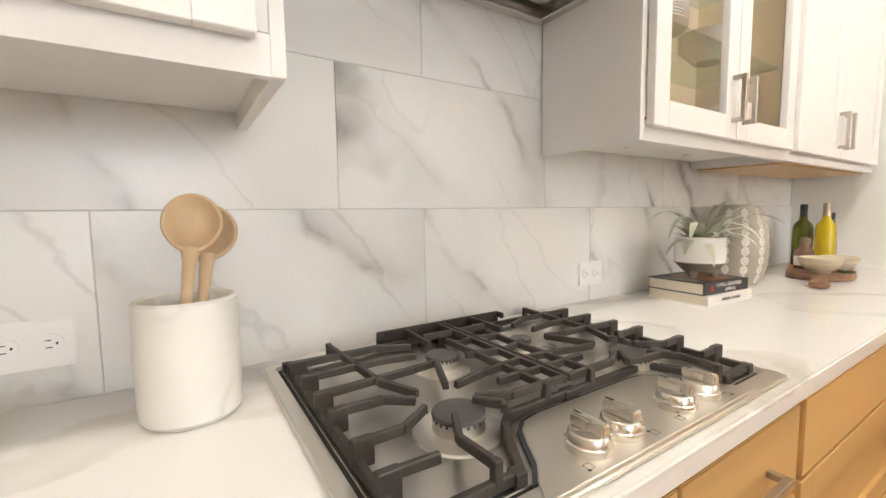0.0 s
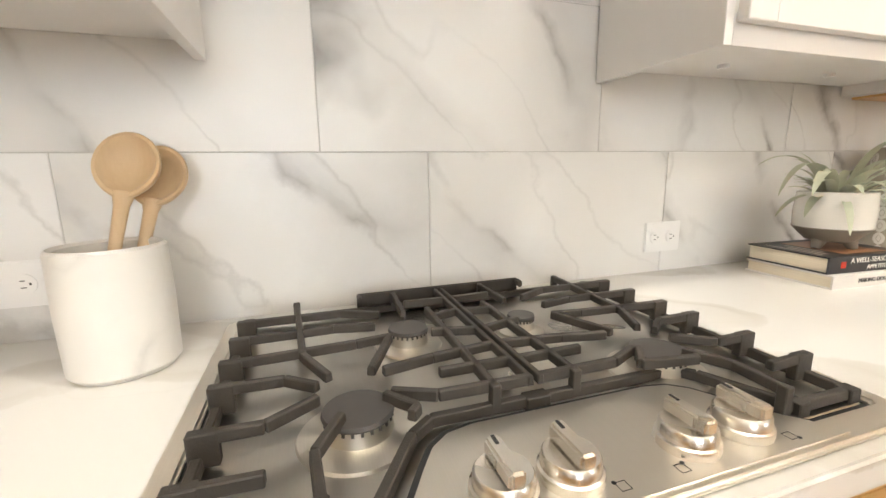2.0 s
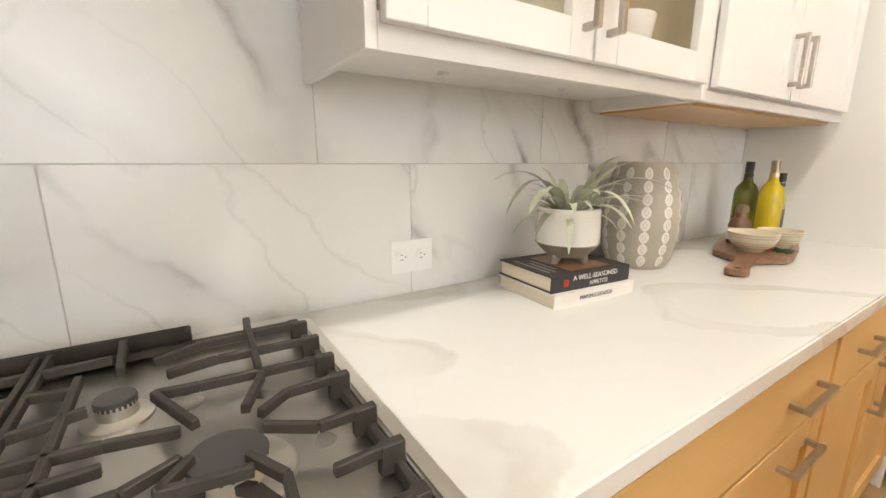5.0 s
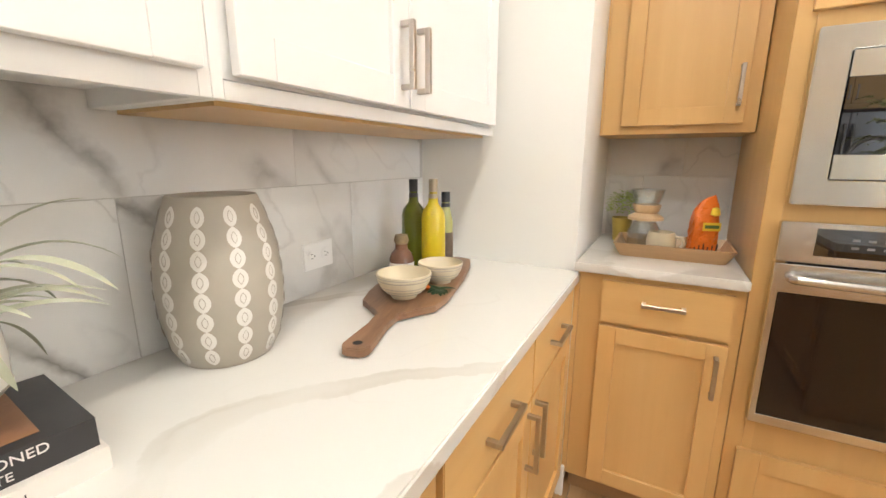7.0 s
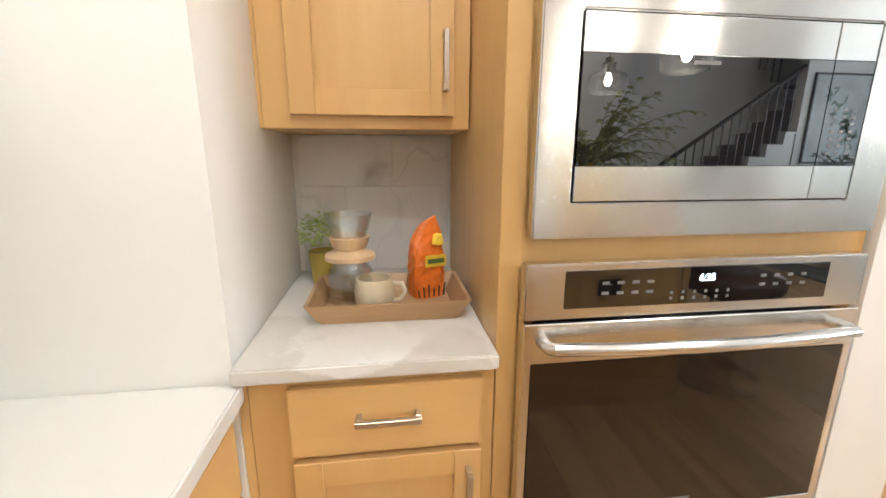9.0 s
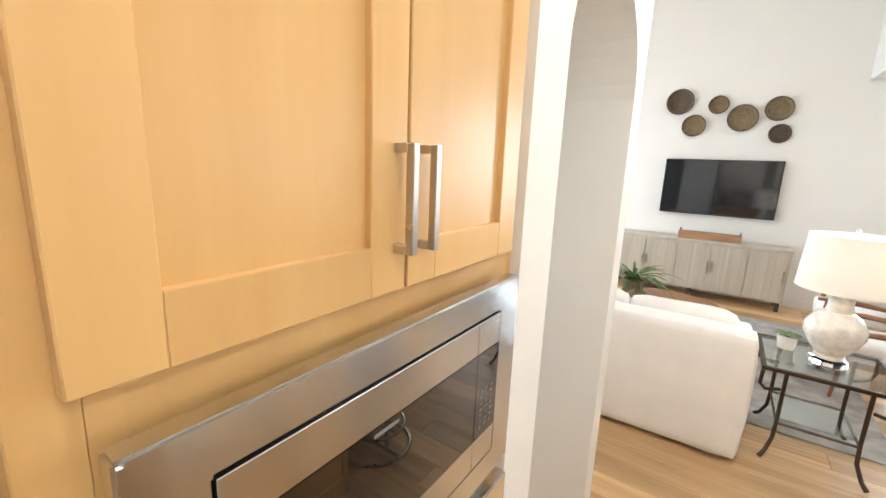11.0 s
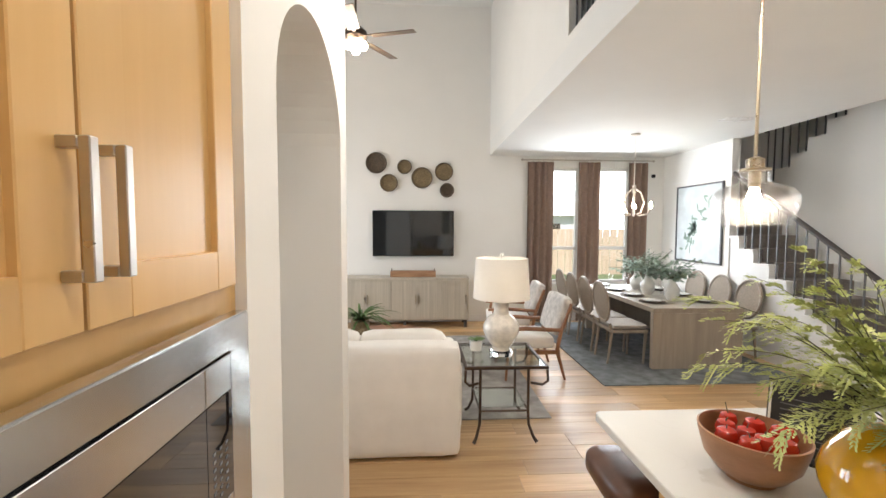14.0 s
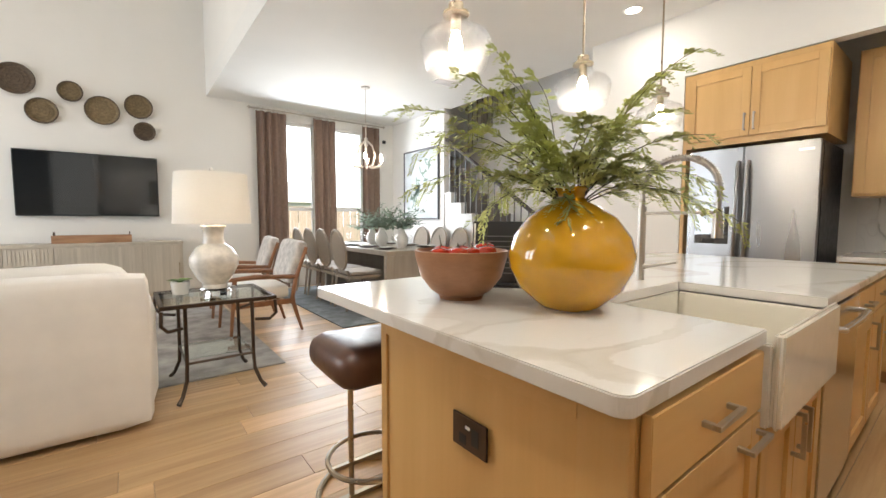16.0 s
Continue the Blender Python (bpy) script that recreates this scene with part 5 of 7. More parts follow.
# television wall
tv = thing("television", 2.5, BACK + 0.06, 1.225, 180, "large black flat television mounted on the wall", "television")
part("casing", boxes((-0.735, 0.735, -0.025, 0.058, 0, 0.828)), "black", tv, "", 0.004)
part("screen", boxes((-0.722, 0.722, -0.0275, -0.0255, 0.015, 0.815)), "screen", tv, "dark glossy screen")
for x, z, r, m in ((3.165, 2.905, 0.185, "basket_dark"), (2.66, 2.84, 0.125, "basket"), (2.94, 2.55, 0.155, "basket"), (2.345, 2.645, 0.185, "basket"), (1.945, 2.76, 0.16, "basket"), (1.89, 2.425, 0.125, "basket_dark")):
    t = thing("wall_basket", x, BACK + 0.003, z, 0, "round woven wall basket in dark seagrass" if m == "basket_dark" else "round woven wall basket in tan seagrass", "basket", "wall baskets")
    b = part("weave", turned(lathe([(0, 0.0), (r * 0.8, 0.0), (r, 0.045), (r * 0.96, 0.05), (r * 0.78, 0.012), (0, 0.012)], 36), pose(0, 0, 0, -90)), m, t, smooth=True)
    part("rim", turned(tube([(r * 0.98 * math.cos(2 * math.pi * k / 30), r * 0.98 * math.sin(2 * math.pi * k / 30), 0.047) for k in range(30)], 0.009, 6, closed=True), pose(0, 0, 0, -90)), "basket_dark", t, smooth=True)
    for k in range(1, 4):
        part("coil", turned(tube([(r * 0.22 * k * math.cos(2 * math.pi * j / 24), r * 0.22 * k * math.sin(2 * math.pi * j / 24), 0.013) for j in range(24)], 0.005, 5, closed=True), pose(0, 0, 0, -90)), m, b, smooth=True)
cs = thing("media_console", 1.52, BACK + 0.47, 0, 180, "pale washed-wood media console with reeded doors", "console")
CW = 2.25
part("top", boxes((-CW, 0, 0.0, 0.45, 0.84, 0.875)), "greywood", cs, "", 0.004)
part("body", boxes((-CW + 0.01, -0.01, 0.02, 0.45, 0.13, 0.84)), "greywood", cs)
for k in range(5):
    x0 = -CW + 0.03 + k * 0.438
    d = part("door", boxes((x0, x0 + 0.43, -0.002, 0.0195, 0.15, 0.83)), "greywood", cs)
    for j in range(12):
        part("reed", boxes((x0 + 0.008 + j * 0.0345, x0 + 0.034 + j * 0.0345, -0.009, -0.0025, 0.16, 0.82)), "greywood", d)
    part("handle", boxes((x0 + (0.40 if k % 2 == 0 else 0.015), x0 + (0.415 if k % 2 == 0 else 0.03), -0.026, -0.0095, 0.42, 0.58)), "pendant_stem", d, "brass handle")
for x in (-CW + 0.06, -CW / 2, -0.06):
    for y in (0.05, 0.4):
        part("leg", boxes((x - 0.025, x + 0.025, y - 0.025, y + 0.025, 0, 0.13)), "darkwood", cs)
tr = thing("wooden_trough", 2.5, BACK + 0.25, 0.875, 0, "long brown wooden trough on the console", "trough")
part("tray", boxes((-0.40, 0.40, -0.09, 0.09, 0, 0.02), (-0.40, 0.40, 0.07, 0.09, 0.02, 0.1), (-0.40, 0.40, -0.09, -0.07, 0.02, 0.1), (-0.40, -0.38, -0.07, 0.07, 0.02, 0.1), (0.38, 0.40, -0.07, 0.07, 0.02, 0.1)), "acacia", tr)
for s in (-1, 1):
    part("handle", tube([(s * 0.38, -0.05, 0.1), (s * 0.38, -0.05, 0.14), (s * 0.38, 0.05, 0.14), (s * 0.38, 0.05, 0.1)], 0.007, 6), "bronze", tr)


# curtains
def curtain(x0, x1):
    t = thing("curtain", (x0 + x1) / 2, BACK + 0.1, 0.02, 0, "brown floor-length pleated curtain on a rod", "curtain", "brown curtains")
    w = x1 - x0
    n = 44
    bm = bmesh.new()
    rows = []
    for z in (0.0, 1.0, 2.0, 2.93):
        k0 = 0.75 + 0.25 * (1 - z / 2.93)
        rows.append([[bm.verts.new((w * (k / n - 0.5), 0.032 * k0 * math.sin(k / n * w * 52) + 0.01 * math.sin(k * 0.7 + z) + off, z)) for k in range(n + 1)] for off in (-0.004, 0.004)])
    for side in (0, 1):
        for a, b in zip(rows, rows[1:]):
            for k in range(n):
                bm.faces.new((a[side][k], a[side][k + 1], b[side][k + 1], b[side][k]))
    bmesh.ops.recalc_face_normals(bm, faces=bm.faces)
    part("cloth", bm, "curtain", t, smooth=True)
    for k in range(6):
        part("ring", tube([(w * (k / 5 - 0.5) * 0.9, 0.022 * math.cos(a), 2.965 + 0.022 * math.sin(a)) for a in [math.pi * j / 5 for j in range(10)]], 0.003, 5, closed=True), "nickel", t)


for a, b in ((-0.06, 0.42), (-0.93, -0.52), (-1.83, -1.47)):
    curtain(a, b)
t = thing("curtain_rod", -0.68, BACK + 0.1, 2.985, 0, "thin metal curtain rod above the windows", "rod")
part("rod", tube([(-1.25, 0, 0), (1.2, 0, 0)], 0.012, 8), "nickel", t, smooth=True)
for x in (-1.25, 1.2):
    part("finial", lathe([(0, -0.03), (0.028, 0), (0, 0.03)], 12, (x, 0, 0)), "nickel", t)
for x in (-1.1, 0, 1.1):
    part("bracket", boxes((x - 0.01, x + 0.01, -0.099, 0, -0.008, 0.008)), "nickel", t)


# soft furniture
def soft(x0, x1, y0, y1, z0, z1, r, puff=0.0, cuts=6):
    """A padded block: rounded edges and swelling sides."""
    bm = boxes((x0, x1, y0, y1, z0, z1))
    bmesh.ops.subdivide_edges(bm, edges=bm.edges, cuts=cuts, use_grid_fill=True)
    c = Vector(((x0 + x1) / 2, (y0 + y1) / 2, (z0 + z1) / 2))
    h = Vector(((x1 - x0) / 2, (y1 - y0) / 2, (z1 - z0) / 2))
    for v in bm.verts:
        d = v.co - c
        inner = Vector([max(-a + r, min(a - r, q)) for a, q in zip(h, d)])
        out = d - inner
        if out.length > 1e-9:
            m = max(abs(q) for q in out)
            d = inner + out.normalized() * min(r, m if m < r else r)
        u = [q / a for q, a in zip(d, h)]
        sw = puff * sum((1 - min(1, abs(u[(i + 1) % 3])) ** 2) * (1 - min(1, abs(u[(i + 2) % 3])) ** 2) * (abs(u[i]) > 0.9) for i in range(3))
        n = noise.noise(v.co * 4.1) * 0.012
        v.co = c + d * (1 + sw) + d.normalized() * n
    return bm


sf = thing("sofa", 2.06, -4.06, 0, 0, "white slipcovered sofa seen from its back", "sofa")
SW = 2.3
part("back", soft(0.0, SW, -0.24, 0.0, 0.03, 0.882, 0.05, 0.012, 14), "linen", sf, "", smooth=True)
part("seat_base", soft(0.02, SW - 0.02, -0.98, -0.245, 0.03, 0.42, 0.04), "linen", sf, "", smooth=True)
for x in (-0.035, SW - 0.165):
    part("arm", soft(x, x + 0.2, -0.98, -0.16, 0.05, 0.72, 0.08), "linen", sf, "", smooth=True)
for k in range(3):
    part("seat_cushion", soft(0.21 + k * 0.63, 0.83 + k * 0.63, -0.99, -0.42, 0.42, 0.58, 0.05, 0.03), "linen", sf, smooth=True)
    part("back_cushion", soft(0.10 + k * 0.70, 0.79 + k * 0.70, -0.46, -0.25, 0.5, 0.915, 0.07, 0.05), "linen", sf, smooth=True)

# glass side table with lamp
sd = thing("side_table", 1.67, -4.60, 0, 0, "dark bronze side table with a glass top", "table")
TZ = 0.655
part("top_frame", boxes((-0.34, 0.34, -0.34, -0.315, TZ - 0.025, TZ), (-0.34, 0.34, 0.315, 0.34, TZ - 0.025, TZ), (-0.34, -0.315, -0.315, 0.315, TZ - 0.025, TZ), (0.315, 0.34, -0.315, 0.315, TZ - 0.025, TZ)), "bronze", sd, "", 0.003, steps=1)
part("glass_top", boxes((-0.314, 0.314, -0.314, 0.314, TZ - 0.012, TZ - 0.001)), "tableglass", sd, "clear glass top")
part("glass_shelf", boxes((-0.2, 0.2, -0.2, 0.2, 0.262, 0.27)), "tableglass", sd)
for sx in (-1, 1):
    for sy in (-1, 1):
        leg = [(sx * 0.33, sy * 0.33, TZ - 0.03), (sx * 0.335, sy * 0.335, TZ - 0.12), (sx * 0.30, sy * 0.30, TZ - 0.165), (sx * 0.22, sy * 0.24, TZ - 0.17)]
        part("bracket", tube(leg, 0.011, 8), "bronze", sd, smooth=True)
        leg = [(sx * 0.20, sy * 0.24, TZ - 0.03), (sx * 0.20, sy * 0.24, 0.25), (sx * 0.205, sy * 0.245, 0.14), (sx * 0.235, sy * 0.28, 0.05), (sx * 0.26, sy * 0.31, 0.016)]
        part("leg", tube(leg, [0.012, 0.012, 0.012, 0.012, 0.015], 8), "bronze", sd, smooth=True)
for a, b in (((-0.2, -0.24), (0.2, -0.24)), ((0.2, -0.24), (0.2, 0.24)), ((0.2, 0.24), (-0.2, 0.24)), ((-0.2, 0.24), (-0.2, -0.24))):
    part("stretcher", tube([(*a, 0.25), (*b, 0.25)], 0.009, 6), "bronze", sd)
tl = thing("table_lamp", 1.66, -4.58, TZ, 0, "white porcelain vase lamp with a lit linen shade", "lamp")
part("plinth", lathe([(0, 0), (0.10, 0), (0.10, 0.035), (0.085, 0.045), (0, 0.045)], 32), "clear_solid", tl, "clear acrylic plinth", smooth=True)
part("body", lathe([(0, 0.045), (0.075, 0.045), (0.08, 0.06), (0.078, 0.075), (0.118, 0.13), (0.155, 0.21), (0.155, 0.26), (0.116, 0.33), (0.07, 0.36), (0.062, 0.40), (0.066, 0.46), (0.08, 0.48), (0.07, 0.49), (0, 0.49)], 40), "lampjar", tl, "white porcelain body with a grey motif", smooth=True)
sh = part("shade", lathe([(0.245, 0.50), (0.225, 0.845), (0.222, 0.845), (0.242, 0.50)], 48), "lampshade", tl, "white linen drum shade", smooth=True)
part("finial", lathe([(0, 0.84), (0.004, 0.84), (0.004, 0.86), (0.014, 0.87), (0.012, 0.885), (0, 0.89)], 14), "ceramic", tl, smooth=True)
part("bulb", lathe([(0, 0.58), (0.03, 0.62), (0.02, 0.67), (0, 0.69)], 16), "bulb", tl)
pp = dish("small_planter", 1.86, -4.72, TZ, [(0, 0), (0.05, 0), (0.06, 0.09), (0.055, 0.09), (0.045, 0.08), (0, 0.08)], "ceramic", "small white planter with dark leaves on the glass table")
rng = random.Random(9)


def leafblade(bm, base_at, direction, length, width, droop, n=6, up=Vector((0, 0, 1))):
    d = Vector(direction).normalized()
    side = d.cross(up)
    side = side.normalized() if side.length > 1e-4 else Vector((1, 0, 0))
    rows = []
    p = Vector(base_at)
    for k in range(n + 1):
        u = k / n
        w = width * (math.sin(math.pi * min(1, 0.12 + 0.88 * u)) ** 0.7 if k < n else 0.03)
        rows.append((bm.verts.new(p - side * w), bm.verts.new(p + Vector((0, 0, -0.25 * w))), bm.verts.new(p + side * w)))
        d = (d + Vector((0, 0, -droop / n))).normalized()
        p = p + d * (length / n)
    for a, b in zip(rows, rows[1:]):
        bm.faces.new((a[0], a[1], b[1], b[0]))
        bm.faces.new((a[1], a[2], b[2], b[1]))


bm = bmesh.new()
for k in range(14):
    a = rng.uniform(0, 6.28)
    leafblade(bm, (1.86, -4.72, TZ + 0.08), (math.cos(a), math.sin(a), 1.1), 0.09, 0.018, 1.0, 4)
tagged(part("succulent", bm, "leaf"), "small dark green succulent in a white planter", "plant")

# rugs
tagged(part("dining_rug", boxes((-2.05, 0.32, -8.45, -5.45, 0.0, 0.011)), "rug", None, "", 0.003), "distressed blue-grey patterned rug under the dining table", "rug")
tagged(part("living_rug", boxes((1.15, 5.0, -7.6, -4.72, 0.0, 0.011)), "rug_pale", None, "", 0.003), "pale grey patterned rug in the seating area", "rug")


# armchairs
def armchair(x, y, rz):
    t = thing("armchair", x, y, 0.011, rz, "teak-framed armchair with pale printed cushions", "chair", "armchairs")
    W, D = 0.66, 0.72
    for s in (-1, 1):
        xx = s * (W / 2 - 0.02)
        part("front_leg", tube([(xx, -0.33, 0), (xx, -0.30, 0.35), (xx, -0.28, 0.58)], [0.014, 0.02, 0.022], 8), "teak", t, smooth=True)
        part("back_post", tube([(xx, 0.36, 0), (xx, 0.26, 0.34), (xx, 0.30, 0.55), (xx, 0.42, 0.88)], [0.014, 0.024, 0.024, 0.018], 8), "teak", t, smooth=True)
        part("armrest", tube([(xx, -0.36, 0.585), (xx, -0.1, 0.60), (xx, 0.31, 0.575)], [0.018, 0.026, 0.022], 8), "teak", t, smooth=True)
        part("side_rail", boxes((xx - 0.014, xx + 0.014, -0.30, 0.29, 0.30, 0.35)), "teak", t, "", 0.004)
    part("front_rail", boxes((-0.31, 0.31, -0.315, -0.29, 0.29, 0.35)), "teak", t, "", 0.004)
    part("top_rail", boxes((-0.31, 0.31, 0.40, 0.43, 0.80, 0.86)), "teak", t, "", 0.006)
    part("seat_cushion", soft(-0.29, 0.29, -0.36, 0.24, 0.352, 0.50, 0.04, 0.02), "linen", t, smooth=True)
    bk = turned(soft(-0.29, 0.29, -0.07, 0.07, 0.0, 0.46, 0.05, 0.03), pose(0, 0.27, 0.50, -16))
    part("back_cushion", bk, "cushion", t, "pale cushion with a faint print", smooth=True)


armchair(1.06, -5.95, 90)
armchair(1.02, -7.05, 84)

# coffee table and things on it
ct = thing("coffee_table", 2.75, -6.15, 0.011, 8, "low round brown wooden coffee table", "table")
part("tabletop", lathe([(0, 0.36), (0.55, 0.36), (0.57, 0.38), (0.56, 0.40), (0, 0.40)], 48), "teak", ct, smooth=True)
for k in range(4):
    a = radians(45 + 90 * k)
    part("leg", tube([(0.35 * math.cos(a), 0.35 * math.sin(a), 0.36), (0.45 * math.cos(a), 0.45 * math.sin(a), 0)], [0.025, 0.016], 8), "teak", ct)
bk = dish("bead_basket", 3.0, -5.9, 0.412, [(0, 0), (0.12, 0), (0.16, 0.07), (0.15, 0.07), (0.11, 0.01), (0, 0.01)], "basket", "round woven basket on the coffee table")
for k in range(9):
    a = k * 2.4
    r = 0.025 * math.sqrt(k) + 0.01
    dish("wooden_ball", 3.0 + r * math.cos(a), -5.9 + r * math.sin(a), 0.465 + 0.01 * (k % 3), [(0, 0), (0.022, 0.007), (0.034, 0.034), (0.022, 0.061), (0, 0.068)], "basket", "tan wooden ball in a basket", "wooden balls")
bm = bmesh.new()
for k in range(60):
    a, e = rng.uniform(0, 6.28), rng.uniform(0.3, 1.6)
    leafblade(bm, (3.12, -6.2, 0.60), (math.cos(a), math.sin(a), e), rng.uniform(0.36, 0.60), 0.016, 1.3, 6)
pl = thing("potted_grass", 3.12, -6.2, 0.411, 0, "leafy green plant in a woven pot on the coffee table", "plant")
part("pot", lathe([(0, 0), (0.09, 0), (0.12, 0.12), (0.11, 0.19), (0.10, 0.19), (0.10, 0.17), (0, 0.17)], 28), "basket", pl, smooth=True)
part("foliage", turned(bm, pose(-3.12, 6.2, -0.411)), "leaf", pl, "long narrow green leaves")
tagged(part("picture_book", turned(boxes((-0.17, 0.17, -0.12, 0.12, 0.0, 0.03)), pose(2.5, -6.3, 0.4115, 0, 0, 15)), "teak", None, "", 0.003), "brown coffee-table book lying closed", "book")

# ceiling fan
fn = thing("ceiling_fan", 3.12, -6.05, 3.95, 0, "bronze ceiling fan with wooden blades and lit globes", "fan")
part("rod", tube([(0, 0, 0.12), (0, 0, HIGH - 3.95 - 0.002)], 0.014, 8), "bronze", fn)
part("motor", lathe([(0, -0.02), (0.09, -0.02), (0.13, 0.02), (0.13, 0.08), (0.08, 0.13), (0, 0.14)], 28), "bronze", fn, smooth=True)
for k in range(5):
    a = radians(72 * k + 20)
    b = part("blade", turned(boxes((0.2, 0.72, -0.065, 0.065, 0.0, 0.008)), pose(0, 0, 0.02, 10, 0, math.degrees(a))), "fanblade", fn, "", 0.003, steps=1)
    part("bracket", turned(boxes((0.1, 0.24, -0.02, 0.02, 0.009, 0.016)), pose(0, 0, 0.02, 10, 0, math.degrees(a))), "bronze", b)
for k in range(3):
    a = radians(120 * k + 40)
    part("globe", lathe([(0, 0.0), (0.04, 0.012), (0.055, 0.05), (0.04, 0.09), (0, 0.095)], 18, (0.09 * math.cos(a), 0.09 * math.sin(a), -0.14)), "bulb", fn, "glowing glass globe", smooth=True)

# dining table and chairs
DX0, DX1, DY0, DY1 = -1.66, -0.50, -8.05, -5.93
dt = thing("dining_table", (DX0 + DX1) / 2, (DY0 + DY1) / 2, 0.011, 0, "pale washed-wood slab dining table set for a meal", "table")
hx, hy = (DX1 - DX0) / 2, (DY1 - DY0) / 2
part("tabletop", boxes((-hx, hx, -hy, hy, 0.70, 0.76)), "washed", dt, "", 0.004)
for s in (-1, 1):
    part("end_panel", boxes((-hx + 0.001, hx - 0.001, s * hy - (0.07 if s > 0 else 0), s * hy + (0 if s > 0 else 0.07), 0, 0.699)), "washed", dt, "", 0.004)


def dining_chair(x, y, rz, bare=False):
    t = thing("dining_chair", x, y, 0.011, rz, "oval-backed washed-wood dining chair with a cane back", "chair", "dining chairs")
    for sx in (-1, 1):
        part("front_leg", tube([(sx * 0.21, -0.2, 0), (sx * 0.22, -0.22, 0.42)], [0.013, 0.022], 8), "chairwood", t, smooth=True)
        part("back_leg", tube([(sx * 0.19, 0.26, 0), (sx * 0.19, 0.21, 0.42), (sx * 0.17, 0.23, 0.52)], [0.014, 0.02, 0.016], 8), "chairwood", t, smooth=True)
    part("seat_frame", soft(-0.25, 0.25, -0.25, 0.23, 0.40, 0.455, 0.02), "chairwood", t, smooth=True)
    part("seat", soft(-0.235, 0.235, -0.235, 0.21, 0.456, 0.51, 0.022, 0.02), "upholstery", t, "grey linen seat pad", smooth=True)
    m = pose(0, 0.235, 0.52, -9)
    ring = [(0.215 * math.cos(2 * math.pi * k / 32), 0.0, 0.26 + 0.26 * math.sin(2 * math.pi * k / 32)) for k in range(32)]
    part("back_frame", turned(tube(ring, 0.019, 8, closed=True), m), "chairwood", t, smooth=True)
    disc = bmesh.new()
    vs = [disc.verts.new((0.2 * math.cos(2 * math.pi * k / 32), -0.004, 0.26 + 0.245 * math.sin(2 * math.pi * k / 32))) for k in range(32)]
    f = disc.faces.new(vs)
    ext = bmesh.ops.extrude_face_region(disc, geom=[f])
    bmesh.ops.translate(disc, vec=(0, 0.008, 0), verts=[v for v in ext["geom"] if isinstance(v, bmesh.types.BMVert)])
    bmesh.ops.recalc_face_normals(disc, faces=disc.faces)
    part("cane_back", turned(disc, m), "canework", t, "woven cane back panel")
    return t


ch = dining_chair(-0.30, -6.35, -90)
for y in (-6.87, -7.39, -7.91):
    copy_thing(ch, pose(-0.30, y, 0.011, 0, 0, -90))
for y in (-6.45, -7.0, -7.55):
    copy_thing(ch, pose(-1.86, y, 0.011, 0, 0, 90))
TT = 0.771
for sx, xx in ((1, -0.72), (-1, -1.44)):
    for y in (-6.35, -6.87, -7.39, -7.91):
        dish("charger_plate", xx, y, TT, [(0, 0), (0.10, 0), (0.165, 0.012), (0.163, 0.016), (0.1, 0.005), (0, 0.005)], "basket_dark", "dark charger plate on the dining table", "charger plates")
        dish("dinner_plate", xx, y, TT + 0.0165, PLATE, "ceramic", "white dinner plate on a charger", "set plates")
        gx = xx - sx * 0.22
        dish("wine_glass", gx, y - 0.12, TT, [(0, 0), (0.034, 0.0), (0.004, 0.008), (0.004, 0.08), (0.03, 0.1), (0.038, 0.14), (0.03, 0.19), (0.028, 0.19), (0.036, 0.14), (0.028, 0.102), (0, 0.09)], "clear", "clear wine glass on the dining table", "wine glasses")
for k, (x, y, s) in enumerate(((-1.08, -6.5, 1.0), (-1.02, -7.0, 1.15), (-1.12, -7.5, 1.0))):
    v = thing("centrepiece_vase", x, y, TT, 0, "white vase of grey-green eucalyptus on the dining table", "vase", "table vases")
    part("jar", lathe([(0, 0), (0.06, 0), (0.10, 0.08), (0.10, 0.15), (0.05, 0.23), (0.04, 0.27), (0.045, 0.29), (0.038, 0.29), (0.03, 0.26), (0, 0.25)], 28), "ceramic", v, smooth=True)
    bm, sm = bmesh.new(), bmesh.new()
    for j in range(34):
        a, e = rng.uniform(0, 6.28), rng.uniform(0.15, 1.5)
        d = Vector((math.cos(a), math.sin(a), e)).normalized()
        L = rng.uniform(0.24, 0.50) * s
        p0 = Vector((0, 0, 0.27))
        tube([p0, p0 + d * L * 0.6, p0 + d * L + Vector((0, 0, -0.05))], 0.003, 4, sm)
        for q in range(13):
            u = 0.25 + 0.75 * q / 12
            p = p0 + d * L * u + Vector((0, 0, -0.05 * u * u))
            b = rng.uniform(0, 6.28)
            leafblade(bm, p, (math.cos(b), math.sin(b), rng.uniform(-0.4, 0.8)), rng.uniform(0.05, 0.08), 0.019, 0.6, 3)
    part("stems", sm, "stem", v)
    part("foliage", bm, "eucalyptus", v, "grey-green leaves")

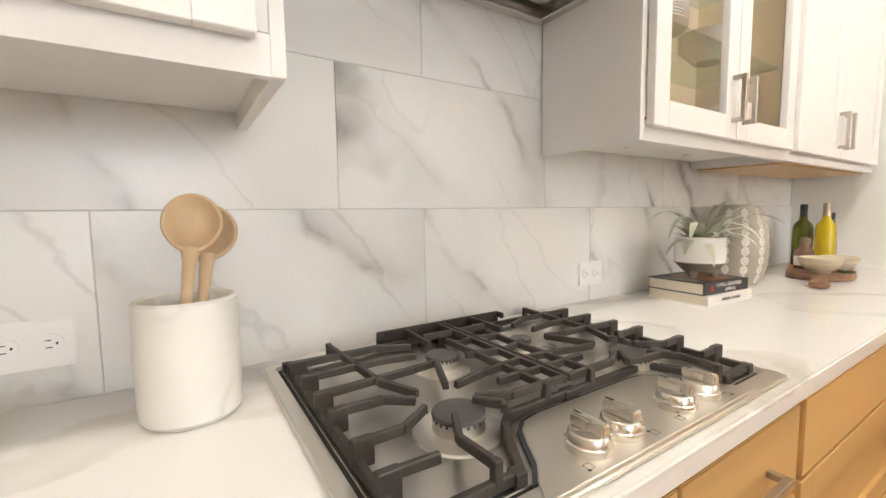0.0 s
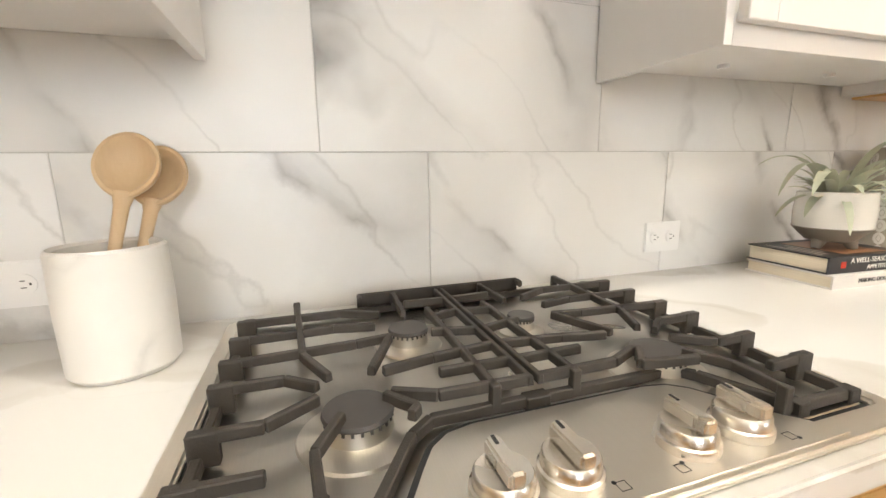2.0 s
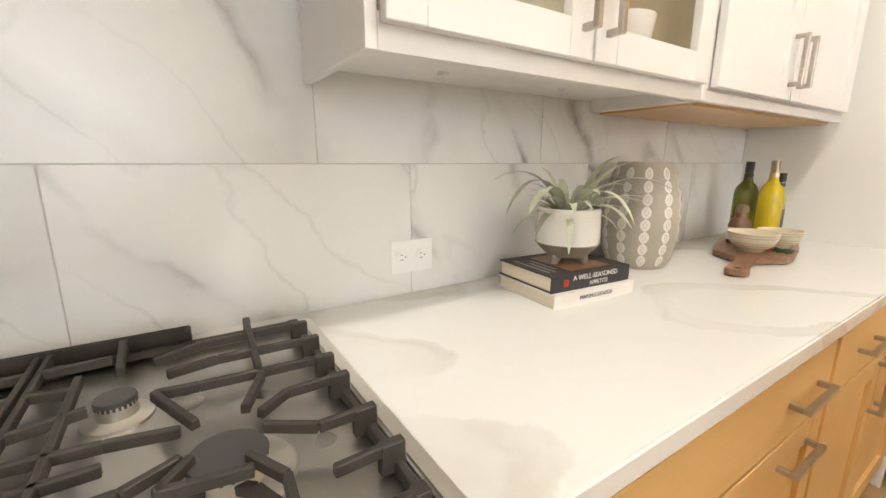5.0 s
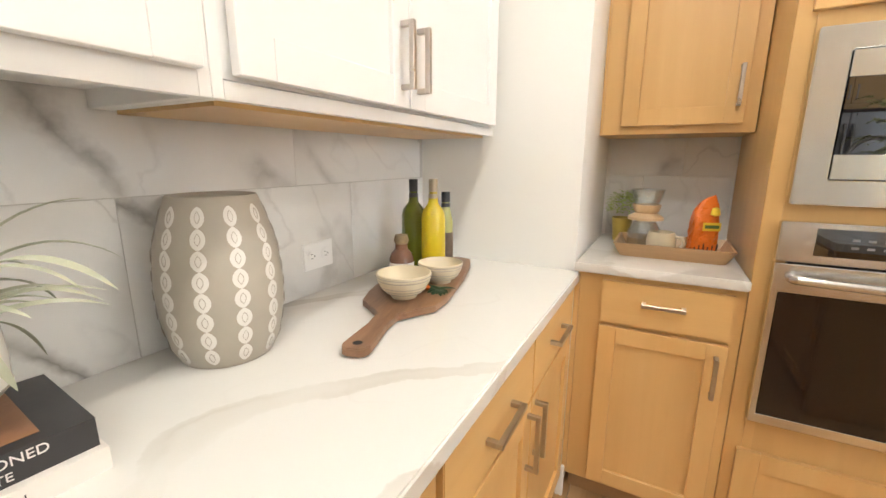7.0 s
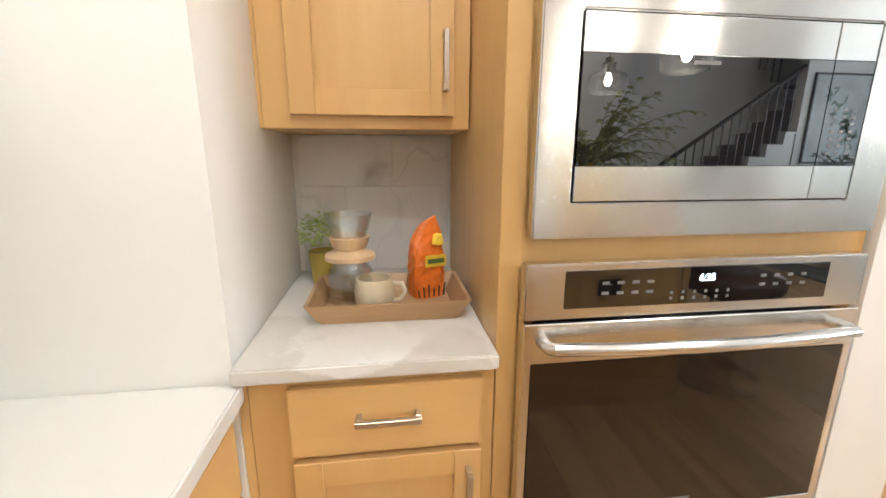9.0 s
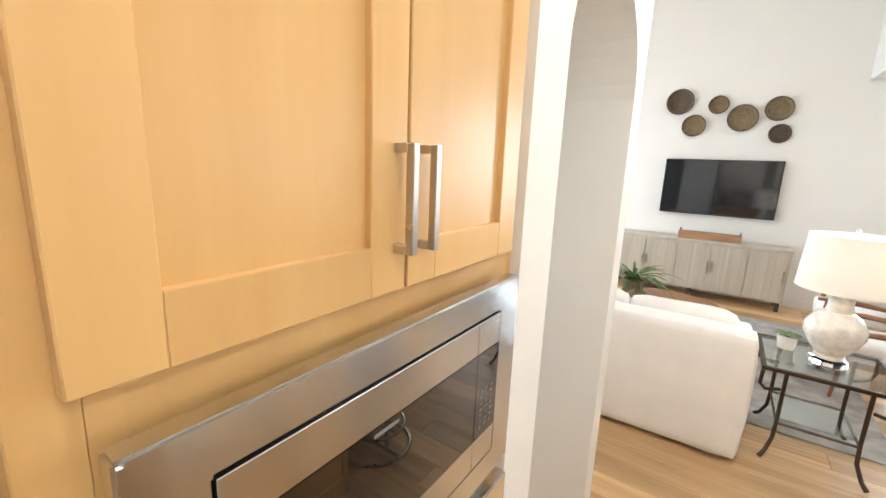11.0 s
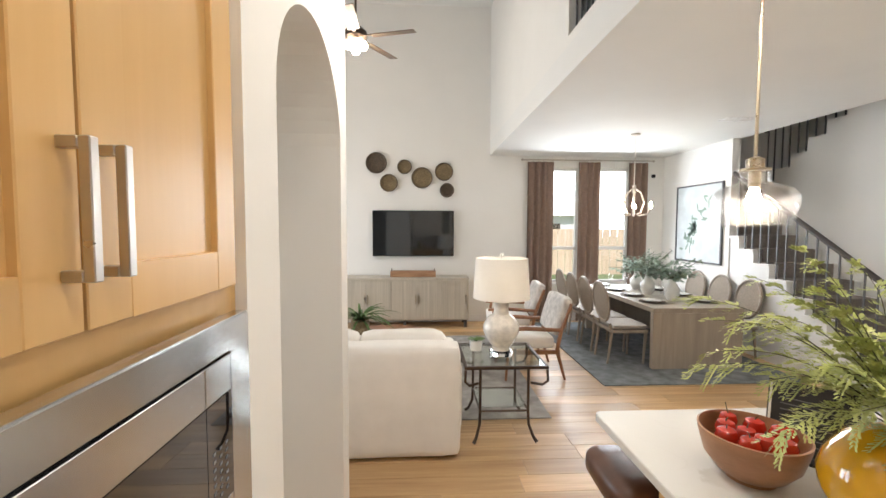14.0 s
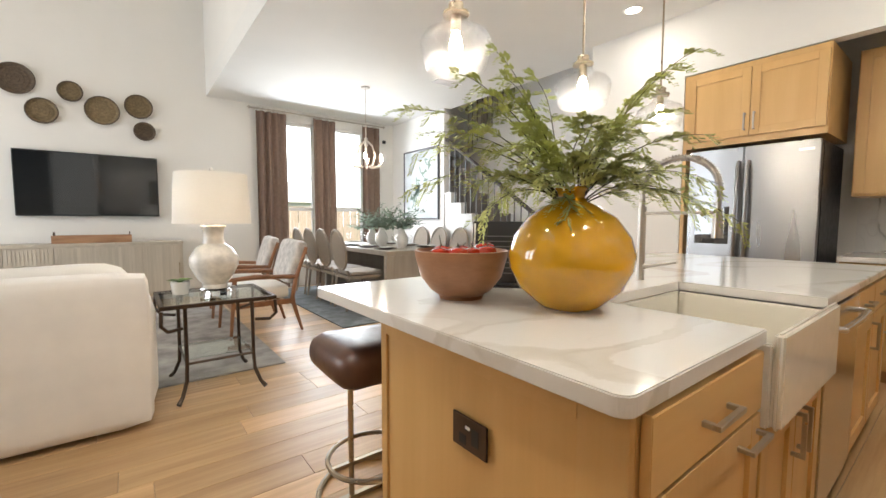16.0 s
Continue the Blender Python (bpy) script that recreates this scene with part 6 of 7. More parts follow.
# chandelier
cd = thing("chandelier", -0.64, -6.75, 1.95, 0, "pale curved-arm chandelier with lit candle bulbs", "chandelier")
part("stem", tube([(0, 0, 0.40), (0, 0, CEIL - 1.95 - 0.02)], 0.006, 6), "whitewood", cd)
part("canopy", lathe([(0, -0.03), (0.06, -0.02), (0.065, -0.001), (0, -0.001)], 20, (0, 0, CEIL - 1.95)), "whitewood", cd, smooth=True)
part("hub", lathe([(0, 0.28), (0.03, 0.30), (0.02, 0.36), (0.03, 0.40), (0, 0.42)], 16), "whitewood", cd, smooth=True)
for k in range(6):
    a = 2 * math.pi * k / 6
    pr = [(0.02, 0.36), (0.10, 0.30), (0.15, 0.16), (0.10, 0.02), (0.04, 0.0), (0.08, -0.02), (0.20, 0.0), (0.25, 0.08)]
    arm = part("arm", tube([(r * math.cos(a), r * math.sin(a), z) for r, z in pr], 0.011, 7), "whitewood", cd, smooth=True)
    part("bulb", lathe([(0, 0.08), (0.016, 0.09), (0.019, 0.12), (0.008, 0.16), (0, 0.165)], 12, (0.25 * math.cos(a), 0.25 * math.sin(a), 0)), "bulb", arm, "glowing candle bulb", smooth=True)
t = thing("ceiling_vent", -1.45, -5.9, CEIL - 0.008, 0, "white slotted ceiling air vent", "vent")
part("frame", boxes((-0.2, 0.2, -0.09, -0.07, 0, 0.007), (-0.2, 0.2, 0.07, 0.09, 0, 0.007), (-0.2, -0.18, -0.07, 0.07, 0, 0.007), (0.18, 0.2, -0.07, 0.07, 0, 0.007)), "plastic", t)
for k in range(6):
    part("slat", boxes((-0.18, 0.18, -0.066 + k * 0.023, -0.052 + k * 0.023, 0.001, 0.006)), "plastic", t)
t = thing("wall_sensor", -1.98, BACK + 0.002, 2.72, 0, "small dark wall sensor near the ceiling", "sensor")
part("casing", boxes((-0.03, 0.03, 0, 0.05, -0.03, 0.03)), "dark", t, "", 0.008)


# bar stools
def stool(x, y):
    t = thing("bar_stool", x, y, 0, 0, "brown leather bar stool on a metal loop base", "stool", "bar stools")
    part("seat", soft(-0.22, 0.22, -0.21, 0.21, 0.545, 0.70, 0.065, 0.03), "leather", t, "worn brown leather seat", smooth=True)
    for s in (-1, 1):
        part("post", tube([(s * 0.10, -0.02, 0.57), (s * 0.10, -0.02, 0.02)], 0.012, 8), "pendant_stem", t, smooth=True)
    part("foot_ring", tube([(0.19 * math.cos(a), 0.19 * math.sin(a) - 0.02, 0.16) for a in [2 * math.pi * k / 28 for k in range(28)]], 0.011, 7, closed=True), "pendant_stem", t, smooth=True)
    part("base_ring", tube([(0.23 * math.cos(a), 0.23 * math.sin(a) - 0.02, 0.013) for a in [2 * math.pi * k / 32 for k in range(32)]], 0.012, 7, closed=True), "pendant_stem", t, smooth=True)
    part("cross_bar", boxes((-0.23, 0.23, -0.032, -0.008, 0.002, 0.022), (-0.19, 0.19, -0.03, -0.01, 0.152, 0.168)), "pendant_stem", t)


for x in (1.33, 0.55, -0.23):
    stool(x, -2.83)


# things on the cooking worktop
def ring_point(profile, a, z):
    for (r0, z0), (r1, z1) in zip(profile, profile[1:]):
        if z0 <= z <= z1 and z1 > z0:
            r = r0 + (r1 - r0) * (z - z0) / (z1 - z0)
            return Vector((r * math.cos(a), r * math.sin(a), z))
    return Vector((profile[-1][0], 0, z))


cr = tagged(part("utensil_crock", lathe([(0, 0), (0.061, 0), (0.068, 0.008), (0.0695, 0.09), (0.068, 0.174), (0.064, 0.178), (0.059, 0.174), (0.059, 0.02), (0, 0.02)], 56), "marble", None, smooth=True), "white honed marble utensil crock", "crock")
cr.matrix_basis = pose(-0.113, -0.166, CT)


def spoon(x, y, lean, turn, roll, length):
    """A flat egg-shaped head with a shallow hollow, on a shaft that flares into it."""
    t = thing("wooden_spoon", x, y, CT + 0.025, turn, "pale beech wooden spoon standing in the crock", "spoon", "wooden spoons")
    m = pose(0, 0, 0, -lean, roll)
    shaft = tube([(0, 0, 0), (0, 0, length * 0.55), (0, 0, length * 0.70), (0, 0, length * 0.765)], [0.0075, 0.0085, 0.010, 0.015], 14)
    for v in shaft.verts:
        v.co.y *= 0.8
    part("shaft", turned(shaft, m), "beech", t, smooth=True)
    bowl = bmesh.new()
    segs = 36
    # radius of the ring, depth of the ring: back first, then over the rim into the hollow
    profile = [(0.0, 0.017), (0.35, 0.0165), (0.65, 0.0135), (0.86, 0.008), (0.97, 0.001), (1.0, -0.005), (0.96, -0.0085), (0.87, -0.0085), (0.80, -0.005), (0.66, 0.003), (0.4, 0.0085), (0.0, 0.0105)]
    rings = []
    for r, d in profile:
        ring = []
        for k in range(segs):
            a = 2 * math.pi * k / segs
            egg = 1.0 - 0.16 * max(0.0, -math.sin(a)) ** 2
            ring.append(bowl.verts.new((0.0435 * r * egg * math.cos(a), d, length * 0.90 + 0.052 * r * math.sin(a))))
        rings.append(ring)
    for a, b in zip(rings, rings[1:]):
        for k in range(segs):
            j = (k + 1) % segs
            bowl.faces.new((a[k], a[j], b[j], b[k]))
    bmesh.ops.remove_doubles(bowl, verts=bowl.verts, dist=0.0004)
    bmesh.ops.recalc_face_normals(bowl, faces=bowl.faces)
    part("bowl", turned(bowl, m), "beech", t, "shallow hollowed spoon head", smooth=True)


spoon(-0.132, -0.208, 22, -2, 7, 0.312)
spoon(-0.112, -0.180, 25, -2, 8.5, 0.300)


tr = thing("round_board", -0.458, -0.195, CT, 0, "thick round wooden board lying on the worktop", "board")
part("disc", lathe([(0, 0), (0.118, 0), (0.125, 0.006), (0.126, 0.03), (0.120, 0.036), (0, 0.036)], 48), "beech", tr, smooth=True)


def book(name, x, y, z, w, d, h, rz, cover, label, lines):
    t = thing(name, x, y, z, rz, label, "book")
    part("page_block", boxes((0.004, w - 0.002, 0.006, d - 0.004, 0.003, h - 0.003)), "page", t)
    part("back_cover", boxes((0, w, 0, d, 0, 0.003)), cover, t)
    part("front_cover", boxes((0, w, 0, d, h - 0.003, h)), cover, t)
    part("spine", boxes((0, w, 0, 0.004, 0.0031, h - 0.0031)), cover, t)
    for text, size, dx, dz in lines:
        words("title", text, size, pose(w / 2 + dx, -0.0006, h / 2 + dz, 90), "print_white" if cover == "bookblack" else "bookblack", t)
    return t


book("cookbook", 1.222, -0.276, CT, 0.258, 0.20, 0.030, -4, "bookwhite", "white hardback cookbook lying under another book", [("MAKING DOUGH", 0.0135, 0.0, 0)])
b = book("cookbook", 1.226, -0.262, CT + 0.0305, 0.25, 0.19, 0.038, -4.5, "bookblack", "black hardback cookbook with a titled spine", [("A WELL-SEASONED", 0.0165, 0.01, 0.008), ("APPETITE", 0.0145, 0.02, -0.009)])
part("cover_photo", boxes((0.075, 0.205, 0.02, 0.165, 0.0382, 0.0386)), "bowlwood", b)
for k, (u, v) in enumerate(((0.03, 0.16), (0.03, 0.12), (0.05, 0.14))):
    part("cover_print", boxes((0.018 + k * 0.018, 0.0235 + k * 0.018, u, v, 0.0382, 0.0386)), "taupe", b)
part("spine_device", boxes((0.035, 0.05, -0.0008, -0.0002, 0.012, 0.027)), "tomato", b)
PZ = CT + 0.0690
pt = thing("footed_planter", 1.362, -0.180, PZ, 0, "white glazed footed planter standing on books", "planter")
part("bowl", lathe([(0, 0.02), (0.045, 0.022), (0.066, 0.042), (0.075, 0.052), (0.077, 0.085), (0.074, 0.135), (0.069, 0.137), (0.068, 0.11), (0, 0.11)], 48), "ceramic", pt, smooth=True)
part("base_band", lathe([(0, 0.0185), (0.047, 0.0195), (0.068, 0.041), (0.0765, 0.051), (0.0755, 0.0525), (0.06, 0.05), (0, 0.03)], 48), "stoneware", pt, "bare grey stoneware base", smooth=True)
for k in range(3):
    a = radians(120 * k - 60)
    part("foot", tube([(0.035 * math.cos(a), 0.035 * math.sin(a), 0.026), (0.045 * math.cos(a), 0.045 * math.sin(a), 0.0)], [0.018, 0.009], 10), "stoneware", pt, smooth=True)
rng = random.Random(21)
ap = thing("air_plant", 1.362, -0.180, PZ + 0.11, 0, "silvery curling air plant in a white planter", "plant")
for k in range(44):
    a = k * 2.399 + rng.uniform(-0.2, 0.2)
    tall = k < 18
    e = rng.uniform(2.2, 5.0) if tall else rng.uniform(0.8, 2.2)
    wall_side = math.sin(a) > 0.3
    bm = bmesh.new()
    L = (rng.uniform(0.17, 0.27) if tall else rng.uniform(0.12, 0.185)) * (0.66 if wall_side else 1)
    leafblade(bm, (0.022 * math.cos(a), 0.022 * math.sin(a), 0), (math.cos(a), math.sin(a) * (0.5 if wall_side else 1), e), L, rng.uniform(0.0075, 0.0125), rng.uniform(1.6, 3.6) if tall else rng.uniform(1.2, 3.0), 14)
    part("leaf", bm, "silver_leaf", ap, smooth=True)

VP = [(0.082, 0.0), (0.097, 0.03), (0.109, 0.09), (0.111, 0.15), (0.105, 0.22), (0.086, 0.285), (0.078, 0.308)]
pv = thing("patterned_vase", 1.758, -0.122, CT, 0, "taupe ceramic vase with white diamond chains", "vase")
part("body", lathe([(0, 0)] + VP + [(0.075, 0.313), (0.07, 0.308), (0.075, 0.28), (0, 0.25)], 56), "taupe", pv, smooth=True)
for c in range(11):
    a0 = 2 * math.pi * c / 11 - 1.3
    for r in range(8):
        zc = 0.028 + r * 0.036
        mot = bmesh.new()
        pts = []
        for k in range(16):
            u = 2 * math.pi * k / 16
            da = 0.125 * math.copysign(abs(math.cos(u)) ** 1.3, math.cos(u))
            p = ring_point(VP, a0 + da, max(0.001, min(0.307, zc + 0.018 * math.sin(u))))
            pts.append(mot.verts.new((p.x * 1.006, p.y * 1.006, p.z)))
        p = ring_point(VP, a0, zc)
        cv = mot.verts.new((p.x * 1.008, p.y * 1.008, p.z))
        for k in range(16):
            mot.faces.new((pts[k], pts[(k + 1) % 16], cv))
        part("diamond", mot, "ceramic", pv)
mot = bmesh.new()
for c in range(11):
    a0 = 2 * math.pi * c / 11 - 1.3
    for r in range(8):
        zc = 0.028 + r * 0.036
        for s in (-1, 1):
            pts = []
            for k in range(7):
                u = -1 + 2 * k / 6
                p = ring_point(VP, a0 + s * 0.045 * (1 - u * u), max(0.001, min(0.307, zc + 0.010 * u)))
                p.x, p.y = p.x * 1.014, p.y * 1.014
                pts.append(p)
            tube(pts, 0.00055, 4, mot)
tagged(part("motif_lines", mot, "taupe", pv), kind="stuff")

# serving board, bowls, bottles
out = []
for u, w in ((0.0, 0.014), (0.006, 0.024), (0.02, 0.03), (0.05, 0.028), (0.12, 0.022), (0.18, 0.026), (0.215, 0.06), (0.25, 0.098), (0.32, 0.112), (0.5, 0.118), (0.66, 0.112), (0.72, 0.10), (0.735, 0.07)):
    out.append((u * 1.08, w))
bd = thing("serving_board", 1.842, -0.368, CT, 15, "dark acacia paddle serving board", "board")
part("paddle", prism([(u, -w) for u, w in out] + [(u, w) for u, w in out[::-1]], 0.004, 0.022), "acacia", bd, "", 0.002)
for u, w in ((0.25, 0.05), (0.25, -0.05), (0.62, 0.06), (0.62, -0.06)):
    part("foot", lathe([(0, 0), (0.008, 0), (0.008, 0.0039), (0, 0.0039)], 12, (u, w, 0)), "dark", bd)
part("hole", lathe([(0.0, 0.0222), (0.010, 0.0222)], 16, (0.028, 0, 0)), "dark", bd)
BZ = CT + 0.0225
RB = [(0, 0), (0.03, 0), (0.032, 0.006), (0.052, 0.022), (0.062, 0.04), (0.066, 0.06), (0.063, 0.061), (0.058, 0.042), (0.046, 0.024), (0.026, 0.01), (0, 0.01)]


def ribbed(x, y, s):
    t = thing("ribbed_bowl", x, y, BZ, 0, "small cream ribbed stoneware bowl on the board", "bowl", "ribbed bowls")
    part("bowl", lathe([(r * s, z * s) for r, z in RB], 40), "cream", t, smooth=True)
    for k in range(6):
        z = 0.015 + 0.008 * k
        r = 0.044 + 0.022 * (k / 5) ** 0.6
        part("rib", tube([(r * s * math.cos(2 * math.pi * j / 40), r * s * math.sin(2 * math.pi * j / 40), z * s) for j in range(40)], 0.0012, 5, closed=True), "taupe", t)


ribbed(2.150, -0.285, 1.1)
ribbed(2.315, -0.305, 1.0)


def bottle(x, y, z, h, r, oil, cap, label, tag=None):
    t = thing("oil_bottle", x, y, z, 0, label, "bottle", "oil bottles")
    nk = 0.013
    part("glass", lathe([(0, 0), (r, 0.0), (r * 1.02, 0.006), (r, h * 0.60), (r * 0.86, h * 0.67), (nk * 1.3, h * 0.745), (nk, h * 0.85), (nk, h * 0.9), (0, h * 0.9)], 28), oil, t, smooth=True)
    part("cap", lathe([(0, h * 0.865), (nk * 1.12, h * 0.865), (nk * 1.12, h), (0, h)], 20), cap, t, smooth=True)
    part("neck_band", lathe([(nk * 1.05, h * 0.80), (nk * 1.18, h * 0.80), (nk * 1.16, h * 0.85), (nk * 1.05, h * 0.85)], 20), "pendant_stem" if cap != "black" else "black", t)
    if tag:
        pts0 = [(r * 1.03 * math.cos(a), r * 1.03 * math.sin(a)) for a in [radians(-200 + 140 * k / 12) for k in range(13)]]
        bm = bmesh.new()
        lo = [bm.verts.new((p[0], p[1], h * 0.12)) for p in pts0]
        hi = [bm.verts.new((p[0], p[1], h * 0.46)) for p in pts0]
        for k in range(12):
            bm.faces.new((lo[k], lo[k + 1], hi[k + 1], hi[k]))
        part("paper_label", bm, tag, t)
    return t


bottle(2.435, -0.138, BZ, 0.292, 0.040, "oil_green", "black", "green glass bottle with a black cap")
bottle(2.405, -0.230, BZ, 0.296, 0.038, "oil_yellow", "pendant_stem", "bottle of bright yellow oil with gold cap")
bottle(2.503, -0.222, BZ, 0.25, 0.025, "oil_pale", "black", "slim bottle with a dark label and black cap", "basket_dark")
t = thing("spice_jar", 2.275, -0.195, BZ, 0, "squat brown jar with a white label and cork", "jar")
part("jar", lathe([(0, 0), (0.034, 0), (0.036, 0.006), (0.036, 0.068), (0.030, 0.084), (0.019, 0.096), (0.018, 0.112), (0, 0.112)], 32), "spice", t, smooth=True)
part("stopper", lathe([(0, 0.112), (0.019, 0.112), (0.022, 0.122), (0.018, 0.138), (0, 0.142)], 24), "basket", t, smooth=True)
part("paper_label", lathe([(0.0366, 0.014), (0.0366, 0.058)], 32), "print_white", t)
bm = bmesh.new()
for k in range(16):
    a = rng.uniform(0, 6.28)
    leafblade(bm, (2.235, -0.345, BZ + 0.004), (math.cos(a), math.sin(a) * 0.6, 0.35), rng.uniform(0.03, 0.05), 0.009, 0.8, 4)
tagged(part("herb_sprig", bm, "darkleaf"), "dark green herb sprig lying on the board", "herb")
fl = tagged(part("orange_flower", lathe([(0, 0), (0.009, 0.002), (0.012, 0.008), (0.006, 0.013), (0, 0.012)], 12), "orange", None, smooth=True), "small orange flower beside the herbs", "flower")
fl.matrix_basis = pose(2.215, -0.315, BZ + 0.005)

# coffee alcove
ty = thing("wooden_tray", 2.997, -0.907, CT2, 0, "shallow flared wooden tray in the alcove", "tray")
part("tray_floor", boxes((-0.094, 0.094, -0.155, 0.155, 0.0, 0.01)), "tray", ty)
for sx, sy, n in ((1, 0, 1), (-1, 0, 1), (0, 1, 1), (0, -1, 1)):
    bm = bmesh.new()
    if sx:
        p = [(sx * 0.094, -0.155, 0), (sx * 0.094, 0.155, 0), (sx * 0.118, 0.180, 0.05), (sx * 0.118, -0.180, 0.05)]
        off = Vector((sx * 0.009, 0, 0.0))
    else:
        p = [(-0.094, sy * 0.155, 0), (0.094, sy * 0.155, 0), (0.118, sy * 0.180, 0.05), (-0.118, sy * 0.180, 0.05)]
        off = Vector((0, sy * 0.009, 0.0))
    a = [bm.verts.new(q) for q in p]
    b = [bm.verts.new(Vector(q) + off) for q in p]
    for f in (a, b[::-1]):
        bm.faces.new(f)
    for k in range(4):
        bm.faces.new((a[k], b[k], b[(k + 1) % 4], a[(k + 1) % 4]))
    bmesh.ops.recalc_face_normals(bm, faces=bm.faces)
    part("side", bm, "tray", ty)
TZ2 = CT2 + 0.0105
cf = thing("pour_over_carafe", 3.020, -0.812, TZ2, 0, "glass pour-over carafe with a wooden collar", "carafe")
part("glass", lathe([(0, 0.0), (0.055, 0.0), (0.062, 0.02), (0.058, 0.07), (0.03, 0.12), (0.028, 0.14), (0.05, 0.19), (0.058, 0.225), (0.056, 0.225), (0.026, 0.14), (0.028, 0.12), (0.055, 0.07), (0.058, 0.02), (0, 0.003)], 36), "carafe", cf, smooth=True)
part("collar", lathe([(0.029, 0.118), (0.062, 0.112), (0.062, 0.122), (0.036, 0.138), (0.044, 0.145), (0.05, 0.168), (0.045, 0.17), (0.03, 0.14)], 36), "beech", cf, "turned wooden collar", smooth=True)
mg = thing("stoneware_mug", 2.958, -0.872, TZ2, 0, "speckled cream stoneware mug", "mug")
part("cup", lathe([(0, 0), (0.034, 0.0), (0.046, 0.015), (0.049, 0.045), (0.043, 0.078), (0.040, 0.078), (0.045, 0.045), (0.04, 0.012), (0, 0.01)], 36), "cream", mg, smooth=True)
part("handle", tube([(0, -0.043, 0.062), (0, -0.066, 0.06), (0, -0.074, 0.04), (0, -0.062, 0.02), (0, -0.044, 0.018)], 0.006, 8), "cream", mg, smooth=True)


def coffee_bag(x, y, z, rz):
    t = thing("coffee_bag", x, y, z, rz, "orange foil coffee bag with a yellow label", "bag")
    bm = bmesh.new()
    rows = []
    n = 20
    crease = random.Random(8)
    for i in range(15):
        zz = 0.205 * i / 14
        w = 0.041 + 0.004 * math.sin(zz * 22) - 0.022 * max(0, (zz - 0.15) / 0.055) ** 1.6
        d = 0.033 - 0.029 * max(0, (zz - 0.10) / 0.105) ** 1.2
        lean = 0.012 * max(0, (zz - 0.14) / 0.065)
        ring = []
        for k in range(n):
            a = 2 * math.pi * k / n
            cx = math.copysign(abs(math.cos(a)) ** 0.5, math.cos(a))
            cy = math.copysign(abs(math.sin(a)) ** 0.5, math.sin(a))
            jag = crease.uniform(-0.0028, 0.0028) if 0 < i < 14 else 0
            ring.append(bm.verts.new((w * cx + jag + lean, d * cy + (crease.uniform(-0.0035, 0.0035) if i < 12 else 0), zz + (0.006 * cx if i == 14 else 0))))
        rows.append(ring)
    for a, b in zip(rows, rows[1:]):
        for k in range(n):
            bm.faces.new((a[k], a[(k + 1) % n], b[(k + 1) % n], b[k]))
    bm.faces.new(rows[0][::-1])
    bm.faces.new(rows[-1])
    bmesh.ops.recalc_face_normals(bm, faces=bm.faces)
    part("foil", bm, "foil", t)
    part("paper_label", boxes((-0.018, 0.04, -0.0395, -0.0375, 0.085, 0.115)), "yellow", t)
    part("label_print", boxes((-0.012, 0.034, -0.0405, -0.0397, 0.094, 0.106)), "leaf", t)
    part("logo_shape", lathe([(0, 0.135), (0.016, 0.142), (0.012, 0.165), (0, 0.17)], 12, (0.022, -0.026, 0)), "yellow", t)
    for k in range(6):
        part("stripe", turned(boxes((-0.0018, 0.0018, -0.0385, -0.0365, 0, 0.022 + 0.006 * (k % 3))), pose(-0.034 + k * 0.0135, 0, 0.004, 0, -8 + 3 * k)), "dark", t)


coffee_bag(3.045, -1.005, TZ2, -72)
hp = thing("herb_pot", 3.215, -0.715, CT2, 0, "bushy light green herb in a mustard pot", "plant")
part("pot", lathe([(0, 0), (0.032, 0), (0.042, 0.10), (0.038, 0.10), (0.034, 0.09), (0, 0.09)], 28), "mustard", hp, smooth=True)
bm = bmesh.new()
for k in range(620):
    a, e = rng.uniform(0, 6.28), math.acos(rng.uniform(-0.4, 1))
    r = 0.066 * rng.uniform(0.6, 1.08)
    p = Vector((r * math.sin(e) * math.cos(a), r * math.sin(e) * math.sin(a), 0.148 + r * math.cos(e)))
    leafblade(bm, p, (math.cos(a), math.sin(a), rng.uniform(-0.2, 1)), 0.014, 0.0045, 0.5, 2)
part("foliage", bm, "lightleaf", hp, "small light green leaves")

# things on the island
av = thing("amber_vase", 1.050, -2.064, CT, 0, "glossy round amber ceramic vase", "vase")
AP = [(0.0, 0.0), (0.085, 0.0), (0.10, 0.012), (0.155, 0.065), (0.185, 0.13), (0.190, 0.175), (0.175, 0.235), (0.135, 0.295), (0.085, 0.332), (0.050, 0.348), (0.040, 0.362), (0.041, 0.38), (0.050, 0.392), (0.046, 0.396), (0.036, 0.382), (0.034, 0.36), (0, 0.34)]
part("body", lathe([(r, z * 0.935) for r, z in AP], 64), "amber", av, smooth=True)


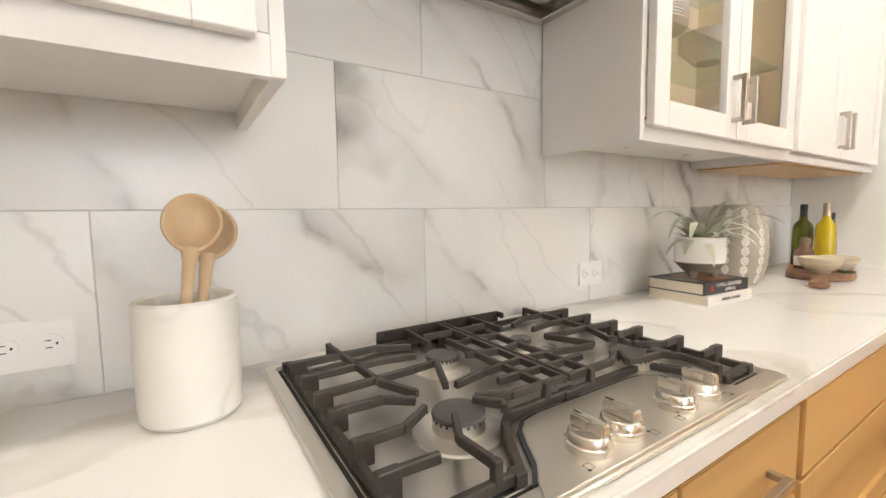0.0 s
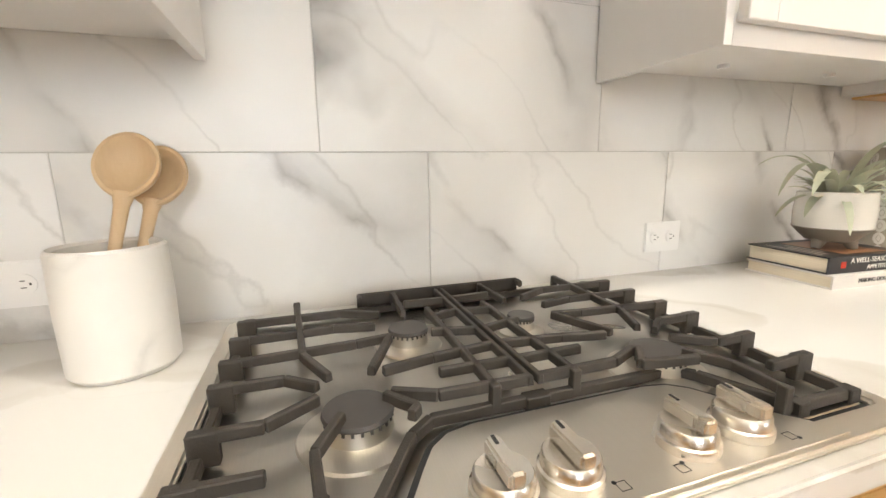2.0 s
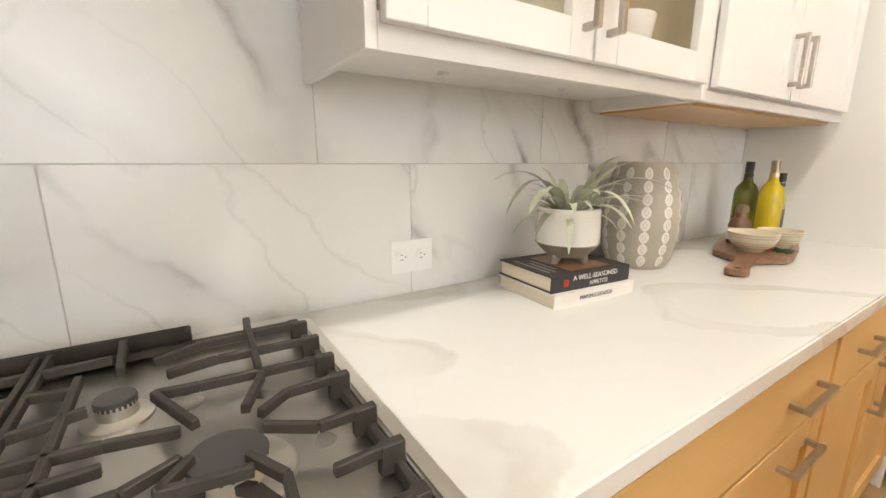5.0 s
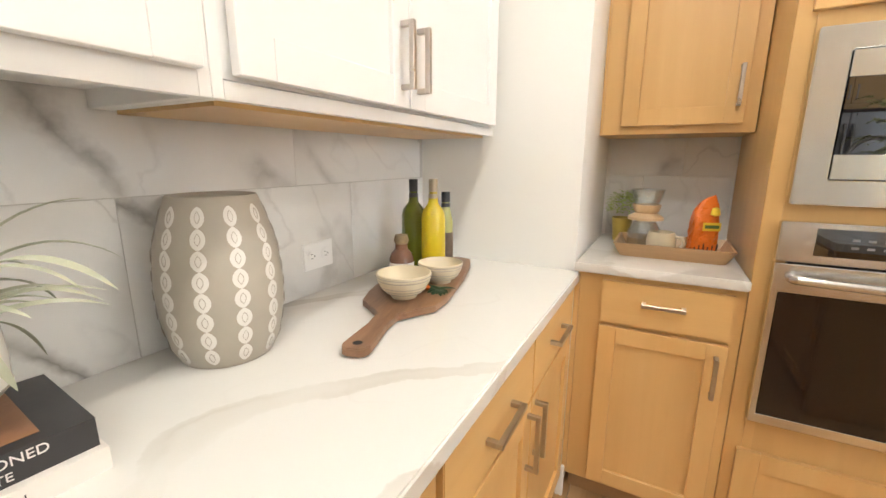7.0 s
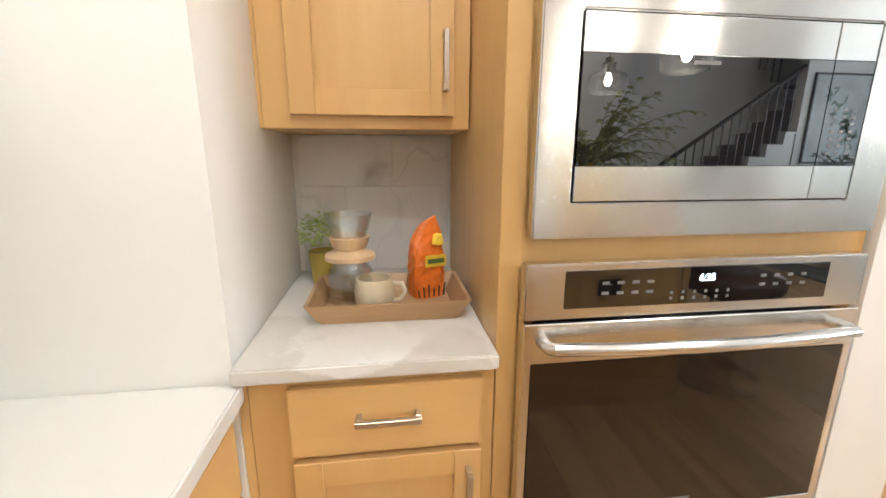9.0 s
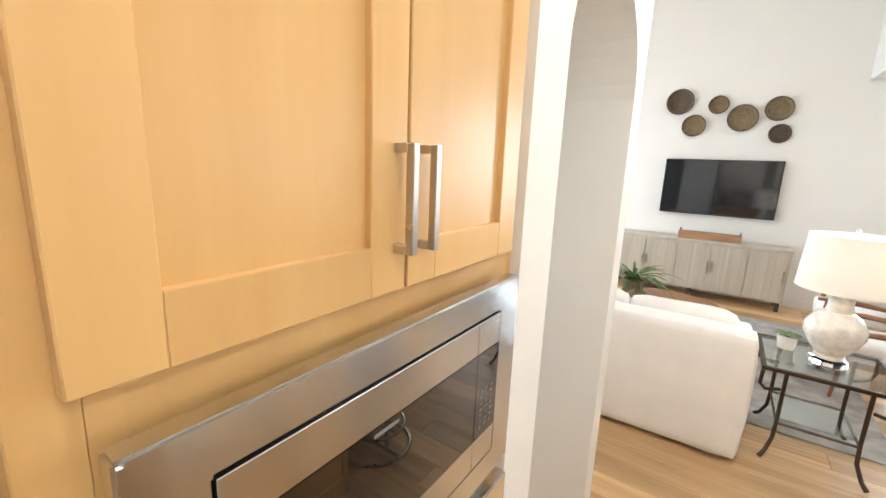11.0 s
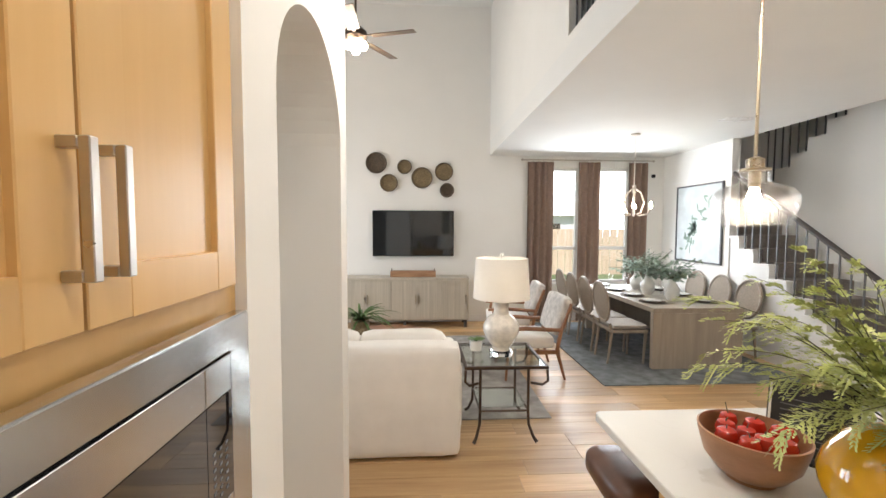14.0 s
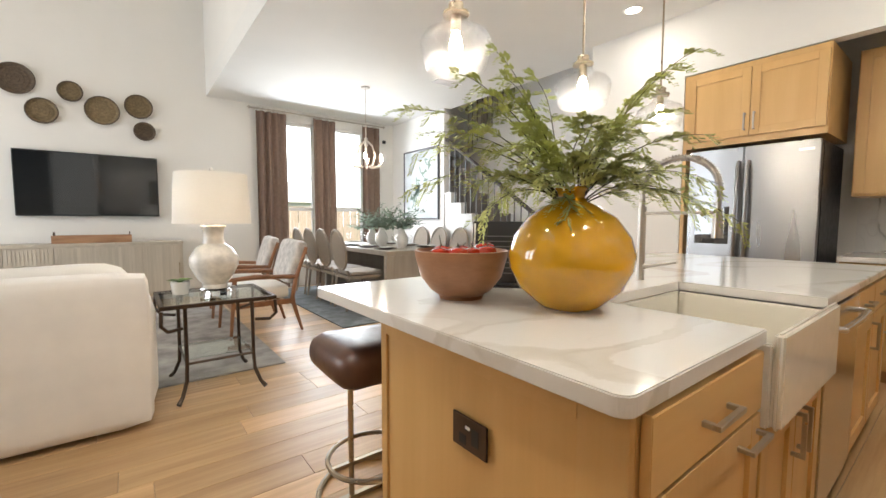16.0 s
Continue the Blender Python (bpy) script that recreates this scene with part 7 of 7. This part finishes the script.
def fern_arrangement(x, y, z):
    t = thing("fern_branches", x, y, z, 0, "loose feathery green branches spreading from the amber vase", "plant")
    r2 = random.Random(4)
    # heading, reach, rise of the tip
    tips = [(322, 0.52, 0.27), (316, 0.50, 0.02), (330, 0.46, 0.12), (326, 0.34, 0.36), (305, 0.44, 0.2), (338, 0.3, -0.06), (142, 0.40, 0.03), (134, 0.36, 0.16), (150, 0.30, 0.26), (120, 0.34, -0.04), (160, 0.26, 0.06), (138, 0.24, 0.36), (128, 0.44, -0.08), (318, 0.22, 0.44), (340, 0.2, 0.34)]
    for k in range(24):
        a = k * 137.5 + 20
        front = math.cos(radians(a - 52)) > 0.5
        tips.append((a, r2.uniform(0.10, 0.2) if front else r2.uniform(0.10, 0.32), r2.uniform(-0.10, 0.24) if front else r2.uniform(0.02, 0.44)))
    for deg, reach, rise in tips:
        a = radians(deg)
        d = Vector((math.cos(a), math.sin(a), 0))
        across = Vector((-d.y, d.x, 0))
        n = 16
        bend = r2.uniform(-0.07, 0.07)
        pts = []
        for k in range(n + 1):
            u = k / n
            pts.append(d * (0.012 + reach * u ** 1.12) + across * (bend * u * u + 0.008 * math.sin(9 * u + a)) + Vector((0, 0, -0.05 + (rise + 0.05) * u + (0.10 + 0.25 * reach) * u * (1 - u) * 1.6)))
        stem = part("branch", tube(pts, [0.0026 * (1 - 0.72 * k / n) for k in range(n + 1)], 5), "stem", t, smooth=True)
        bm = bmesh.new()
        for k in range(4, n + 1):
            fw = (pts[k] - pts[k - 1]).normalized()
            flat = fw.cross(Vector((0, 0, 1)))
            flat = flat.normalized() if flat.length > 0.05 else across
            for s in (-1, 1):
                if r2.random() < 0.22:
                    continue
                tilt = r2.uniform(-0.7, 0.45)
                out = (flat * s * r2.uniform(0.5, 1.0) + fw * r2.uniform(0.5, 1.1) + Vector((0, 0, tilt))).normalized()
                L = r2.uniform(0.04, 0.125) * (1.2 - 0.6 * k / n)
                m = max(5, int(L / 0.0066))
                for q_i in range(1, m + 1):
                    w = q_i / m
                    q = pts[k] + out * L * w + Vector((0, 0, -0.45 * L * w * w))
                    for s2 in (-1, 1):
                        o2 = (out.cross(Vector((0, 0, 1))) * s2 + out * 0.75 + Vector((0, 0, r2.uniform(-0.5, 0.4)))).normalized()
                        l2 = r2.uniform(0.013, 0.021) * (1.1 - 0.4 * w)
                        w2 = out * 0.0052
                        bm.faces.new([bm.verts.new(q - w2), bm.verts.new(q + o2 * l2 * 0.6 - w2 * 1.3), bm.verts.new(q + o2 * l2), bm.verts.new(q + o2 * l2 * 0.6 + w2 * 1.3)])
        part("foliage", bm, "fern", stem)
    return t


fern_arrangement(1.050, -2.064, CT + 0.345)
wb = tagged(part("wooden_fruit_bowl", lathe([(0, 0), (0.075, 0), (0.078, 0.012), (0.105, 0.03), (0.14, 0.075), (0.158, 0.14), (0.162, 0.165), (0.156, 0.167), (0.150, 0.145), (0.13, 0.08), (0.095, 0.04), (0, 0.028)], 56), "bowlwood", None, smooth=True), "turned brown wooden bowl of tomatoes", "bowl")
wb.matrix_basis = pose(1.222, -2.385, CT)
TP = [(0, 0.004), (0.016, 0.0), (0.032, 0.012), (0.036, 0.03), (0.028, 0.05), (0.012, 0.057), (0, 0.054)]
for k, (dx, dy, dz, s) in enumerate(((0.0, 0.06, 0.115, 1.1), (0.09, 0.0, 0.12, 1.0), (0.04, -0.07, 0.115, 0.95), (-0.06, -0.06, 0.118, 1.0), (-0.085, 0.03, 0.125, 1.15), (0.02, 0.0, 0.125, 0.9), (-0.03, 0.1, 0.13, 0.95), (0.07, 0.075, 0.13, 0.9), (0.0, -0.11, 0.128, 0.85), (-0.03, 0.0, 0.08, 1.0), (0.05, 0.03, 0.07, 1.0), (0.02, -0.04, 0.05, 1.0))):
    t = thing("tomato", 1.222 + dx, -2.385 + dy, CT + dz, 37 * k, "ripe glossy red tomato in the wooden bowl", "tomato", "tomatoes")
    part("fruit", lathe([(r * s, z * s) for r, z in TP], 24), "tomato", t, smooth=True)
    part("stalk", tube([(0, 0, 0.052 * s), (0.004, 0, 0.062 * s), (0.01, 0.003, (0.07 if k not in (4, 8) else 0.10) * s)], [0.0025, 0.002, 0.0015], 6), "stem", t)
ez = thing("recipe_stand", 0.93, -2.47, CT, 130, "black recipe stand with a pale edge behind the bowl", "stand")
part("board", turned(boxes((-0.13, 0.13, -0.008, 0.008, 0.012, 0.27)), pose(0, 0, 0, -14)), "black", ez, "", 0.003)
part("page", turned(boxes((-0.125, -0.117, -0.0105, -0.0085, 0.02, 0.26)), pose(0, 0, 0, -14)), "print_white", ez)
part("ledge", boxes((-0.13, 0.13, -0.05, 0.0, 0.0, 0.012)), "black", ez, "", 0.002)
part("text_lines", turned(boxes(*[(-0.09, 0.09 - 0.03 * (k % 3), -0.0095, -0.0085, 0.05 + 0.022 * k, 0.054 + 0.022 * k) for k in range(8)]), pose(0, 0, 0, -14)), "panel_grey", ez)

# wall tiles
wall = bpy.data.objects["wall_north"]
TH, TW = 0.3125, 0.631
made = {}


def tile_mesh(w, h):
    key = (round(w, 3), round(h, 3))
    if key not in made:
        bm = boxes((0, w, 0, 0.0055, 0, h))
        bmesh.ops.bevel(bm, geom=list(bm.edges), offset=0.0008, segments=1, affect="EDGES")
        me = bpy.data.meshes.new("tile")
        bm.to_mesh(me)
        bm.free()
        me.materials.append(M["tile"])
        made[key] = me
    return made[key]


fixed("grout_bed", boxes((-1.0, STUB, 0.002, 0.0058, CT, 2.2)), "grout", "pale grey grout behind the wall tiles", "grout")
for r in range(4):
    z0 = 0.909 + r * TH
    shift = 0.393 if r % 2 == 0 else 0.180
    for k in range(-3, 5):
        x0, x1 = shift + (k - 1) * TW, shift + k * TW
        x0, x1 = max(x0, -1.0), min(x1, STUB)
        if x1 - x0 < 0.02:
            continue
        o = new("tile", tile_mesh(x1 - x0 - 0.002, TH - 0.002))
        o.parent = wall
        o.matrix_basis = pose(x0 + 0.001, 0.0, z0 + 0.001)
east = bpy.data.objects["wall_east"]
for r in range(2):
    for a, b in (((-1.11, -0.93), (-0.926, -0.634)) if r else ((-1.11, -0.78), (-0.776, -0.634))):
        z0 = 0.946 + r * 0.28
        o = new("tile", tile_mesh(b - a, 0.277 if r == 0 else 0.157))
        o.parent = east
        o.matrix_basis = pose(3.3535, b, z0, 0, 0, -90)

# floor boards
floor = bpy.data.objects["floor_base"]
rng = random.Random(12)
PWID = 0.19
planks = {}
y = BACK
row = 0
while y < -0.6:
    x = -2.85 - rng.uniform(0, 1.8)
    while x < 4.2:
        L = rng.choice((1.2, 1.6, 2.0, 2.2))
        if L not in planks:
            bm = boxes((0, L - 0.002, 0, PWID - 0.002, -0.012, 0))
            bmesh.ops.bevel(bm, geom=[e for e in bm.edges if all(v.co.z > -0.001 for v in e.verts)], offset=0.0015, segments=1, affect="EDGES")
            me = bpy.data.meshes.new("plank")
            bm.to_mesh(me)
            bm.free()
            me.materials.append(M["oak"])
            planks[L] = me
        o = new("plank", planks[L])
        o.parent = floor
        o.matrix_basis = pose(x, y, 0)
        x += L
    y += PWID
